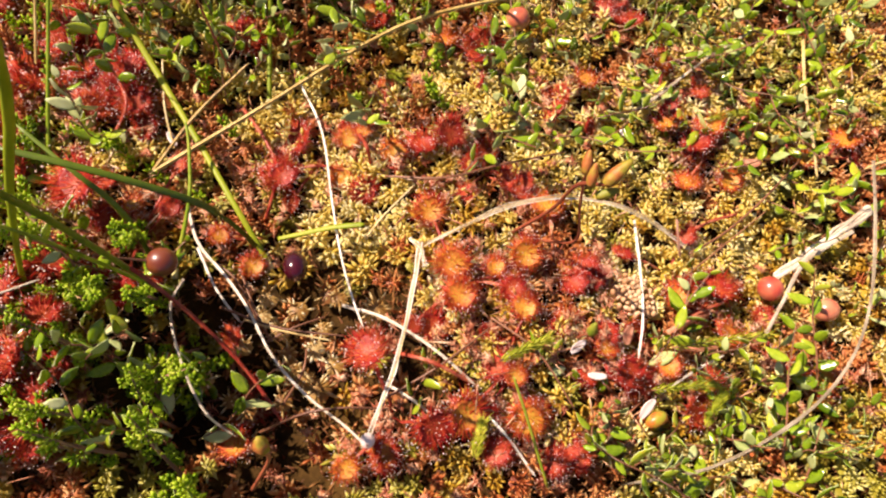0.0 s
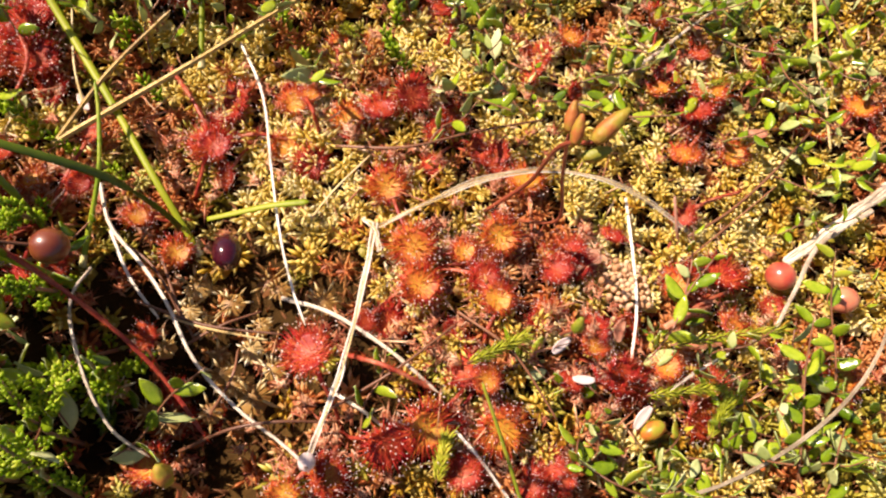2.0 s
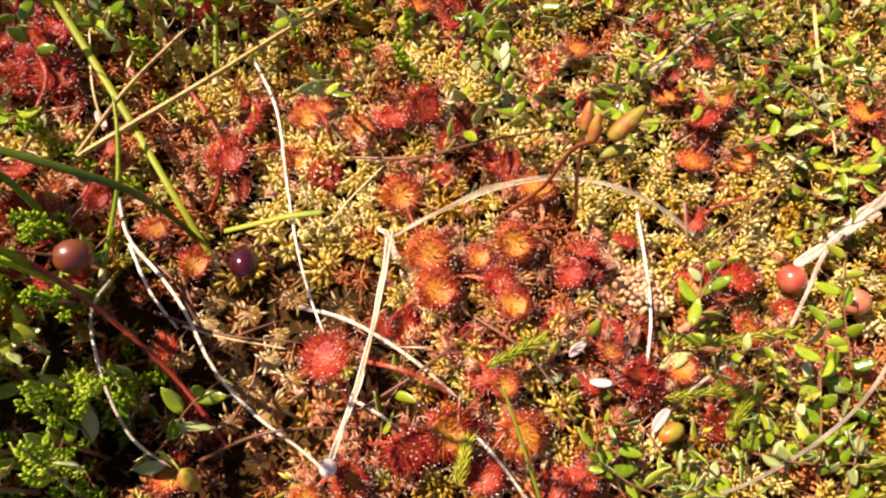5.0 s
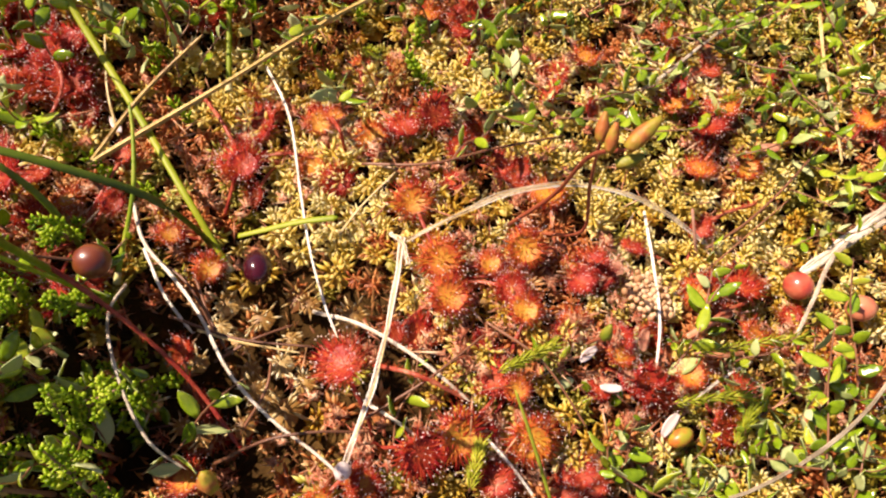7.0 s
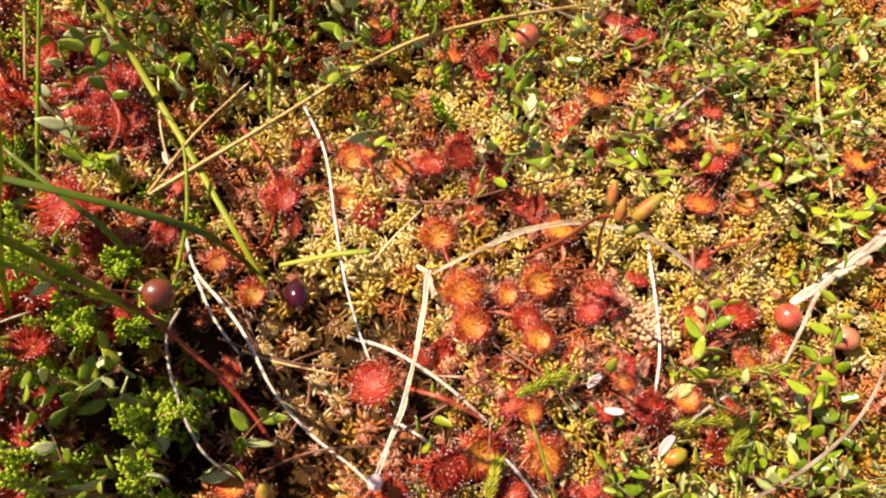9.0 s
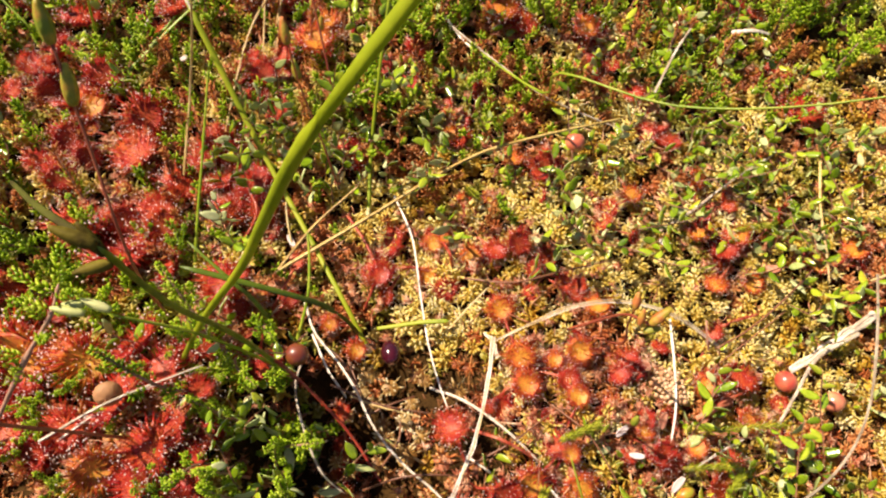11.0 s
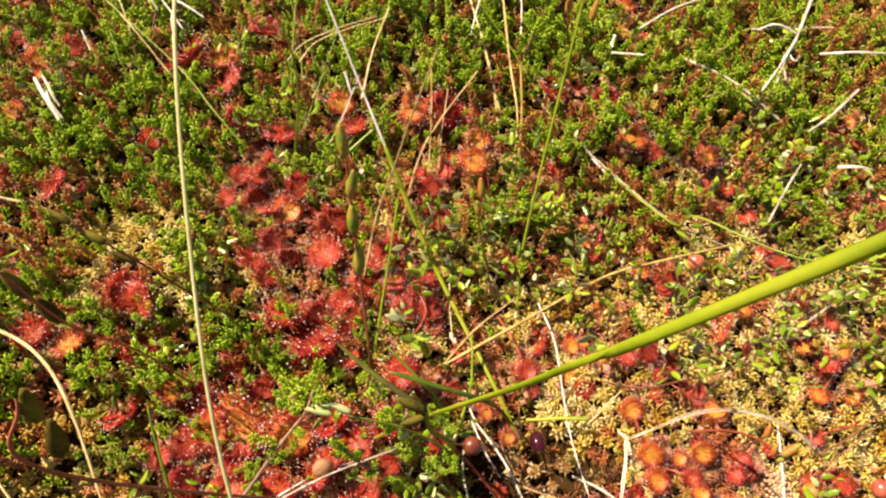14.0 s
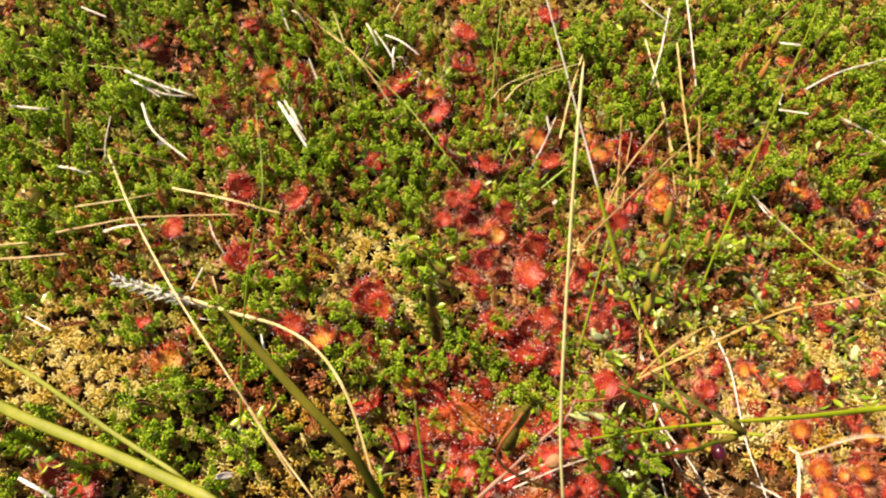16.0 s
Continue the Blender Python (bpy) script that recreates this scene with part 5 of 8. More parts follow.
# ---- litter ----
def build_litter():
    """Broken bits of dead stem and leaf caught in the moss."""
    rng = np.random.default_rng(77)
    B, W, L, D = [], [], [], []
    for k in range(1500):
        x, y = (rng.uniform(-0.42, 0.16), rng.uniform(-0.08, 0.28)) if k < 900 else (rng.uniform(-0.14, 0.15), rng.uniform(-0.07, 0.11))
        if math.hypot((x + 0.037) / 0.040, (y + 0.031) / 0.035) < 1.0 and k % 4:
            continue
        a = rng.uniform(0, 6.283)
        B.append((x, y, terrain(x, y) + rng.uniform(-0.0005, 0.0045)))
        W.append((math.cos(a), math.sin(a), rng.normal(0.05, 0.22)))
        L.append(rng.uniform(0.003, 0.011))
        D.append(rng.uniform(0.00024, 0.0006))
    v, f = spindles(B, W, L, D, flat=0.6, belly=0.3)
    tagged(new("dead_litter", fast_mesh("dead_litter", v, f, LITTER)), "brown and tan scraps of dead stems in the moss", "litter", kind="stuff")


build_litter()


# ---- blades, straws and stalks ----
def stalk(name, points, r0, r1, mat, label, category, group="", flat=1.0, fold=0.0, knots=0, n=24, sides=8, wobble=0.04):
    """One blade, straw or twig swept through a few places."""
    if name == "green_sedge":
        a, b = Vector(points[0]), Vector(points[1])
        points = [tuple(a - (b - a).normalized() * 0.006)] + list(points)
        r0, r1 = r0 * 0.85, r1 * 0.85
    dry = mat in (STRAW, BLEACHED, GOLD_STRAW, GREY_STRAW)
    v, f = tube_data(points, r0, r1, 12 if dry else sides, n, flat, fold, 0.12 if dry else wobble, knots, seed=len(bpy.data.objects), ribs=0.13 if dry else 0.0)
    if name != "green_sedge":
        return tagged(part(name, mesh_of(name, v, f, mat, smooth=not dry), None), label, category, group)
    thing = new(name)
    part("blade", mesh_of("blade", v, f, mat), None, thing)
    if "stem" in label or "broad" in label:
        a, b = Vector(points[0]), Vector(points[1])
        v, f = tube_data([a, a.lerp(b, 0.3), a.lerp(b, 0.5)], r0 * 1.2, r0 * 1.02, 8, 6, max(flat, 0.6), wobble=0.05)
        part("sheath", mesh_of("sheath", v, f, PALE_STEM), None, thing, "pale brown papery sheath round its foot")
    return tagged(thing, label, category, group)


def runner(points, label):
    """A fleshy red runner beset with short glandular hairs."""
    thing = new("red_runner")
    v, f = tube_data(points, 0.00050, 0.00042, 8, 20, 0.65, wobble=0.14, seed=len(bpy.data.objects))
    part("stem", mesh_of("stem", v, f, SUN_PETIOLE), None, thing)
    rng = np.random.default_rng(len(bpy.data.objects))
    line = bezier_path(points, 60)
    B = np.array([line[k] for k in rng.integers(3, 61, 130)])
    W = rng.normal(0, 1, (130, 3)) + (0, 0, 0.4)
    v, f = hairs(B, W, rng.uniform(0.0010, 0.0024, 130), np.full(130, 0.0002))
    part("hair_fringe", fast_mesh("hair_fringe", v, f, TENTACLE_ROSE, along=np.tile((0.0, 0.0, 0.0, 1.0), 130)), None, thing)
    tagged(thing, label, "runner", "red runners over the moss")


def split_straw(points, width, strands, label, seed, full=0.74):
    """A withered straw come apart into flat fibres that run side by side."""
    rng = random.Random(seed)
    thing = new("straw")
    line = bezier_path(points, 10)
    for k in range(strands):
        off = (k - (strands - 1) / 2) / max(1, strands - 1) * width
        pts = []
        for i, c in enumerate(line):
            d = (line[min(i + 1, 10)] - line[max(i - 1, 0)]).normalized()
            s = d.cross(Vector((0, 0, 1))).normalized()
            pts.append(c + s * (off * (0.6 + 0.7 * rng.random()) + rng.gauss(0, width * 0.08)) + Vector((0, 0, rng.uniform(-0.2, 0.3) * width)))
        v, f = tube_data(pts, width / strands * full, width / strands * full * 0.7, 8, 30, 0.6, 0, 0.2, 0, seed=seed + k, ribs=0.14)
        part("fibre", mesh_of("fibre", v, f, STRAW if k % 3 == 1 and full < 0.9 else BLEACHED, smooth=False), None, thing)
    tagged(thing, label, "dead stalk", "dry straws over the moss")


split_straw([(0.0819, 0.0014, -0.0119), (0.0670, 0.0073, -0.0023), (0.0521, 0.0108, 0.0044), (0.0373, 0.0108, 0.0078), (0.0234, 0.0078, 0.0097), (0.0100, 0.0014, 0.0104), (-0.0006, -0.0033, 0.0084)],
            0.00100, 6, "arched pale tan straw split into fibres", 1)
split_straw([(-0.0008, -0.0021, 0.0081), (-0.0028, -0.0141, 0.0121), (-0.0065, -0.0311, 0.0147), (-0.0101, -0.0410, 0.0121), (-0.0138, -0.0500, 0.0080)],
            0.00085, 4, "creased pale straw with a snapped upper end", 20)
split_straw([(-0.0033, -0.0002, 0.0064), (-0.0009, -0.0044, 0.0096), (0.0000, -0.0094, 0.0098)],
            0.00080, 4, "torn knot of pale straw fibres at the crease", 30)
stalk("straw", [(-0.0329, 0.0516, -0.0025), (-0.0263, 0.0336, 0.0018), (-0.0232, 0.0128, 0.0041), (-0.0206, -0.0035, 0.0059), (-0.0175, -0.0163, 0.0090), (-0.0146, -0.0246, 0.0094)],
      0.00031, 0.00022, BLEACHED, "sun-bleached white straw lying in the moss", "dead stalk", "dry straws over the moss")
stalk("straw", [(-0.0198, -0.0176, 0.0056), (-0.0098, -0.0221, 0.0095), (0.0010, -0.0302, 0.0125), (0.0105, -0.0389, 0.0122)],
      0.00039, 0.00027, BLEACHED, "sun-bleached white straw lying in the moss", "dead stalk", "dry straws over the moss", flat=0.6)
stalk("straw", [(-0.0109, -0.0363, 0.0073), (-0.0047, -0.0406, 0.0095), (0.0014, -0.0452, 0.0090)],
      0.00034, 0.00024, BLEACHED, "sun-bleached white straw lying in the moss", "dead stalk", "dry straws over the moss")
stalk("straw", [(0.0118, -0.0438, 0.0104), (0.0173, -0.0502, 0.0100), (0.0237, -0.0584, 0.0064)],
      0.00034, 0.00024, BLEACHED, "sun-bleached white straw lying in the moss", "dead stalk", "dry straws over the moss")
stalk("straw", [(-0.0598, 0.0105, 0.0008), (-0.0556, -0.0005, 0.0035), (-0.0481, -0.0096, 0.0048), (-0.0420, -0.0183, 0.0062), (-0.0354, -0.0305, 0.0080), (-0.0272, -0.0396, 0.0071), (-0.0186, -0.0464, 0.0064), (-0.0134, -0.0512, 0.0049)],
      0.00036, 0.00025, BLEACHED, "sun-bleached white straw lying in the moss", "dead stalk", "dry straws over the moss")
stalk("straw", [(-0.0584, -0.0099, 0.0029), (-0.0590, -0.0166, 0.0079), (-0.0580, -0.0234, 0.0093), (-0.0541, -0.0342, 0.0085), (-0.0494, -0.0427, 0.0054), (-0.0432, -0.0474, 0.0019)],
      0.00034, 0.00024, BLEACHED, "sun-bleached white straw lying in the moss", "dead stalk", "dry straws over the moss")
stalk("straw", [(-0.0564, -0.0005, 0.0005), (-0.0508, -0.0117, 0.0021), (-0.0445, -0.0202, 0.0013)],
      0.00034, 0.00024, BLEACHED, "broken bleached straw half sunk in moss", "dead stalk", "dry straws over the moss")
split_straw([(0.1323, 0.0134, -0.0024), (0.1161, 0.0028, -0.0073), (0.1026, -0.0052, -0.0103)],
            0.00190, 4, "thick split cream-white straw by a berry", 40, 1.0)
stalk("straw", [(0.1266, 0.0071, -0.0047), (0.1110, -0.0015, -0.0065), (0.1008, -0.0137, -0.0061), (0.0926, -0.0248, -0.0073)],
      0.00056, 0.00039, BLEACHED, "flat bleached straw leaning past a berry", "dead stalk", "dry straws over the moss", flat=0.5)
stalk("straw", [(0.1310, 0.0247, 0.0055), (0.1271, 0.0051, 0.0034), (0.1179, -0.0183, 0.0043), (0.1063, -0.0348, 0.0050), (0.0889, -0.0478, 0.0059), (0.0655, -0.0578, 0.0059), (0.0438, -0.0608, 0.0051)],
      0.00044, 0.00034, GREY_STRAW, "long arching grey-tan straw", "dead stalk", "dry straws over the moss")
stalk("straw", [(0.1362, 0.0254, 0.0045), (0.1311, 0.0235, 0.0054), (0.1295, 0.0233, 0.0031)],
      0.00045, 0.00031, STRAW, "short snapped straw end in the air", "dead stalk", "dry straws over the moss")
stalk("straw", [(0.0603, 0.0413, -0.0014), (0.0732, 0.0497, 0.0001), (0.0886, 0.0615, 0.0015), (0.1068, 0.0737, 0.0013)],
      0.00044, 0.00032, BLEACHED, "pale straw running through cranberry leaves", "dead stalk", "dry straws over the moss", flat=0.6)
stalk("straw", [(0.0607, 0.0097, -0.0037), (0.0587, -0.0076, -0.0006), (0.0553, -0.0216, 0.0042), (0.0532, -0.0312, 0.0027)],
      0.00036, 0.00025, BLEACHED, "short white upright straw in the moss", "dead stalk", "dry straws over the moss")
stalk("straw", [(0.1259, 0.0741, -0.0007), (0.1214, 0.0535, -0.0009), (0.1221, 0.0370, -0.0047), (0.1230, 0.0265, -0.0084)],
      0.00045, 0.00031, STRAW, "thin dry tan straw lying over the moss", "dead stalk", "dry straws over the moss")
stalk("straw", [(-0.0695, 0.0185, 0.0040), (-0.0430, 0.0356, 0.0084), (-0.0103, 0.0565, 0.0145), (0.0123, 0.0648, 0.0174), (0.0490, 0.0802, 0.0107)],
      0.00060, 0.00042, GOLD_STRAW, "long golden-brown fallen straw crossing the moss", "dead stalk", "dry straws over the moss")
stalk("straw", [(-0.0690, 0.0190, 0.0040), (-0.0577, 0.0322, 0.0108), (-0.0439, 0.0433, 0.0182)],
      0.00052, 0.00037, GOLD_STRAW, "dry golden straw tip leaning up", "dead stalk", "dry straws over the moss")
stalk("straw", [(-0.0655, 0.0290, -0.0003), (-0.0678, 0.0385, 0.0042), (-0.0695, 0.0530, 0.0067)],
      0.00030, 0.00021, STRAW, "hair-thin brown stalk on the moss", "dead stalk", "dry straws over the moss")
stalk("straw", [(-0.0144, 0.0010, 0.0034), (-0.0094, 0.0064, 0.0065), (-0.0016, 0.0148, 0.0070)],
      0.00030, 0.00021, STRAW, "hair-thin brown stalk on the moss", "dead stalk", "dry straws over the moss")
stalk("straw", [(-0.0435, -0.0196, 0.0013), (-0.0349, -0.0231, 0.0040), (-0.0224, -0.0260, 0.0044)],
      0.00026, 0.00018, STRAW, "hair-thin brown stalk on the moss", "dead stalk", "dry straws over the moss")
stalk("straw", [(0.0771, 0.0012, -0.0078), (0.0901, 0.0086, -0.0086), (0.1031, 0.0186, -0.0070), (0.1174, 0.0317, -0.0051)],
      0.00040, 0.00028, CRAN_STEM, "thin red-brown trailing stem", "dead stalk", "dry straws over the moss")
stalk("straw", [(0.0645, -0.0125, -0.0029), (0.0817, -0.0006, -0.0058), (0.1040, 0.0154, -0.0074)],
      0.00027, 0.00019, CRAN_STEM, "thin red-brown trailing stem", "dead stalk", "dry straws over the moss")
stalk("straw", [(-0.0382, -0.0464, 0.0012), (-0.0280, -0.0436, 0.0077), (-0.0185, -0.0428, 0.0098), (-0.0091, -0.0432, 0.0091)],
      0.00036, 0.00025, CRAN_STEM, "thin red-brown trailing stem", "dead stalk", "dry straws over the moss")
stalk("straw", [(-0.0101, -0.0408, 0.0082), (0.0028, -0.0344, 0.0137), (0.0145, -0.0259, 0.0137)],
      0.00032, 0.00022, CRAN_STEM, "thin red-brown trailing stem", "dead stalk", "dry straws over the moss")
stalk("straw", [(-0.0092, 0.0183, 0.0048), (0.0061, 0.0160, 0.0087), (0.0223, 0.0207, 0.0080), (0.0409, 0.0274, 0.0033)],
      0.00036, 0.00025, CRAN_STEM, "thin red-brown trailing stem", "dead stalk", "dry straws over the moss")
stalk("straw", [(0.0150, -0.0231, 0.0125), (0.0251, -0.0320, 0.0139), (0.0336, -0.0447, 0.0099)],
      0.00032, 0.00022, CRAN_STEM, "thin red-brown trailing stem", "dead stalk", "dry straws over the moss")
stalk("straw", [(0.0576, -0.0399, 0.0026), (0.0691, -0.0337, 0.0003), (0.0796, -0.0290, -0.0046)],
      0.00034, 0.00024, BLEACHED, "short grey-white twig in the moss", "dead stalk", "dry straws over the moss")
stalk("straw", [(-0.0454, -0.0069, -0.0004), (-0.0412, -0.0169, 0.0022), (-0.0370, -0.0251, 0.0008)],
      0.00036, 0.00025, CRAN_STEM, "thin brown dead stem in the shaded hollow", "dead stalk", "dry straws over the moss")
stalk("straw", [(-0.0494, -0.0164, 0.0013), (-0.0349, -0.0225, 0.0039), (-0.0190, -0.0252, 0.0053)],
      0.00036, 0.00025, CRAN_STEM, "thin brown dead stem in the shaded hollow", "dead stalk", "dry straws over the moss")
stalk("straw", [(-0.0398, -0.0262, 0.0006), (-0.0316, -0.0225, 0.0034), (-0.0238, -0.0195, 0.0028)],
      0.00036, 0.00025, CRAN_STEM, "thin brown dead stem in the shaded hollow", "dead stalk", "dry straws over the moss")
stalk("straw", [(-0.0556, -0.0019, 0.0006), (-0.0463, -0.0095, 0.0027), (-0.0402, -0.0201, 0.0004)],
      0.00036, 0.00025, CRAN_STEM, "thin brown dead stem in the shaded hollow", "dead stalk", "dry straws over the moss")
stalk("straw", [(-0.0333, -0.0402, 0.0011), (-0.0287, -0.0334, 0.0050), (-0.0281, -0.0273, 0.0032)],
      0.00036, 0.00025, CRAN_STEM, "thin brown dead stem in the shaded hollow", "dead stalk", "dry straws over the moss")
runner([(-0.0482, 0.0421, -0.0013), (-0.0416, 0.0312, 0.0015), (-0.0373, 0.0223, 0.0007)], "fleshy red hairy runner creeping over the moss")
runner([(-0.0077, -0.0305, 0.0104), (0.0006, -0.0342, 0.0153), (0.0105, -0.0385, 0.0112)], "fleshy red hairy runner creeping over the moss")
runner([(-0.0829, 0.0508, 0.0039), (-0.0775, 0.0392, 0.0051), (-0.0824, 0.0296, -0.0002)], "fleshy red hairy runner creeping over the moss")
runner([(-0.0198, 0.0221, 0.0011), (-0.0275, 0.0226, 0.0023), (-0.0354, 0.0215, 0.0008)], "fleshy red hairy runner creeping over the moss")
runner([(0.0778, 0.0082, -0.0091), (0.0850, 0.0109, -0.0066), (0.0943, 0.0140, -0.0079)], "fleshy red hairy runner creeping over the moss")
runner([(0.0647, -0.0237, -0.0026), (0.0728, -0.0185, -0.0025), (0.0861, -0.0124, -0.0085)], "fleshy red hairy runner creeping over the moss")
runner([(-0.0691, -0.0130, 0.0321), (-0.0598, -0.0176, 0.0242), (-0.0499, -0.0247, 0.0128), (-0.0413, -0.0332, 0.0065), (-0.0328, -0.0448, 0.0029)], "dark red arching runner over the hollow")
stalk("green_sedge", [(-0.0412, -0.0002, -0.0007), (-0.0477, 0.0103, 0.0040), (-0.0586, 0.0290, 0.0048), (-0.0735, 0.0533, 0.0085), (-0.0854, 0.0720, 0.0200), (-0.1009, 0.0964, 0.0400)],
      0.00075, 0.00120, DEEP_BLADE, "tall green sedge stem leaning back", "sedge", "green sedge blades", flat=0.5, wobble=0.02)
stalk("green_sedge", [(-0.0964, 0.0156, -0.0040), (-0.0950, 0.0330, 0.0080), (-0.0933, 0.0521, 0.0200), (-0.0914, 0.0759, 0.0350)],
      0.00080, 0.00040, BLADE, "upright green sedge stem", "sedge", "green sedge blades")
stalk("green_sedge", [(-0.0414, 0.0483, 0.0010), (-0.0412, 0.0666, 0.0085), (-0.0380, 0.0912, 0.0330), (-0.0321, 0.1262, 0.0640), (-0.0252, 0.1672, 0.1040)],
      0.00090, 0.00045, DEEP_BLADE, "upright green sedge stem", "sedge", "green sedge blades")
stalk("straw", [(-0.1043, 0.0539, 0.0017), (-0.1005, 0.0720, 0.0200), (-0.0940, 0.0760, 0.0450), (-0.0860, 0.0780, 0.0800), (-0.0780, 0.0800, 0.1100)],
      0.00038, 0.00026, STRAW, "thin bronze-brown dry stem rising from the moss", "dead stalk", "dry straws over the moss")
stalk("green_sedge", [(-0.0420, 0.0005, -0.0028), (-0.0451, 0.0016, 0.0071), (-0.0510, 0.0022, 0.0191), (-0.0607, 0.0017, 0.0296), (-0.0716, 0.0020, 0.0368), (-0.0866, 0.0038, 0.0416)],
      0.00130, 0.00090, DARK_BLADE, "broad arching dark green blade", "sedge", "green sedge blades", flat=0.35)
stalk("green_sedge", [(-0.0673, -0.0028, 0.0032), (-0.0678, -0.0007, 0.0148), (-0.0713, 0.0025, 0.0226), (-0.0759, 0.0050, 0.0286), (-0.0886, 0.0148, 0.0334)],
      0.00110, 0.00055, DARK_BLADE, "broad arching dark green blade", "sedge", "green sedge blades", flat=0.35)
stalk("green_sedge", [(-0.0610, -0.0023, 0.0002), (-0.0581, 0.0100, 0.0068), (-0.0584, 0.0219, 0.0105), (-0.0594, 0.0292, 0.0127)],
      0.00080, 0.00040, BLADE, "short green sedge stem", "sedge", "green sedge blades")
stalk("green_sedge", [(-0.0308, 0.0019, 0.0040), (-0.0228, 0.0024, 0.0069), (-0.0145, 0.0023, 0.0092)],
      0.00070, 0.00090, DEEP_BLADE, "short yellow-green blade tip", "sedge", "green sedge blades", flat=0.4)
stalk("green_sedge", [(-0.0960, -0.0128, -0.0040), (-0.0880, -0.0128, 0.0200), (-0.0735, -0.0133, 0.0560), (-0.0612, -0.0142, 0.0830), (-0.0521, -0.0163, 0.1090), (-0.0449, -0.0172, 0.1290), (-0.0366, -0.0170, 0.1470), (-0.0180, -0.0145, 0.1800), (-0.0070, -0.0135, 0.2030)],
      0.00055, 0.00165, DEEP_BLADE, "tall broad yellow-green blade leaning far over", "sedge", "green sedge blades", flat=0.55, fold=0.3)
stalk("green_sedge", [(-0.0053, 0.1124, 0.0057), (0.0151, 0.0771, 0.0259), (0.0166, 0.0701, 0.0450), (0.0437, 0.0500, 0.0580), (0.0760, 0.0400, 0.0750), (0.1100, 0.0332, 0.1000)],
      0.00060, 0.00030, BLADE, "long thin green blade arching across", "sedge", "green sedge blades")
stalk("green_sedge", [(-0.0980, -0.0850, 0.0200), (-0.1090, -0.0580, 0.0750), (-0.1183, -0.0297, 0.1040), (-0.1249, 0.0068, 0.1320), (-0.1289, 0.0357, 0.1510), (-0.1304, 0.0548, 0.1600)],
      0.00060, 0.00050, PALE_STEM, "tall pale green stem with a frayed tip", "sedge", "green sedge blades", flat=0.7)
stalk("green_sedge", [(-0.1410, 0.1042, 0.0077), (-0.1312, 0.1032, 0.0600), (-0.1279, 0.0878, 0.1100), (-0.1304, 0.0548, 0.1600)],
      0.00070, 0.00035, BLADE, "thin green leaf meeting a tall stem", "sedge", "green sedge blades", flat=0.4)
stalk("green_sedge", [(-0.1272, 0.0999, 0.0035), (-0.1103, 0.1179, 0.0108), (-0.0937, 0.1327, 0.0146)],
      0.00100, 0.00050, BLADE, "green blade lying in the heather", "sedge", "green sedge blades", flat=0.4)
stalk("green_sedge", [(-0.1150, -0.1400, -0.0040), (-0.1400, -0.0900, 0.1000), (-0.1634, -0.0589, 0.1650), (-0.1804, -0.0458, 0.1750), (-0.2010, -0.0300, 0.1650)],
      0.00110, 0.00100, OLIVE, "broad olive-brown blade bending over heather", "sedge", "green sedge blades", flat=0.4)
stalk("green_sedge", [(-0.4000, -0.0300, -0.0040), (-0.3156, -0.0384, 0.0800), (-0.2710, -0.0501, 0.1100), (-0.2319, -0.0580, 0.1250), (-0.1960, -0.0658, 0.1400)],
      0.00190, 0.00160, OLIVE_GREEN, "broad olive-green blade bending over heather", "sedge", "green sedge blades", flat=0.4)
stalk("green_sedge", [(-0.3800, -0.0450, -0.0040), (-0.3384, -0.0232, 0.0500), (-0.2956, -0.0322, 0.0700), (-0.2497, -0.0490, 0.0900), (-0.2191, -0.0597, 0.1000)],
      0.00120, 0.00080, OLIVE_GREEN, "olive-green blade bending over heather", "sedge", "green sedge blades", flat=0.4)
stalk("straw", [(-0.3000, 0.0260, 0.0040), (-0.2502, 0.0144, 0.0200), (-0.2230, 0.0093, 0.0262), (-0.2035, -0.0006, 0.0293), (-0.1882, -0.0175, 0.0286), (-0.1729, -0.0452, 0.0186)],
      0.00068, 0.00047, STRAW, "arching cream straw over green heather", "dead stalk", "dry straws over the moss")
stalk("straw", [(-0.3287, 0.0819, 0.0166), (-0.3015, 0.0485, 0.0218), (-0.2700, 0.0153, 0.0289), (-0.2392, -0.0139, 0.0301), (-0.2183, -0.0345, 0.0143), (-0.1952, -0.0546, 0.0119)],
      0.00045, 0.00031, STRAW, "long thin pinkish straw over heather", "dead stalk", "dry straws over the moss")
stalk("straw", [(-0.3383, 0.0395, 0.0140), (-0.3200, 0.0447, 0.0182), (-0.3001, 0.0507, 0.0208), (-0.2584, 0.0600, 0.0204)],
      0.00052, 0.00037, STRAW, "pale yellow straw in heather", "dead stalk", "dry straws over the moss")
stalk("straw", [(-0.2922, 0.0687, 0.0191), (-0.2650, 0.0661, 0.0222), (-0.2398, 0.0642, 0.0199)],
      0.00052, 0.00037, STRAW, "pale yellow straw in heather", "dead stalk", "dry straws over the moss", flat=0.6)
stalk("straw", [(-0.3859, 0.1007, 0.0160), (-0.3665, 0.1023, 0.0160)],
      0.00073, 0.00051, BLEACHED, "broad white straw stub in heather", "dead stalk", "dry straws over the moss", flat=0.5)
stalk("straw", [(-0.3378, 0.1307, 0.0180), (-0.3186, 0.1243, 0.0201), (-0.2994, 0.1219, 0.0183)],
      0.00059, 0.00040, BLEACHED, "weathered white twig in heather", "dead stalk", "dry straws over the moss", knots=3)
stalk("straw", [(-0.3337, 0.1264, 0.0171), (-0.3145, 0.1198, 0.0192), (-0.3025, 0.1214, 0.0173)],
      0.00052, 0.00036, BLEACHED, "weathered white twig in heather", "dead stalk", "dry straws over the moss")
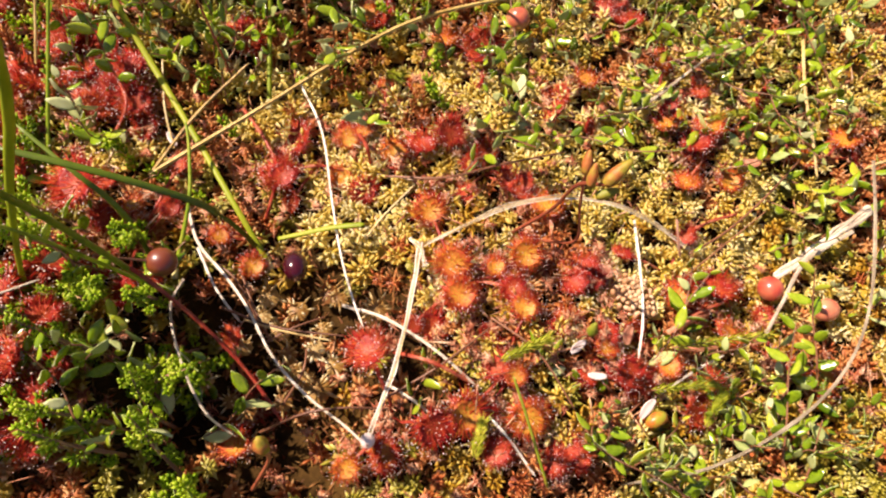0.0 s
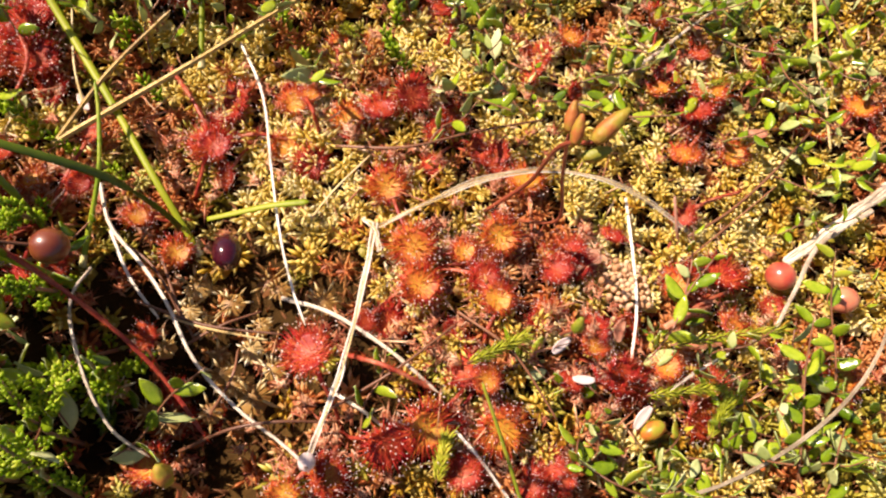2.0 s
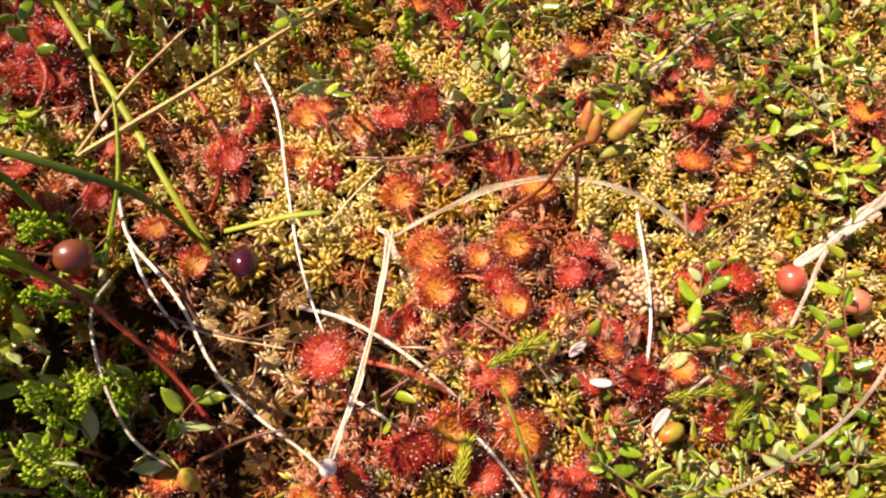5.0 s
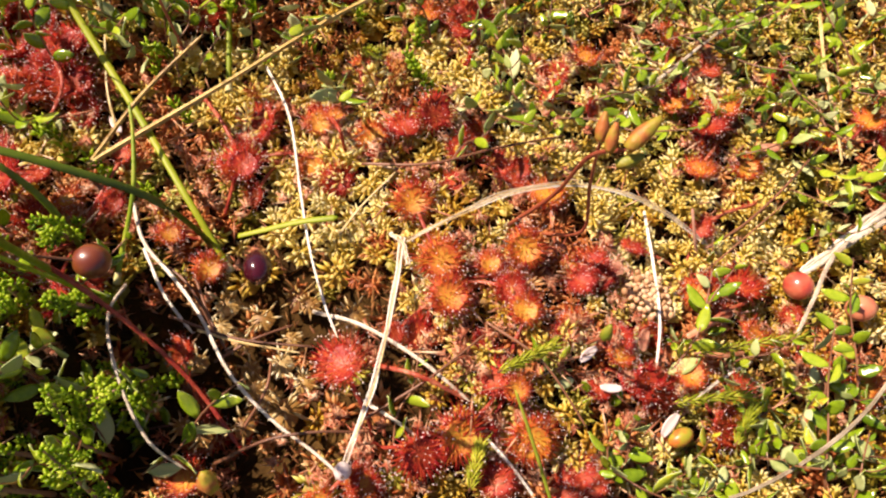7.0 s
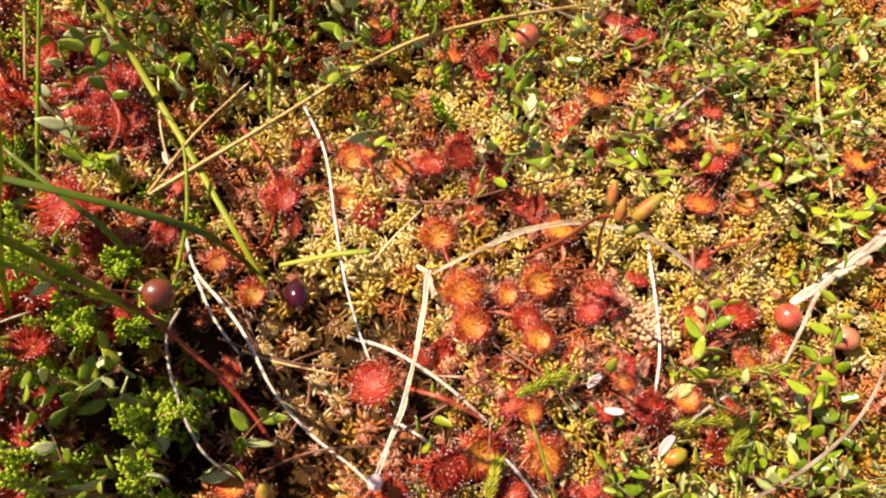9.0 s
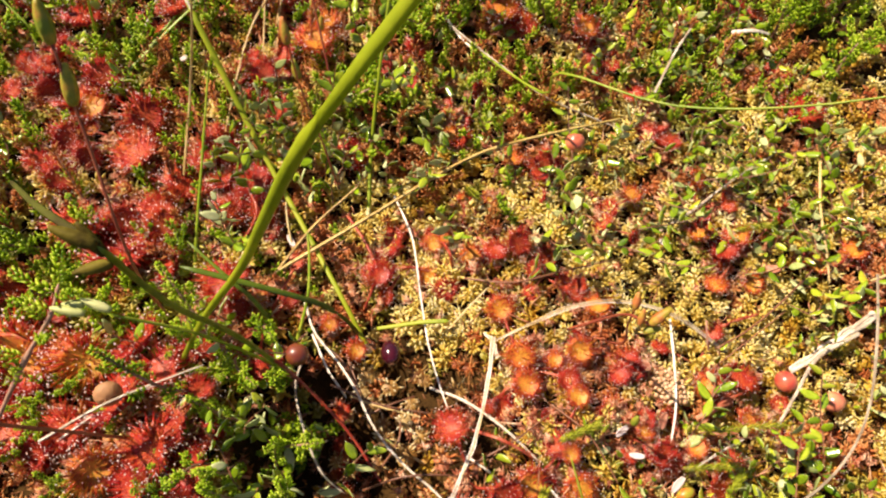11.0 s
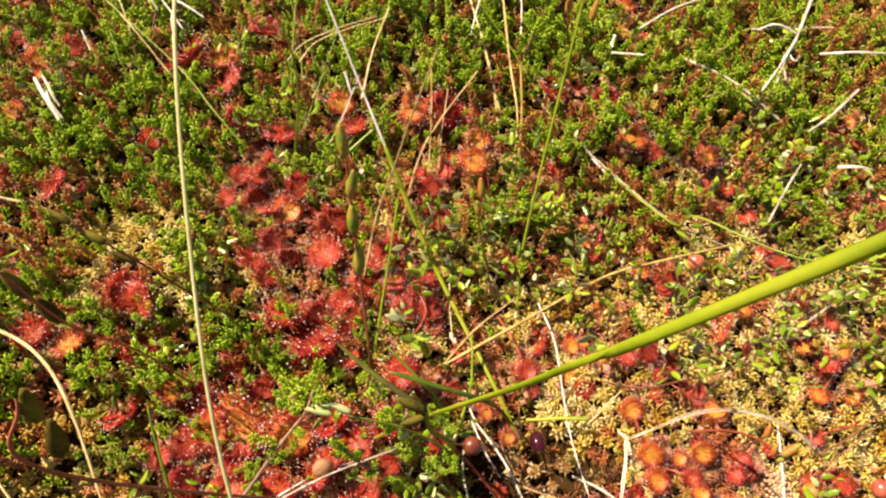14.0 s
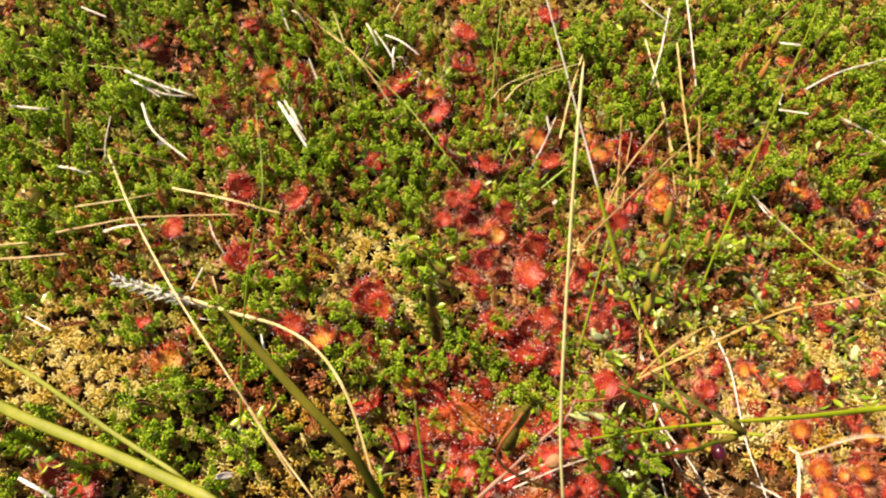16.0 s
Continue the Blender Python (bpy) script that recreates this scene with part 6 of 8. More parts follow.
stalk("straw", [(-0.2564, 0.1250, 0.0195), (-0.2477, 0.1145, 0.0209), (-0.2364, 0.1020, 0.0187)],
      0.00073, 0.00051, BLEACHED, "weathered white twig in heather", "dead stalk", "dry straws over the moss", knots=3)
stalk("straw", [(-0.2543, 0.1273, 0.0184), (-0.2436, 0.1139, 0.0189)],
      0.00052, 0.00036, BLEACHED, "weathered white twig in heather", "dead stalk", "dry straws over the moss")
stalk("straw", [(-0.3231, 0.1133, 0.0172), (-0.3110, 0.0973, 0.0197), (-0.2904, 0.0852, 0.0189)],
      0.00052, 0.00036, BLEACHED, "weathered white twig in heather", "dead stalk", "dry straws over the moss", knots=3)
stalk("straw", [(-0.3581, 0.0211, 0.0164), (-0.3401, 0.0245, 0.0190), (-0.3281, 0.0291, 0.0168)],
      0.00068, 0.00047, STRAW, "pale straw in heather", "dead stalk", "dry straws over the moss")
stalk("straw", [(-0.3610, 0.0276, 0.0163), (-0.3475, 0.0318, 0.0157)],
      0.00052, 0.00037, STRAW, "pale straw in heather", "dead stalk", "dry straws over the moss")
stalk("straw", [(-0.3604, 0.0806, 0.0001), (-0.3314, 0.0787, 0.0016)],
      0.00022, 0.00016, BLEACHED, "thin white thread of dry stem", "dead stalk", "dry straws over the moss")
stalk("green_sedge", [(-0.2359, -0.0273, 0.0031), (-0.2393, 0.0068, 0.0253), (-0.2398, 0.0351, 0.0433), (-0.2399, 0.0595, 0.0526), (-0.2531, 0.0982, 0.0559)],
      0.00060, 0.00030, BLADE, "tall thin green stem in heather", "sedge", "green sedge blades")
stalk("green_sedge", [(-0.4157, 0.1361, 0.0060), (-0.3921, 0.1365, 0.0100), (-0.3808, 0.1327, 0.0080)],
      0.00060, 0.00030, BLADE, "slender green sedge blade in the moss", "sedge", "green sedge blades")
stalk("green_sedge", [(-0.3869, 0.1388, 0.0040), (-0.3451, 0.1389, 0.0080), (-0.3116, 0.1449, 0.0040)],
      0.00060, 0.00030, BLADE, "thin green blade lying over heather", "sedge", "green sedge blades")
stalk("straw", [(-0.2678, 0.1893, 0.0220), (-0.2495, 0.1842, 0.0100), (-0.2240, 0.1578, 0.0231), (-0.2010, 0.1365, 0.0143)],
      0.00045, 0.00031, STRAW, "slanting tan straw in heather", "dead stalk", "dry straws over the moss")
stalk("green_sedge", [(-0.1510, 0.1376, -0.0016), (-0.1525, 0.1638, 0.0101), (-0.1550, 0.2079, 0.0260)],
      0.00060, 0.00030, BLADE, "slender green sedge blade in the moss", "sedge", "green sedge blades")
stalk("straw", [(-0.2230, 0.1445, -0.0018), (-0.2317, 0.1677, 0.0100), (-0.2437, 0.1899, 0.0180)],
      0.00038, 0.00026, STRAW, "thin tan upright stem", "dead stalk", "dry straws over the moss")
stalk("straw", [(-0.0990, 0.0935, 0.0375), (-0.1080, 0.1076, 0.0490), (-0.1242, 0.1332, 0.0700), (-0.1475, 0.1698, 0.1000)],
      0.00045, 0.00031, BLEACHED, "cream withered top of a sedge blade", "dead stalk", "dry straws over the moss")
stalk("straw", [(-0.0655, 0.1469, 0.0231), (-0.0799, 0.1224, 0.0179), (-0.0874, 0.1045, 0.0128), (-0.0918, 0.0736, 0.0050), (-0.0923, 0.0579, 0.0001)],
      0.00045, 0.00031, STRAW, "thin golden stem leaning", "dead stalk", "dry straws over the moss")
stalk("straw", [(-0.0523, 0.2408, 0.0161), (-0.0469, 0.2116, 0.0103), (-0.0464, 0.1763, 0.0151)],
      0.00045, 0.00031, BLEACHED, "cream upright straw in heather", "dead stalk", "dry straws over the moss")
stalk("straw", [(-0.0598, 0.2367, 0.0100), (-0.0668, 0.1957, 0.0193), (-0.0701, 0.1754, 0.0144)],
      0.00045, 0.00031, BLEACHED, "white slanting straw in heather", "dead stalk", "dry straws over the moss")
stalk("straw", [(-0.0740, 0.2069, 0.0141), (-0.0628, 0.1746, 0.0086), (-0.0517, 0.1381, 0.0002)],
      0.00045, 0.00031, STRAW, "thin reddish dry stem", "dead stalk", "dry straws over the moss")
stalk("green_sedge", [(-0.0464, 0.1758, 0.0012), (-0.0600, 0.1907, 0.0084), (-0.0736, 0.2031, 0.0161)],
      0.00060, 0.00030, BLADE, "slender green sedge blade in the moss", "sedge", "green sedge blades")
stalk("straw", [(0.0076, 0.1816, 0.0222), (0.0245, 0.1936, 0.0253), (0.0539, 0.2091, 0.0259)],
      0.00052, 0.00036, BLEACHED, "pale straw over heather", "dead stalk", "dry straws over the moss")
stalk("straw", [(0.0322, 0.1791, 0.0084), (0.0534, 0.1639, 0.0117), (0.0762, 0.1484, 0.0056)],
      0.00052, 0.00036, BLEACHED, "bleached straw arched over moss", "dead stalk", "dry straws over the moss")
stalk("green_sedge", [(0.0367, 0.1889, 0.0015), (0.0701, 0.2022, 0.0108), (0.1135, 0.2194, 0.0221)],
      0.00060, 0.00030, BLADE, "yellow-green blade over heather", "sedge", "green sedge blades")
stalk("straw", [(0.0698, 0.2061, 0.0037), (0.0899, 0.2090, 0.0043), (0.1141, 0.2128, 0.0031)],
      0.00052, 0.00036, BLEACHED, "sun-bleached white straw lying in the moss", "dead stalk", "dry straws over the moss")
stalk("straw", [(0.1053, 0.1584, 0.0197), (0.0897, 0.1414, 0.0207), (0.0797, 0.1334, 0.0186)],
      0.00059, 0.00040, BLEACHED, "grey-white dead heather twig", "dead stalk", "dry straws over the moss", knots=3)
stalk("straw", [(0.0586, 0.0885, 0.0147), (0.0670, 0.1045, 0.0181), (0.0755, 0.1178, 0.0168)],
      0.00045, 0.00031, BLEACHED, "grey-white dead twig in heather", "dead stalk", "dry straws over the moss", knots=3)
stalk("straw", [(-0.0165, 0.1282, 0.0051), (-0.0082, 0.1137, 0.0066), (0.0052, 0.1042, 0.0046)],
      0.00045, 0.00031, BLEACHED, "short flat cream straw", "dead stalk", "dry straws over the moss", flat=0.5)
stalk("straw", [(-0.0566, 0.2076, 0.0143), (-0.0506, 0.1674, 0.0092), (-0.0452, 0.1382, 0.0046), (-0.0463, 0.1048, 0.0035)],
      0.00052, 0.00037, STRAW, "cream upright straw in moss", "dead stalk", "dry straws over the moss")
stalk("straw", [(-0.0640, 0.1786, 0.0085), (-0.0563, 0.1509, 0.0034), (-0.0516, 0.1138, 0.0025)],
      0.00038, 0.00026, STRAW, "thin reddish dry stem", "dead stalk", "dry straws over the moss")
stalk("green_sedge", [(-0.1439, 0.1030, -0.0002), (-0.1351, 0.1499, 0.0121), (-0.1272, 0.1894, 0.0220)],
      0.00060, 0.00030, BLADE, "green blade leaning over heather", "sedge", "green sedge blades")
stalk("green_sedge", [(-0.1454, 0.1398, -0.0017), (-0.1497, 0.1655, 0.0080), (-0.1576, 0.1893, 0.0180)],
      0.00050, 0.00025, BLADE, "slender green sedge blade in the moss", "sedge", "green sedge blades")
stalk("green_sedge", [(-0.1316, 0.0949, 0.0009), (-0.1154, 0.1211, 0.0066), (-0.1022, 0.1399, 0.0103)],
      0.00100, 0.00050, BLADE, "green blade lying in the heather", "sedge", "green sedge blades", flat=0.4)
stalk("green_sedge", [(-0.0304, 0.1434, 0.0025), (-0.0519, 0.1762, 0.0109), (-0.0735, 0.1989, 0.0202)],
      0.00060, 0.00030, BLADE, "slender green sedge blade in the moss", "sedge", "green sedge blades")
stalk("straw", [(-0.2275, -0.0252, 0.0270), (-0.2138, -0.0388, 0.0247), (-0.2044, -0.0480, 0.0216)],
      0.00060, 0.00042, STRAW, "cream straw over heather", "dead stalk", "dry straws over the moss")
stalk("straw", [(-0.0780, 0.1464, 0.0107), (-0.0789, 0.1263, 0.0066), (-0.0785, 0.1019, 0.0031)],
      0.00030, 0.00021, STRAW, "thin reddish dry stem", "dead stalk", "dry straws over the moss")
stalk("straw", [(-0.0464, 0.1564, 0.0198), (-0.0440, 0.1334, 0.0110), (-0.0442, 0.1093, 0.0040)],
      0.00045, 0.00031, GOLD_STRAW, "thin bronze dry stem standing in the moss", "dead stalk", "dry straws over the moss")
stalk("straw", [(-0.0142, 0.1210, 0.0073), (0.0021, 0.1036, 0.0095), (0.0206, 0.0890, 0.0085), (0.0482, 0.0793, 0.0047)],
      0.00034, 0.00024, BLEACHED, "pale straw lying over cranberry leaves", "dead stalk", "dry straws over the moss")
stalk("straw", [(-0.0392, 0.1578, 0.0022), (-0.0353, 0.1494, 0.0038), (-0.0299, 0.1428, 0.0025)],
      0.00039, 0.00027, BLEACHED, "short white twig among sundews", "dead stalk", "dry straws over the moss")
stalk("straw", [(0.0390, 0.1764, 0.0045), (0.0474, 0.1691, 0.0067), (0.0598, 0.1629, 0.0033)],
      0.00039, 0.00027, BLEACHED, "sun-bleached white straw lying in the moss", "dead stalk", "dry straws over the moss")
stalk("straw", [(-0.0047, 0.1697, 0.0178), (0.0100, 0.1684, 0.0195)],
      0.00050, 0.00035, BLEACHED, "short white straw stub in heather", "dead stalk", "dry straws over the moss", flat=0.5)
stalk("straw", [(-0.0805, 0.2331, 0.0180), (-0.0720, 0.2240, 0.0191), (-0.0616, 0.2198, 0.0161)],
      0.00039, 0.00027, BLEACHED, "white twig in heather", "dead stalk", "dry straws over the moss", knots=2)
stalk("straw", [(-0.0007, 0.2174, 0.0157), (0.0104, 0.2170, 0.0168)],
      0.00056, 0.00039, BLEACHED, "short white straw stub in heather", "dead stalk", "dry straws over the moss", flat=0.5)
stalk("straw", [(-0.1520, 0.1514, 0.0141), (-0.1446, 0.1596, 0.0181), (-0.1282, 0.1705, 0.0190), (-0.1136, 0.1816, 0.0160)],
      0.00030, 0.00021, STRAW, "thin pale brown stem in heather", "dead stalk", "dry straws over the moss")
stalk("straw", [(-0.1307, 0.1105, 0.0001), (-0.1236, 0.1271, 0.0085), (-0.1180, 0.1455, 0.0162)],
      0.00028, 0.00020, BLEACHED, "thin pale stem beside a tall blade", "dead stalk", "dry straws over the moss")
stalk("green_sedge", [(-0.0878, 0.0515, -0.0002), (-0.0851, 0.0650, 0.0071), (-0.0837, 0.0788, 0.0162)],
      0.00050, 0.00025, BLADE, "thin yellow-green stem in the moss", "sedge", "green sedge blades")
stalk("straw", [(-0.0780, 0.1387, 0.0069), (-0.0800, 0.1218, 0.0039), (-0.0781, 0.0902, 0.0030)],
      0.00030, 0.00021, STRAW, "hair-thin pale dotted stem", "dead stalk", "dry straws over the moss")
stalk("straw", [(-0.1452, 0.1478, 0.0182), (-0.1388, 0.1574, 0.0211), (-0.1252, 0.1685, 0.0200), (-0.1087, 0.1815, 0.0160)],
      0.00038, 0.00026, STRAW, "curved tan straw in heather", "dead stalk", "dry straws over the moss")
stalk("straw", [(-0.1151, 0.1318, 0.0164), (-0.1129, 0.1554, 0.0211), (-0.1086, 0.1825, 0.0220)],
      0.00052, 0.00037, STRAW, "curled brown dead leaf stalk in heather", "dead stalk", "dry straws over the moss")
stalk("straw", [(-0.1287, -0.0377, 0.0012), (-0.1130, -0.0283, 0.0097), (-0.1010, -0.0229, 0.0151), (-0.0888, -0.0185, 0.0127)],
      0.00034, 0.00024, BLEACHED, "bleached twig between sundew leaves", "dead stalk", "dry straws over the moss", knots=3)
stalk("straw", [(-0.1238, 0.1429, 0.0202), (-0.1202, 0.1348, 0.0153)],
      0.00056, 0.00039, BLEACHED, "short bleached straw stub in heather", "dead stalk", "dry straws over the moss", flat=0.6)
stalk("green_sedge", [(-0.2451, 0.1760, 0.0220), (-0.1976, 0.1382, 0.0203), (-0.1751, 0.1147, 0.0213), (-0.1590, 0.1004, 0.0162)],
      0.00034, 0.00046, BLADE, "thin green blade slanting through heather", "sedge", "green sedge blades")
stalk("straw", [(-0.1200, -0.0378, 0.0225), (-0.1035, -0.0280, 0.0255), (-0.0820, -0.0168, 0.0225)],
      0.00036, 0.00026, BLEACHED, "bleached white straw lying over red sundews", "dead stalk", "dry straws over the moss")
stalk("straw", [(-0.3302, 0.1238, 0.0190), (-0.3225, 0.1201, 0.0220), (-0.3145, 0.1174, 0.0190)],
      0.00040, 0.00028, BLEACHED, "glossy white straw strand in heather", "dead stalk", "dry straws over the moss", flat=0.6)
stalk("straw", [(-0.3262, 0.1273, 0.0190), (-0.3184, 0.1236, 0.0220), (-0.3103, 0.1209, 0.0190)],
      0.00040, 0.00028, BLEACHED, "glossy white straw strand in heather", "dead stalk", "dry straws over the moss", flat=0.6)
stalk("straw", [(-0.2500, 0.1236, 0.0190), (-0.2459, 0.1173, 0.0220), (-0.2411, 0.1116, 0.0190)],
      0.00048, 0.00034, BLEACHED, "short white straw split in heather", "dead stalk", "dry straws over the moss", flat=0.6)
stalk("straw", [(-0.2497, 0.1189, 0.0190), (-0.2442, 0.1119, 0.0220), (-0.2378, 0.1056, 0.0190)],
      0.00048, 0.00034, BLEACHED, "short white straw split in heather", "dead stalk", "dry straws over the moss", flat=0.6)
stalk("straw", [(-0.2243, 0.1841, 0.0190), (-0.2202, 0.1768, 0.0220), (-0.2152, 0.1701, 0.0190)],
      0.00045, 0.00031, BLEACHED, "short white straw split in heather", "dead stalk", "dry straws over the moss", flat=0.6)
stalk("straw", [(-0.2126, 0.1783, 0.0190), (-0.2031, 0.1727, 0.0220), (-0.1930, 0.1683, 0.0190)],
      0.00045, 0.00031, BLEACHED, "short white straw split in heather", "dead stalk", "dry straws over the moss", flat=0.6)
stalk("straw", [(-0.2066, 0.1709, 0.0190), (-0.2060, 0.1638, 0.0220), (-0.2045, 0.1570, 0.0190)],
      0.00045, 0.00031, BLEACHED, "short white straw split in heather", "dead stalk", "dry straws over the moss", flat=0.6)
stalk("straw", [(-0.2038, 0.1645, 0.0190), (-0.2010, 0.1626, 0.0220), (-0.1979, 0.1611, 0.0190)],
      0.00045, 0.00031, BLEACHED, "short white straw split in heather", "dead stalk", "dry straws over the moss", flat=0.6)
stalk("straw", [(-0.2648, 0.1849, 0.0190), (-0.2608, 0.1814, 0.0220), (-0.2564, 0.1784, 0.0190)],
      0.00045, 0.00031, BLEACHED, "short white straw split in heather", "dead stalk", "dry straws over the moss", flat=0.6)
stalk("straw", [(-0.2705, 0.0552, 0.0190), (-0.2652, 0.0474, 0.0220), (-0.2591, 0.0404, 0.0190)],
      0.00034, 0.00024, BLEACHED, "thin pale straw stub among sundews", "dead stalk", "dry straws over the moss", flat=0.6)
stalk("straw", [(-0.3151, 0.0418, 0.0190), (-0.3059, 0.0446, 0.0220), (-0.2971, 0.0486, 0.0190)],
      0.00060, 0.00042, BLEACHED, "flat white straw end over heather", "dead stalk", "dry straws over the moss", flat=0.6)
stalk("straw", [(-0.0034, 0.1785, 0.0200), (-0.0043, 0.1748, 0.0180), (-0.0047, 0.1709, 0.0200)],
      0.00060, 0.00042, BLEACHED, "snapped lower end of a white straw", "dead stalk", "dry straws over the moss", flat=0.6)
stalk("straw", [(0.0908, 0.1776, 0.0200), (0.1067, 0.1787, 0.0220), (0.1222, 0.1816, 0.0200)],
      0.00060, 0.00042, BLEACHED, "long white straw lying flat over heather", "dead stalk", "dry straws over the moss", flat=0.6)
stalk("straw", [(0.0927, 0.1196, 0.0140), (0.1002, 0.1192, 0.0160), (0.1077, 0.1197, 0.0140)],
      0.00075, 0.00052, BLEACHED, "short thick frayed white straw", "dead stalk", "dry straws over the moss", flat=0.6)
stalk("straw", [(0.0471, 0.1710, 0.0076), (0.0589, 0.1597, 0.0086), (0.0718, 0.1511, 0.0039)],
      0.00045, 0.00031, STRAW, "thin dry tan straw lying over the moss", "dead stalk", "dry straws over the moss")
stalk("green_sedge", [(-0.1532, -0.0428, 0.0104), (-0.1593, -0.0252, 0.0248), (-0.1634, -0.0126, 0.0334)],
      0.00090, 0.00045, BLADE, "green stem rising through sundews", "sedge", "green sedge blades")
stalk("straw", [(-0.3334, 0.1010, 0.0200), (-0.3293, 0.0854, 0.0220), (-0.3260, 0.0747, 0.0200)],
      0.00042, 0.00030, GREY_STRAW, "thin grey-tan straw in heather", "dead stalk", "dry straws over the moss")
stalk("straw", [(-0.3500, 0.0719, 0.0160), (-0.3404, 0.0708, 0.0180), (-0.3349, 0.0706, 0.0150)],
      0.00048, 0.00034, BLEACHED, "weathered white twig in heather", "dead stalk", "dry straws over the moss", knots=2)
stalk("straw", [(-0.3340, 0.0527, 0.0160), (-0.3101, 0.0597, 0.0190), (-0.2997, 0.0663, 0.0160)],
      0.00038, 0.00026, STRAW, "pale yellow straw in heather", "dead stalk", "dry straws over the moss")
stalk("straw", [(-0.3397, 0.0851, 0.0140), (-0.3195, 0.0841, 0.0180), (-0.2966, 0.0845, 0.0130)],
      0.00032, 0.00024, CRAN_STEM, "thin red-brown stem over heather", "dead stalk", "dry straws over the moss")
stalk("straw", [(-0.2735, 0.1897, 0.0140), (-0.2660, 0.1776, 0.0120)],
      0.00045, 0.00031, BLEACHED, "short white straw stub in heather", "dead stalk", "dry straws over the moss", flat=0.5)
stalk("straw", [(-0.2509, 0.1608, 0.0120), (-0.2446, 0.1509, 0.0080)],
      0.00040, 0.00030, BLEACHED, "short white straw stub in heather", "dead stalk", "dry straws over the moss")
stalk("green_sedge", [(-0.2217, 0.1357, 0.0060), (-0.2284, 0.1464, 0.0140), (-0.2361, 0.1601, 0.0160)],
      0.00050, 0.00030, BLADE, "slender green sedge blade in the moss", "sedge", "green sedge blades")
stalk("green_sedge", [(-0.1795, 0.1799, 0.0080), (-0.1867, 0.1853, 0.0200), (-0.1949, 0.1937, 0.0300)],
      0.00055, 0.00030, BLADE, "slender green sedge blade in the moss", "sedge", "green sedge blades")
stalk("straw", [(-0.2097, 0.2062, 0.0150), (-0.2138, 0.1970, 0.0100)],
      0.00055, 0.00040, STRAW, "pale straw in heather", "dead stalk", "dry straws over the moss")
stalk("straw", [(-0.2201, 0.1836, 0.0150), (-0.2133, 0.1768, 0.0130), (-0.2056, 0.1681, 0.0100)],
      0.00042, 0.00030, BLEACHED, "weathered white twig in heather", "dead stalk", "dry straws over the moss", knots=3)
stalk("straw", [(-0.3122, -0.0645, 0.0120), (-0.3039, -0.0666, 0.0140), (-0.2973, -0.0691, 0.0100)],
      0.00070, 0.00050, BLEACHED, "flat bleached straw in heather", "dead stalk", "dry straws over the moss", flat=0.5)
stalk("straw", [(-0.2635, 0.0113, 0.0120), (-0.2546, 0.0117, 0.0130), (-0.2458, 0.0150, 0.0100)],
      0.00026, 0.00020, BLEACHED, "thin white thread of dry stem", "dead stalk", "dry straws over the moss")
stalk("straw", [(-0.2339, 0.0080, 0.0160), (-0.2310, 0.0015, 0.0140), (-0.2293, -0.0021, 0.0060)],
      0.00036, 0.00026, BLEACHED, "weathered white twig in heather", "dead stalk", "dry straws over the moss", knots=2)
stalk("straw", [(-0.2691, 0.0351, 0.0120), (-0.2717, 0.0243, 0.0100)],
      0.00036, 0.00026, BLEACHED, "short white straw stub in heather", "dead stalk", "dry straws over the moss")
stalk("straw", [(-0.2628, 0.0308, 0.0140), (-0.2587, 0.0242, 0.0140), (-0.2570, 0.0189, 0.0060)],
      0.00036, 0.00026, STRAW, "thin pale stem in heather", "dead stalk", "dry straws over the moss")
stalk("straw", [(-0.3239, -0.0047, 0.0120), (-0.3383, 0.0001, 0.0100)],
      0.00036, 0.00026, BLEACHED, "short white straw stub on moss", "dead stalk", "dry straws over the moss")
stalk("straw", [(-0.0860, 0.1486, 0.0200), (-0.0839, 0.1271, 0.0120), (-0.0823, 0.0931, 0.0040)],
      0.00034, 0.00024, STRAW, "thin reddish dry stem", "dead stalk", "dry straws over the moss")
stalk("straw", [(-0.3779, 0.1701, 0.0140), (-0.3637, 0.1675, 0.0120)],
      0.00055, 0.00040, BLEACHED, "short white straw stub in heather", "dead stalk", "dry straws over the moss", flat=0.5)
stalk("straw", [(-0.3124, 0.1728, 0.0180), (-0.3199, 0.1664, 0.0120)],
      0.00038, 0.00028, STRAW, "pale straw in heather", "dead stalk", "dry straws over the moss")
stalk("dead_leaf_strap", [(0.0660, -0.0275, -0.0015), (0.0708, -0.0283, -0.0007), (0.0786, -0.0268, -0.0047)],
      0.00070, 0.00050, REMAINS, "flat pinkish-brown withered leaf strap", "dead stalk", "dry straws over the moss", flat=0.4)
stalk("dead_leaf_strap", [(0.0641, -0.0233, -0.0024), (0.0687, -0.0213, -0.0000), (0.0790, -0.0167, -0.0063)],
      0.00080, 0.00060, REMAINS, "flat pinkish-brown withered leaf strap", "dead stalk", "dry straws over the moss", flat=0.4)
stalk("straw", [(0.0753, -0.0004, -0.0102), (0.0724, 0.0028, -0.0036), (0.0711, 0.0083, 0.0006)],
      0.00045, 0.00036, WITHERED_STEM, "pale pink fleshy stem standing in moss", "dead stalk", "dry straws over the moss")
runner([(-0.0160, 0.0311, 0.0046), (-0.0140, 0.0244, 0.0090), (-0.0127, 0.0227, 0.0012)], "curled pink hairy runner over pale moss")


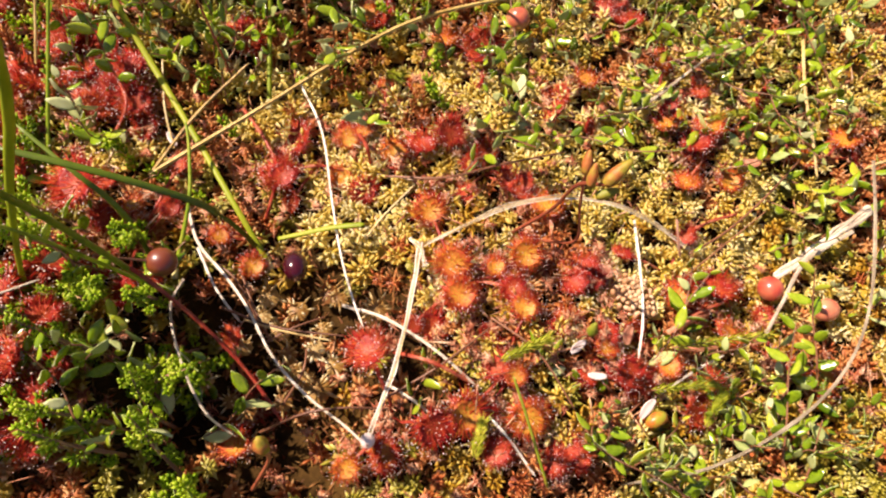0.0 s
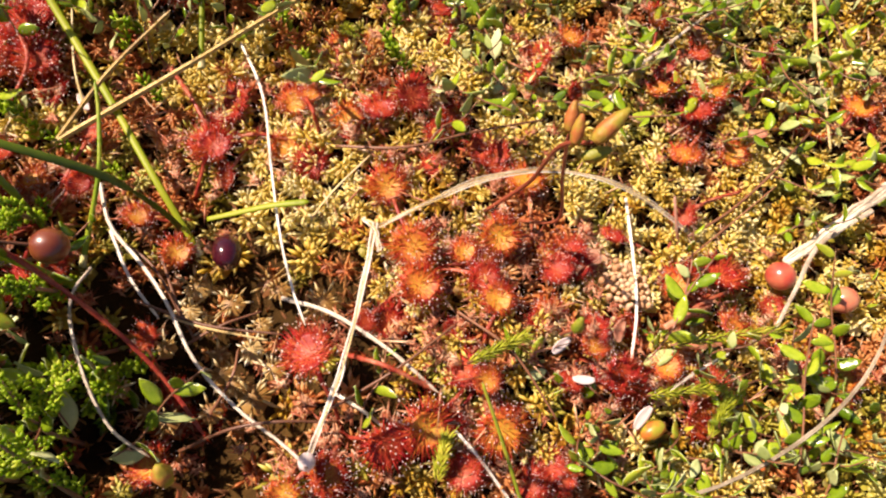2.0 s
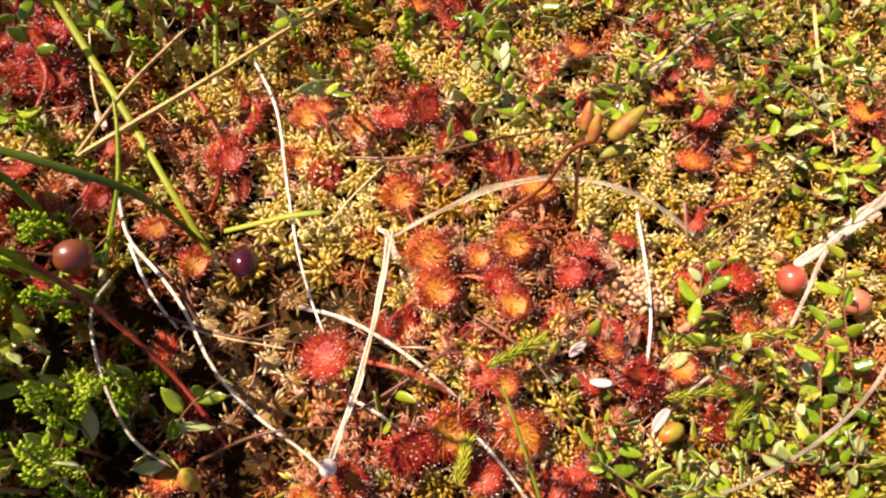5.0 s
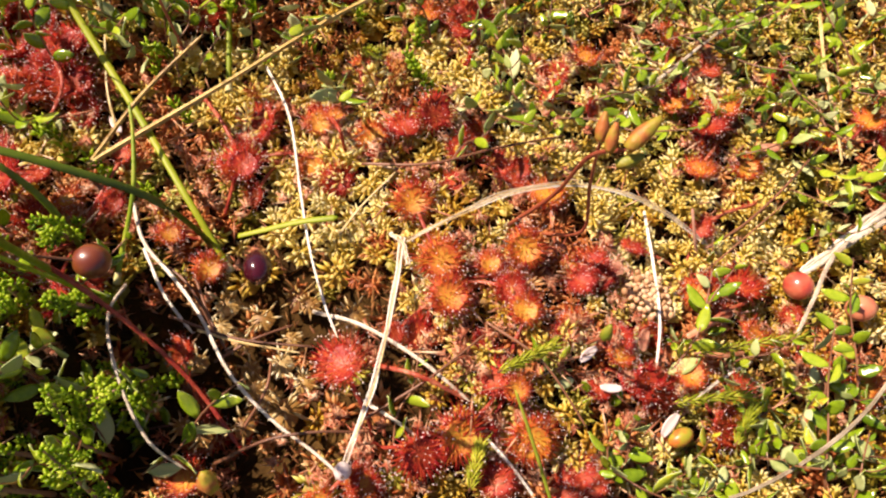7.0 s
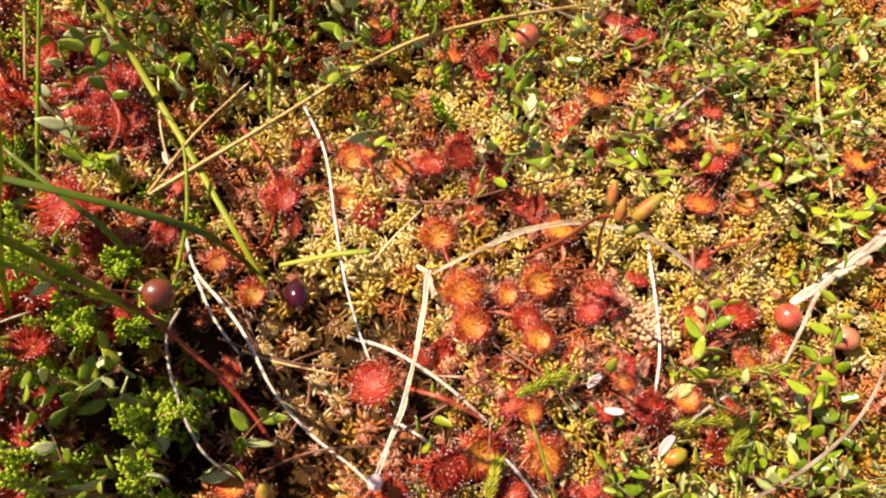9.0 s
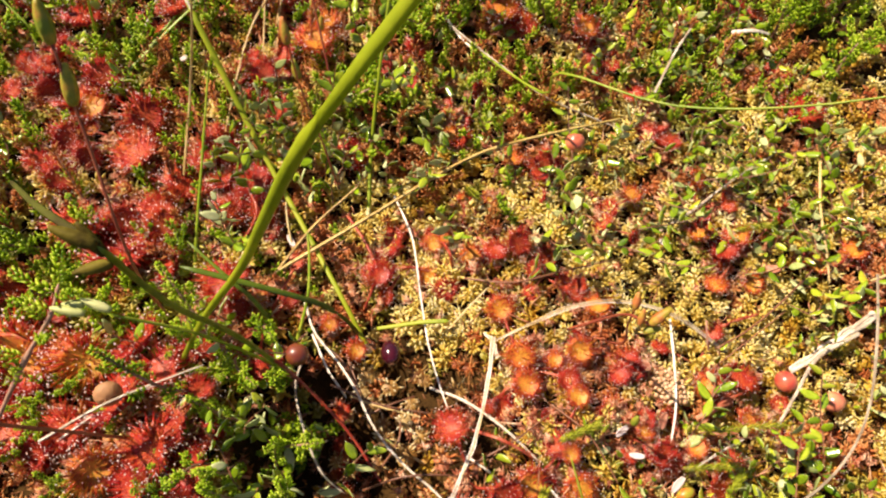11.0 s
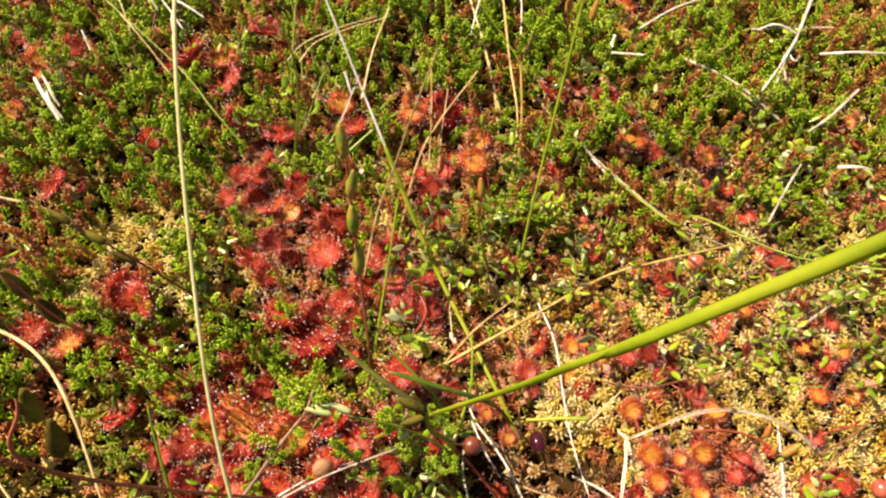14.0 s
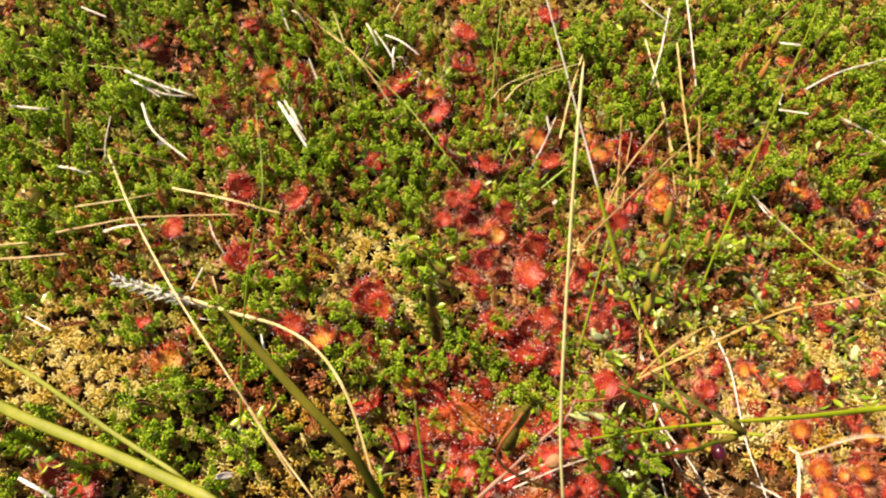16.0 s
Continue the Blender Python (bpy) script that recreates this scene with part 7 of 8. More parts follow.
def dead_twig(points, forks, label):
    """A bleached twig with short crooked side twigs."""
    thing = new("dead_twig")
    for k, line in enumerate([points] + forks):
        v, f = tube_data([Vector(p) for p in line], 0.00075 if k == 0 else 0.0005, 0.0004, 7, 16, 0.8, 0, 0.35, 3, seed=70 + k)
        part("stem" if k == 0 else "fork", mesh_of("twig", v, f, BLEACHED), None, thing)
    tagged(thing, label, "twig", "dead twigs in the heather")


dead_twig([(0.0923, 0.2119, 0.0200), (0.0824, 0.1884, 0.0200), (0.0732, 0.1687, 0.0200), (0.0684, 0.1575, 0.0200)],
          [[(0.0805, 0.1844, 0.0200), (0.0689, 0.1644, 0.0230), (0.0625, 0.1547, 0.0170)],
           [(0.0824, 0.1884, 0.0200), (0.0713, 0.1906, 0.0230), (0.0646, 0.1918, 0.0170)],
           [(0.0765, 0.1764, 0.0200), (0.0768, 0.1689, 0.0230), (0.0836, 0.1787, 0.0170)],
           [(0.0732, 0.1687, 0.0200), (0.0712, 0.1588, 0.0230), (0.0751, 0.1584, 0.0170)]], "bleached forked dead twig lying over heather")


def heather_branch(points, shoots, label, seed):
    """A long bare heather branch with clothed shoots: each as place along it, direction and length in mm."""
    rng = random.Random(seed)
    thing = new("heather_branch")
    v, f = tube_data(points, 0.00062, 0.00042, 8, 20, wobble=0.15, knots=4, seed=seed)
    part("stem", mesh_of("stem", v, f, HEATHER_STEM), None, thing)
    line = bezier_path(points, 40)
    for at, way, length in shoots:
        a, d = line[int(at * 40)], Vector(way).normalized()
        n = max(5, int(length / 0.85))
        B, W, L, D = [], [], [], []
        s = d.orthogonal().normalized()
        for k in range(n):
            c = a + d * (length * 0.001 * (k + 1) / n) + Vector((0, 0, 0.0008 * math.sin(3.14 * k / n)))
            for h in range(3):
                g = 2.094 * h + (k % 2) * 1.047 + rng.gauss(0, 0.2)
                out = s * math.cos(g) + d.cross(s) * math.sin(g)
                B.append(c + out * 0.0002)
                W.append(d * rng.uniform(0.6, 1.1) + out * rng.uniform(0.6, 1.0))
                L.append(rng.uniform(0.0017, 0.0027) * (1 - 0.3 * k / n))
                D.append(rng.uniform(0.0008, 0.0012))
        v, f = fingers(B, W, L, D, 0.5)
        part("foliage", fast_mesh("foliage", v, f, HEATHER, along=np.tile((0.0, 0.5, 0.5, 0.5, 1.0), len(B))), None, thing)
    tagged(thing, label, "heather")


heather_branch([(-0.1500, -0.0620, -0.0020), (-0.1280, -0.0380, 0.0300), (-0.1150, -0.0230, 0.0480), (-0.1080, -0.0150, 0.0560), (-0.1060, -0.0090, 0.0600)],
               [(0.99, (0.1, 0.8, 0.5), 9), (0.92, (-0.9, 0.4, 0.3), 10), (0.85, (0.8, 0.1, 0.6), 6), (0.78, (-1.0, 0.1, 0.3), 8), (0.7, (-0.7, 0.6, 0.4), 7), (0.6, (0.6, -0.3, 0.7), 6), (0.5, (-0.9, 0.0, 0.5), 9), (0.42, (0.4, 0.5, 0.7), 6)],
               "bare pinkish heather branch with leafy green shoots", 5)


# ---- berries ----
def berry_material(name, a, b, c, rough=0.18):
    return material(name, [(0.15, a), (0.5, b), (0.85, c)], rough, 250, "object", bump=0.05, coat=0.5, big=160, mixbig=0.7)


BERRY_RED = berry_material("cranberry_skin", (0.56, 0.20, 0.10), (0.46, 0.075, 0.045), (0.30, 0.022, 0.018), 0.3)
BERRY_PINK = berry_material("pale_cranberry_skin", (0.58, 0.30, 0.14), (0.50, 0.14, 0.08), (0.40, 0.05, 0.04), 0.3)
# Orange skin darkened: the shade on the hanging berry is put into its colour.
BERRY_ORANGE_SHADED = berry_material("orange_cranberry_skin_shaded", (0.24, 0.10, 0.02), (0.19, 0.05, 0.013), (0.13, 0.018, 0.01), 0.4)
BERRY_DARK = berry_material("purple_berry_skin", (0.10, 0.008, 0.014), (0.055, 0.004, 0.010), (0.03, 0.003, 0.008), 0.12)
BERRY_GREEN = berry_material("unripe_berry_skin", (0.42, 0.42, 0.06), (0.36, 0.34, 0.045), (0.46, 0.26, 0.05), 0.3)
CAPSULE = material("capsule", [(0.15, (0.20, 0.27, 0.02)), (0.5, (0.42, 0.34, 0.04)), (0.85, (0.54, 0.18, 0.05))], 0.5, 900, "object", bump=0.6, translucent=0.3, big=320, mixbig=0.9)
CAPSULE_DARK = material("dark_spikelet", [(0.15, (0.07, 0.05, 0.007)), (0.5, (0.15, 0.12, 0.014)), (0.9, (0.26, 0.21, 0.025))], 0.7, 700, "object", bump=0.6, spec=0.2, translucent=0.3, big=260, mixbig=0.8)
BERRY_RIPENING = material("ripening_berry", [(0.2, (0.26, 0.33, 0.03)), (0.58, (0.36, 0.31, 0.03)), (0.85, (0.52, 0.16, 0.03))], 0.35, 300, "object", translucent=0.2, big=330, mixbig=1.0)
FLOWER_STEM = material("flower_stem", [(0.2, (0.22, 0.03, 0.02)), (0.8, (0.36, 0.10, 0.045))], 0.45, 700, "object")
BRACT = material("bract", [(0.2, (0.03, 0.016, 0.004)), (0.5, (0.05, 0.04, 0.006)), (0.9, (0.09, 0.10, 0.010))], 0.7, 500, "object", bump=0.4, translucent=0.3, spec=0.2, big=90, mixbig=0.8)
HUSK = material("pale_husk", [(0.2, (0.42, 0.50, 0.14)), (0.8, (0.62, 0.64, 0.30))], 0.5, 600, "object", translucent=0.3)
PETAL = material("pale_petal", [(0.2, (0.74, 0.56, 0.54)), (0.8, (0.84, 0.76, 0.72))], 0.4, 500, "object", translucent=0.25)
WITHERED_BUD = material("withered_bud", [(0.2, (0.26, 0.09, 0.03)), (0.8, (0.50, 0.26, 0.12))], 0.6, 700, "object", bump=1.0, translucent=0.35, big=200, mixbig=0.7)
WITHERED_LEAF = material("withered_pink_leaf", [(0.2, (0.46, 0.16, 0.10)), (0.5, (0.68, 0.34, 0.22)), (0.9, (0.84, 0.60, 0.44))], 0.5, 900, "object", bump=0.8, translucent=0.35, big=400, mixbig=0.7)
LICHEN = material("grey_lichen", [(0.2, (0.22, 0.23, 0.20)), (0.8, (0.55, 0.56, 0.50))], 0.85, 900, "island", bump=0.8)


def berry(name, at, r, mat, label, category, stretch=1.0, turn=(0, 0, 0), stalk_to=None):
    """A round fruit with a dried calyx ring and, where it shows, its thread-like stalk."""
    thing = new(name)
    thing.matrix_basis = Matrix.Translation(at) @ pose(0, 0, 0, *turn)
    bm = bmesh.new()
    vs = ellipsoid(bm, (0, 0, 0), (r, r, r * stretch), 24, 16)
    for v in vs:
        d = v.co.normalized()
        v.co *= 1 + 0.02 * noise.noise(d * 2.5 + Vector(at) * 60) - 0.06 * max(0, d.z - 0.9) * 8
    part("fruit", bm, mat, thing)
    bm = bmesh.new()
    for k in range(5):
        a = 2 * math.pi * k / 5
        ellipsoid(bm, (r * 0.16 * math.cos(a), r * 0.16 * math.sin(a), r * stretch * 0.97), (r * 0.13, r * 0.06, r * 0.05), 6, 5, pose(0, 0, 0, 0, 0, math.degrees(a)))
    part("calyx", bm, CRAN_STEM, thing)
    if stalk_to:
        inv = thing.matrix_basis.inverted()
        a, b = inv @ Vector(at), inv @ Vector(stalk_to)
        v, f = tube_data([a * 0.9 + b * 0.1, (a + b) / 2 + Vector((0, 0, 0.002)), b], 0.0003, 0.0003, 5, 10)
        part("stalk", mesh_of("stalk", v, f, CRAN_STEM), None, thing)
    tagged(thing, label, category, "bog berries on the moss")


berry("cranberry", (0.0989, -0.0095, -0.0076), 0.0035, BERRY_RED, "ripe red cranberry resting against a white straw", "cranberry", 1.05, (70, 20, 30))
berry("cranberry", (0.1138, -0.0159, -0.0075), 0.0033, BERRY_PINK, "pale pinkish cranberry half hidden by leaves", "cranberry", 1.1, (60, 0, 80))
berry("cranberry", (0.0308, 0.0720, 0.0055), 0.0036, BERRY_RED, "small dusky red cranberry in the moss", "cranberry", 1.0, (50, 10, 200))
berry("cranberry", (-0.0570, -0.0140, 0.0250), 0.0031, BERRY_ORANGE_SHADED, "orange-red cranberry hanging on a thin dark stalk", "cranberry", 1.05, (-90, 0, 80), (-0.0659, -0.0166, 0.0340))
berry("dark_berry", (-0.0318, -0.0063, 0.0025), 0.0031, BERRY_DARK, "shiny purple-black elongated berry in shaded moss", "berry", 1.35, (75, 0, 10))
berry("unripe_berry", (-0.3631, 0.0580, 0.0062), 0.0058, BERRY_GREEN, "round yellow-green unripe berry in heather", "berry", 1.0, (30, 20, 0))
berry("ripening_berry", (0.0548, -0.0464, 0.0042), 0.0018, BERRY_RIPENING, "small oval berry ripening from green to orange", "berry", 1.6, (0, 78, 25))
berry("round_gall", (-0.1050, -0.0255, 0.0235), 0.0036, WITHERED_BUD, "tan withered bud among red sundew leaves", "bud", 0.75, (50, 30, 0))
berry("white_bud", (-0.0137, -0.0502, 0.0110), 0.0016, PETAL, "tiny whitish bud at a straw's end", "bud", 1.15, (40, 0, 0))


# ---- fallen petals and flakes ----
def flake(at, length, width, turn, label, mat=PETAL):
    """A small curled shell-shaped petal with real thickness."""
    verts, faces = [], []
    nx, ny = 8, 6
    for side in (0, 1):
        for i in range(nx):
            u = i / (nx - 1)
            half = width / 2 * math.sin(math.pi * (0.06 + 0.88 * u)) ** 0.6
            for j in range(ny):
                t = j / (ny - 1) * 2 - 1
                verts.append(((u - 0.5) * length, half * t, width * (0.10 * t * t + 0.12 * (u - 0.5) ** 2 * 4) - side * 0.00022))
    n = nx * ny
    for i in range(nx - 1):
        for j in range(ny - 1):
            a = i * ny + j
            faces += [(a, a + ny, a + ny + 1, a + 1), (n + a, n + a + 1, n + a + ny + 1, n + a + ny)]
    rim = [j for j in range(ny)] + [i * ny + ny - 1 for i in range(1, nx)] + [(nx - 1) * ny + j for j in range(ny - 2, -1, -1)] + [i * ny for i in range(nx - 2, 0, -1)]
    faces += [(a, b, n + b, n + a) for a, b in zip(rim, rim[1:] + rim[:1])]
    ob = part("fallen_petal", mesh_of("fallen_petal", verts, faces, mat), None)
    ob.matrix_basis = Matrix.Translation(at) @ pose(0, 0, 0, *turn)
    tagged(ob, label, "petal", "pale petals on the moss")


flake((0.0353, -0.0302, 0.0115), 0.0050, 0.0021, (25, 10, 35), "pale pink curled petal lying on leaves")
flake((0.0404, -0.0365, 0.0078), 0.0046, 0.0020, (-20, 0, -5), "white curled petal on brown moss")
flake((0.0526, -0.0438, 0.0049), 0.0056, 0.0024, (15, -20, 50), "white curled petal beside an oval berry")
flake((0.0618, 0.0372, -0.0020), 0.0040, 0.0022, (10, 0, -20), "small white petal among leaves")
flake((-0.0661, 0.0311, 0.0008), 0.0050, 0.0020, (20, 0, 120), "brownish pink withered petal")
flake((-0.1125, 0.1037, 0.0013), 0.0035, 0.0018, (10, 10, 60), "small white petal in heather")
flake((0.0459, -0.0077, 0.0025), 0.0080, 0.0040, (30, -15, -20), "crumpled salmon-pink withered leaf on the moss", WITHERED_LEAF)
flake((0.1025, 0.0314, -0.0087), 0.0085, 0.0042, (-25, 10, 10), "crumpled peach-pink withered leaf among leaves", WITHERED_LEAF)
flake((0.0512, -0.0253, 0.0030), 0.0060, 0.0030, (20, 15, 60), "crumpled salmon-pink withered leaf on the moss", WITHERED_LEAF)
flake((-0.2330, -0.0506, 0.0140), 0.0070, 0.0030, (35, 20, 20), "crumpled bleached leaf in heather", BLEACHED)
flake((-0.3075, 0.0945, 0.0150), 0.0050, 0.0022, (40, 10, 60), "pale withered leaf in heather", BLEACHED)
flake((-0.3115, 0.0434, 0.0050), 0.0070, 0.0035, (20, 0, 30), "dull mauve withered leaf in heather", REMAINS)


# ---- sundew flower stalks ----
def capsule_mesh(length, width, seed):
    """A ribbed seed capsule, blunt at its foot and pointed at its tip."""
    rng = random.Random(seed)
    verts, faces = [], []
    n, sides = 10, 10
    for i in range(n + 1):
        u = i / n
        r = width / 2 * (math.sin(math.pi * min(1, 0.12 + 0.80 * u)) ** 0.7) * (1 - 0.35 * u)
        for k in range(sides):
            a = 2 * math.pi * k / sides
            rr = r * (1 + 0.12 * math.cos(5 * a))
            verts.append((rr * math.cos(a), rr * math.sin(a), u * length))
    for i in range(n):
        for k in range(sides):
            k2 = (k + 1) % sides
            faces.append((i * sides + k, i * sides + k2, (i + 1) * sides + k2, (i + 1) * sides + k))
    faces += [tuple(range(sides))[::-1], tuple(range(n * sides, n * sides + sides))]
    return mesh_of("capsule", verts, faces)


def flower_stalk(points, capsules, label, r=0.0005, mat=CAPSULE, stem_mat=FLOWER_STEM):
    """A wiry stalk with seed capsules: each capsule as place, pointing direction, length and width in mm."""
    thing = new("sundew_flower_stalk")
    v, f = tube_data(points, r, r * 0.7, 6, 24)
    part("stem", mesh_of("stem", v, f, stem_mat), None, thing)
    for k, (at, to, ln, wd) in enumerate(capsules):
        me = capsule_mesh(ln * 0.001, wd * 0.001, k)
        ob = part("capsule", me, mat, thing)
        ob.matrix_basis = Matrix.Translation(at) @ Vector(to).to_track_quat("Z", "Y").to_matrix().to_4x4()
    tagged(thing, label, "flower stalk", "sundew flower stalks")


flower_stalk([(0.0238, 0.0024, 0.0045), (0.0286, -0.0011, 0.0250), (0.0261, -0.0092, 0.0520), (0.0262, -0.0165, 0.066)],
             [((0.0262, -0.0165, 0.066), (0.7, 0.5, 0.6), 6.0, 2.8), ((0.0240, -0.0163, 0.065), (0.1, 0.7, 0.9), 4.2, 2.0), ((0.0255, -0.0172, 0.063), (0.8, 0.1, 0.4), 4.0, 2.2)],
             "red wiry flower stalk with brown-green seed capsules")
flower_stalk([(0.0317, 0.0003, 0.0037), (0.0358, -0.0059, 0.0180), (0.0304, -0.0076, 0.0400), (0.0260, -0.0100, 0.0580)], [((0.0260, -0.0100, 0.0580), (0.1, 0.8, 0.8), 4.5, 2.2)],
             "thin red flower stalk ending in one capsule", 0.0004)
flower_stalk([(-0.0393, -0.0586, -0.0006), (-0.0335, -0.0545, 0.018), (-0.0330, -0.0538, 0.029)], [((-0.0330, -0.0538, 0.028), (-0.2, 0.5, 1.0), 4.6, 3.6)],
             "short stalk with one plump yellow-green capsule", 0.0005)
flower_stalk([(0.0266, -0.0605, 0.0046), (0.0210, -0.0482, 0.0162), (0.0168, -0.0395, 0.0242)], [], "short yellow-green budding stalk over a sundew", 0.0004, CAPSULE, BLADE)
flower_stalk([(-0.1013, 0.0042, 0.0012), (-0.0900, -0.0045, 0.062), (-0.0920, 0.0100, 0.092), (-0.0945, 0.0220, 0.112), (-0.0960, 0.0300, 0.127)],
             [((-0.0928, 0.0130, 0.097), (0.0, 0.7, 1.0), 8.0, 3.4), ((-0.0940, 0.0190, 0.107), (-0.1, 0.6, 1.0), 8.0, 3.4), ((-0.0948, 0.0240, 0.116), (0.1, 0.6, 1.0), 7.5, 3.2), ((-0.0960, 0.0295, 0.125), (-0.2, 0.6, 1.0), 8.0, 3.2)],
             "tall dark red flower stalk with green capsules along it", 0.0004)
flower_stalk([(-0.0520, 0.0520, -0.0001), (-0.0565, 0.0581, 0.0200), (-0.0610, 0.0607, 0.0450), (-0.0613, 0.0572, 0.0690)],
             [((-0.0613, 0.0619, 0.0460), (-0.2, 0.5, 1.0), 6.0, 2.8), ((-0.0613, 0.0572, 0.0660), (-0.2, 0.7, 1.0), 7.0, 3.0)],
             "dark red flower stalk with brown capsules", 0.0004)
flower_stalk([(-0.1532, 0.0309, 0.0015), (-0.1518, 0.0226, 0.0400), (-0.1543, 0.0151, 0.0850), (-0.1649, 0.0157, 0.105)],
             [((-0.1548, 0.0151, 0.0860), (-0.8, 0.1, 0.4), 7.0, 2.6), ((-0.158, 0.0140, 0.099), (-0.8, 0.2, 0.4), 7.0, 2.6), ((-0.1649, 0.0157, 0.105), (-0.8, 0.3, 0.4), 6.0, 2.2)],
             "thin leaning flower stalk with dark brown-green capsules", 0.0004, CAPSULE_DARK)
flower_stalk([(-0.1605, 0.0026, 0.0001), (-0.1641, 0.0011, 0.0450), (-0.156, -0.0105, 0.1050), (-0.1594, -0.0086, 0.1330)],
             [((-0.1565, -0.0105, 0.108), (-0.3, 0.2, 0.9), 9.0, 3.8), ((-0.1580, -0.0095, 0.120), (-0.3, 0.2, 0.9), 9.0, 3.6), ((-0.1594, -0.0086, 0.131), (-0.2, 0.2, 0.9), 8.0, 3.2)],
             "leaning flower stalk with dark brown capsules", 0.0004, CAPSULE_DARK)
flower_stalk([(-0.1010, -0.0348, 0.0105), (-0.1360, -0.0450, 0.125), (-0.1351, -0.0370, 0.150)],
             [((-0.1357, -0.0420, 0.130), (0.1, 0.4, 0.9), 10.0, 4.0), ((-0.1352, -0.0385, 0.142), (0.1, 0.3, 0.9), 9.0, 3.6)],
             "tall flower stalk with olive seed capsules", 0.0005, CAPSULE_DARK)
flower_stalk([(-0.0547, 0.0752, 0.0039), (-0.0563, 0.0851, 0.0200), (-0.0625, 0.1028, 0.0450)], [((-0.0587, 0.0948, 0.0300), (0, 0.5, 1.0), 5.0, 2.0), ((-0.0623, 0.1022, 0.0440), (0, 0.6, 1.0), 5.0, 2.0)],
             "thin bronze flower stalk with slim capsules", 0.0004)
flower_stalk([(-0.0216, 0.1831, -0.0000), (-0.0255, 0.1855, 0.0200), (-0.0283, 0.1912, 0.0350)], [((-0.0257, 0.1871, 0.0220), (0, 0.5, 1.0), 10.0, 4.0)], "reddish flower stalk in heather", 0.0004)
flower_stalk([(-0.0105, 0.1832, 0.0005), (-0.0131, 0.1901, 0.0200), (-0.0122, 0.2038, 0.0350)], [((-0.0137, 0.1878, 0.0180), (0.1, 0.5, 1.0), 10.0, 4.0), ((-0.0125, 0.1997, 0.0310), (0.1, 0.5, 1.0), 9.0, 3.6)], "reddish flower stalk in heather", 0.0004)
flower_stalk([(-0.3516, 0.0711, -0.0017), (-0.3407, 0.0787, 0.0300), (-0.3356, 0.0869, 0.0500)], [((-0.3405, 0.0805, 0.0320), (0, 0.5, 1.0), 9.0, 3.8), ((-0.3370, 0.0858, 0.0450), (0, 0.5, 1.0), 9.0, 3.6)], "rust-brown flower stalk in heather", 0.0005)


flower_stalk([(0.0372, -0.0262, 0.0035), (0.0362, -0.0282, 0.0140), (0.0352, -0.0302, 0.0230)], [((0.0352, -0.0302, 0.0220), (0.1, 0.4, 1.0), 4.0, 2.6)],
             "short stalk with one small yellow-green bud", 0.0004)


# ---- sedge spike ----
def sedge_spike():
    """A wiry sedge with a few brown spikelets, a long bract above them and pale husks on a side stem."""
    thing = new("sedge_flower_spike")
    base, node = Vector((-0.0619, -0.0123, -0.0040)), Vector((-0.0720, -0.0257, 0.1189))
    v, f = tube_data([base, (-0.0650, -0.0201, 0.0599), (-0.0704, -0.0237, 0.0899), node], 0.0007, 0.00055, 8, 24)
    part("stem", mesh_of("stem", v, f, BLADE), None, thing)
    v, f = tube_data([node, (-0.0852, -0.0165, 0.1120), (-0.0943, -0.0088, 0.106)], 0.0008, 0.00035, 8, 20, 0.5, 0.25)
    part("bract", mesh_of("bract", v, f, BRACT), None, thing, "brownish olive leaf-like bract")
    for k, (d, ln, wd) in enumerate((((-0.8, 0.2, 0.35), 6.5, 2.4), ((-0.5, 0.5, 0.7), 6.0, 2.2), ((-0.7, -0.3, 0.1), 5.5, 2.2))):
        ob = part("spikelet", capsule_mesh(ln * 0.001, wd * 0.001, k), CAPSULE_DARK, thing, "dark brown scaly spikelet")
        ob.matrix_basis = Matrix.Translation(node - Vector((0, 0, 0.003 * k))) @ Vector(d).to_track_quat("Z", "Y").to_matrix().to_4x4()
    for k, (d, ln) in enumerate((((-0.95, 0.10, 0.10), 7.5), ((-0.9, 0.25, 0.2), 7.0), ((-0.95, -0.05, 0.05), 5.0))):
        me = capsule_mesh(ln * 0.001, 2.5 * 0.001, k)
        ob = part("husk", me, HUSK, thing, "pale green papery husk")
        at = Vector((-0.0945 - 0.0055 * (k == 0) - 0.006 * (k == 2), -0.0150 + 0.001 * k, 0.0575))
        ob.matrix_basis = Matrix.Translation(at) @ Vector(d).to_track_quat("Z", "Y").to_matrix().to_4x4()
    husks = Vector((-0.0950, -0.0150, 0.0576))
    v, f = tube_data([base + Vector((0, 0, 0.004)), base.lerp(husks, 0.5) + Vector((0, 0, 0.012)), husks], 0.0005, 0.0004, 6, 14)
    part("side_stem", mesh_of("side_stem", v, f, BLADE), None, thing)
    tagged(thing, "wiry green sedge with brown spikelets and pale husks", "sedge")


sedge_spike()


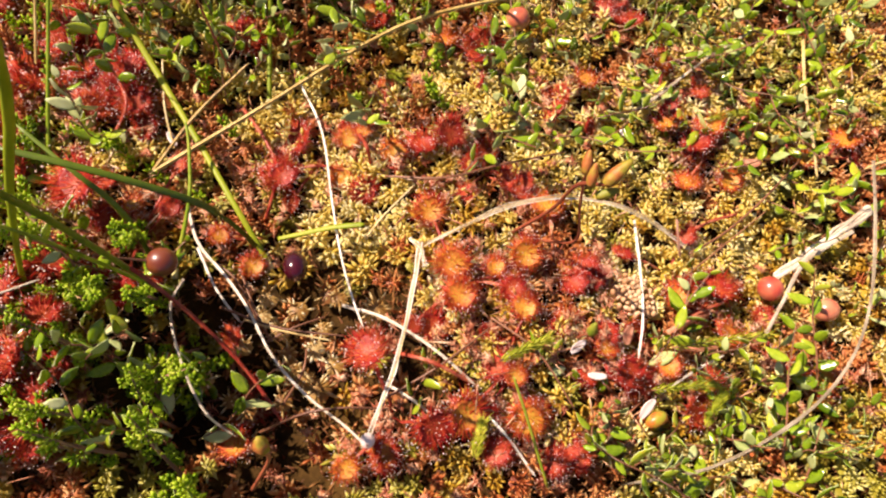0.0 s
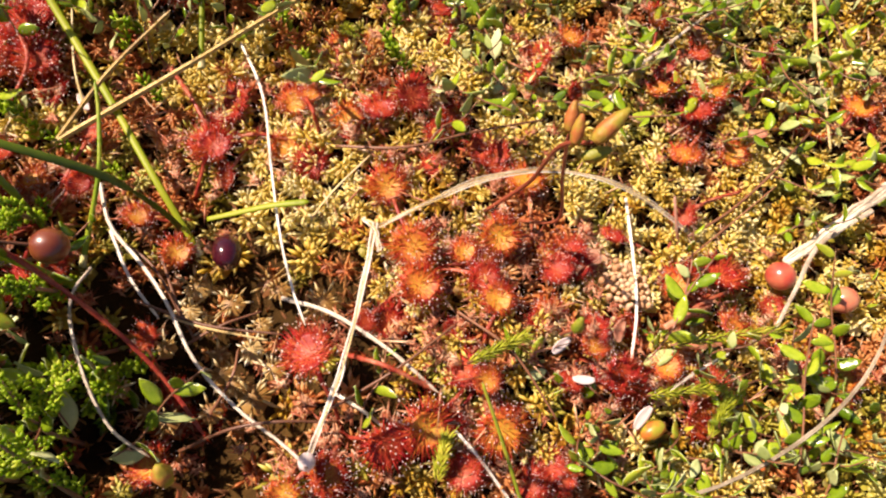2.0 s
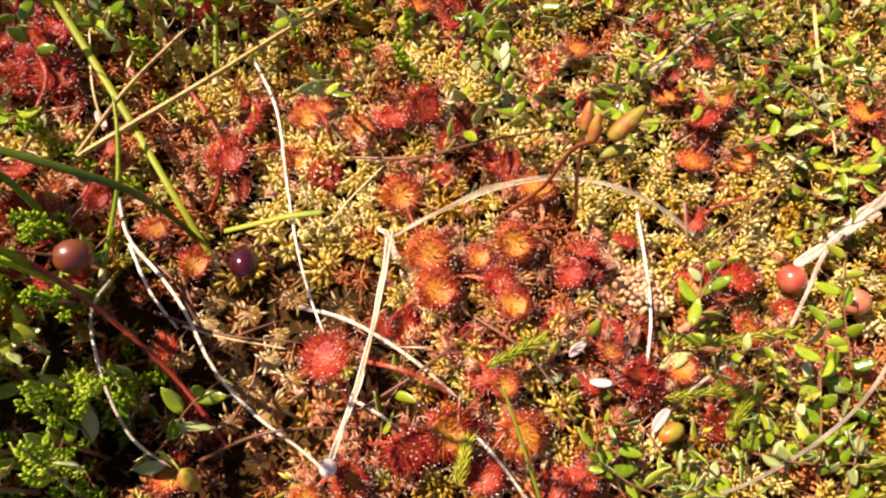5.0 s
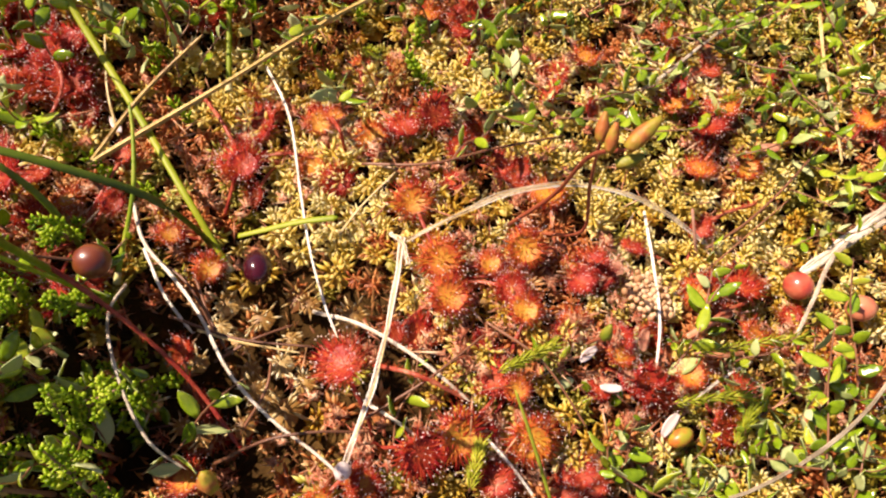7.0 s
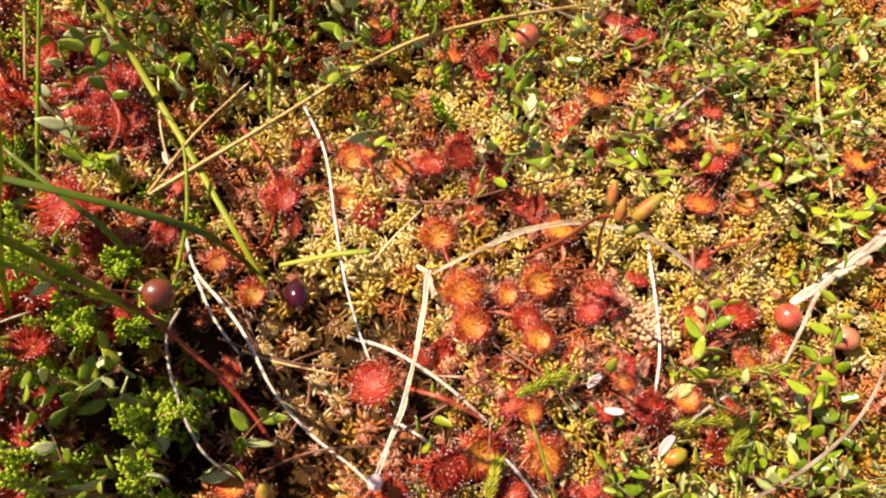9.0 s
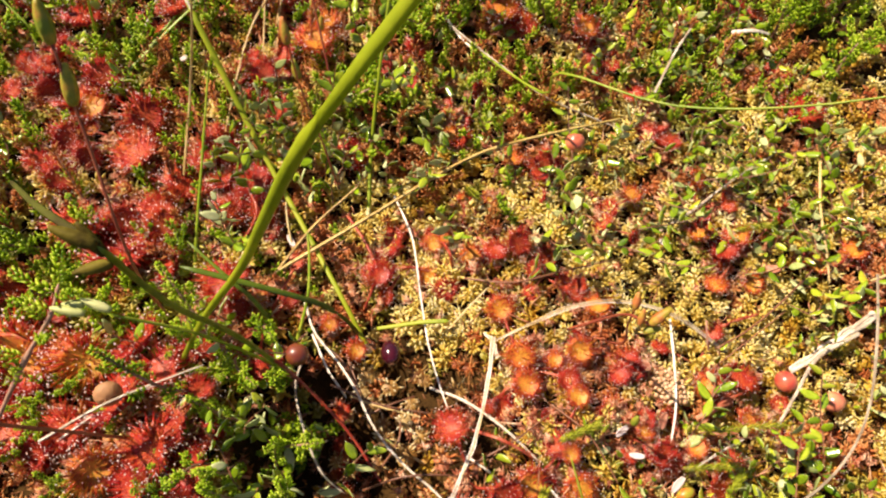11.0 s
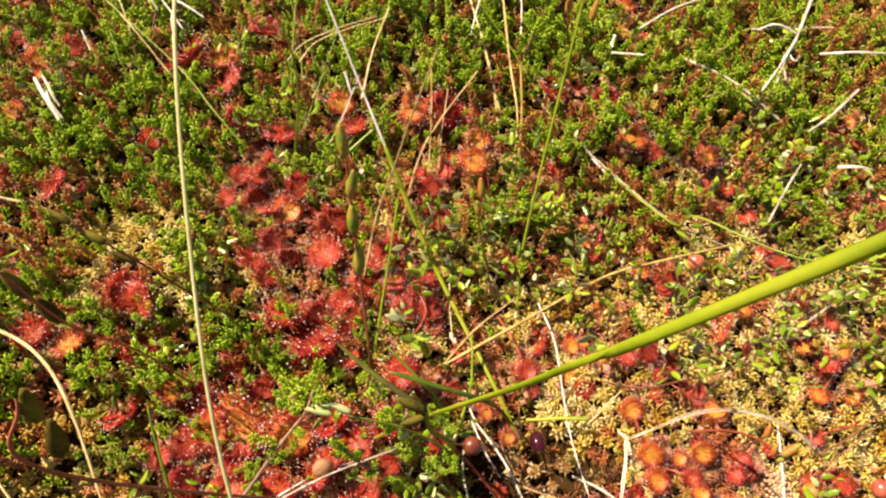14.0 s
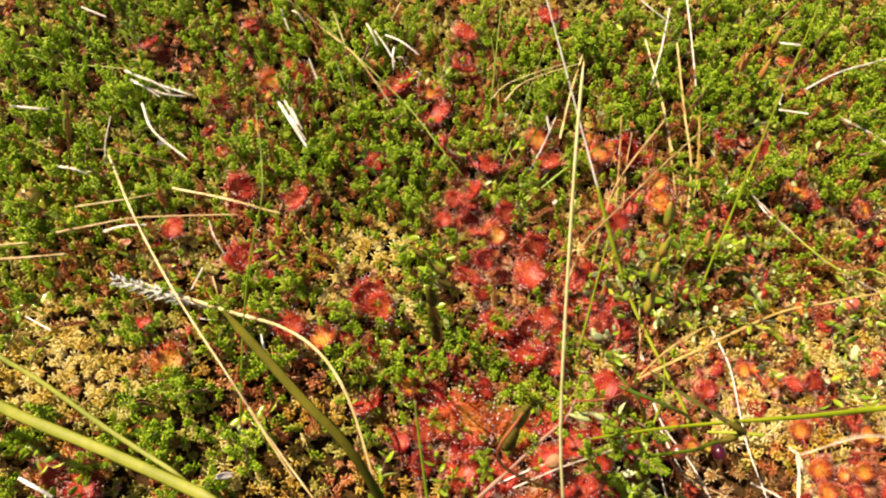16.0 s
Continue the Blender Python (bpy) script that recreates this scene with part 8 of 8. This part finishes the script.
# ---- lichen-crusted dead flower head ----
def lichen_head():
    thing = new("dead_flower_head")
    a, b = Vector((-0.3059, 0.0228, 0.0102)), Vector((-0.2668, 0.0174, 0.0132))
    rng = random.Random(8)
    B, W, L, D = [], [], [], []
    axis = b - a
    s = axis.orthogonal().normalized()
    t = axis.normalized().cross(s)
    for k in range(90):
        u = (k + 0.5) / 90
        ang = k * 2.4
        out = s * math.cos(ang) + t * math.sin(ang)
        B.append(a + axis * u + out * 0.0010 * math.sin(math.pi * (0.15 + 0.8 * u)))
        W.append(-axis.normalized() * rng.uniform(0.5, 1.2) + out * 0.7)
        L.append(rng.uniform(0.003, 0.0055))
        D.append(rng.uniform(0.0008, 0.0016))
    v, f = spindles(B, W, L, D, flat=0.5, belly=0.4)
    part("tuft", fast_mesh("tuft", v, f, LICHEN), None, thing)
    v, f = tube_data([a.lerp(b, 0.1), b, b.lerp(a, -0.25)], 0.0007, 0.0006, 6, 8)
    part("stem", mesh_of("stem", v, f, BLEACHED), None, thing)
    tagged(thing, "shaggy grey-white dead flower head on a cream straw", "dead flower")


lichen_head()


# ---- small clubmoss-like tufts of needle leaves ----
def needle_tuft(at, way, length, label):
    rng = random.Random(int(abs(at[0]) * 1e5))
    thing = new("needle_shoot")
    d = Vector(way).normalized()
    a = Vector(at)
    v, f = tube_data([a, a + d * length * 0.5 + Vector((0, 0, 0.001)), a + d * length], 0.0003, 0.0002, 5, 8)
    part("stem", mesh_of("stem", v, f, CRAN_STEM), None, thing)
    s = d.orthogonal().normalized()
    t = d.cross(s)
    B, W, L, D = [], [], [], []
    for k in range(80):
        u = k / 80
        ang = k * 2.4
        out = s * math.cos(ang) + t * math.sin(ang)
        B.append(a + d * length * u + Vector((0, 0, 0.001 * math.sin(math.pi * u))))
        W.append(d * 1.1 + out * 0.6)
        L.append(rng.uniform(0.0028, 0.0044))
        D.append(0.00042)
    v, f = spindles(B, W, L, D, flat=0.6, belly=0.3)
    part("foliage", fast_mesh("foliage", v, f, NEEDLE), None, thing)
    tagged(thing, label, "moss shoot", "haircap moss shoots")


NEEDLE = material("needle_leaf", [(0.15, (0.24, 0.30, 0.014)), (0.5, (0.48, 0.52, 0.030)), (0.9, (0.68, 0.64, 0.08))], 0.45, 700, translucent=0.35)
needle_tuft((0.0621, -0.0287, 0.0032), (1.0, 0.10, 0.05), 0.026, "yellow-green haircap moss shoot lying on the moss")
needle_tuft((0.0548, -0.0393, 0.0034), (1.0, 0.05, 0.1), 0.016, "yellow-green haircap moss shoot beside sundews")
needle_tuft((0.0162, -0.0336, 0.0128), (0.8, 0.3, 0.2), 0.012, "yellow-green haircap moss shoot beside sundews")
needle_tuft((0.0892, 0.0445, -0.0052), (0.9, 0.1, 0.15), 0.014, "yellow-green haircap moss shoot among leaves")
needle_tuft((0.0686, -0.0481, -0.0007), (0.5, 0.8, 0.3), 0.009, "short haircap moss shoot among leaves")
needle_tuft((-0.0087, 0.0534, 0.0021), (0.3, -0.6, 0.6), 0.010, "short haircap moss shoot among leaves")
needle_tuft((0.0097, -0.0547, 0.0077), (0.2, 0.8, 0.6), 0.009, "short haircap moss shoot among leaves")
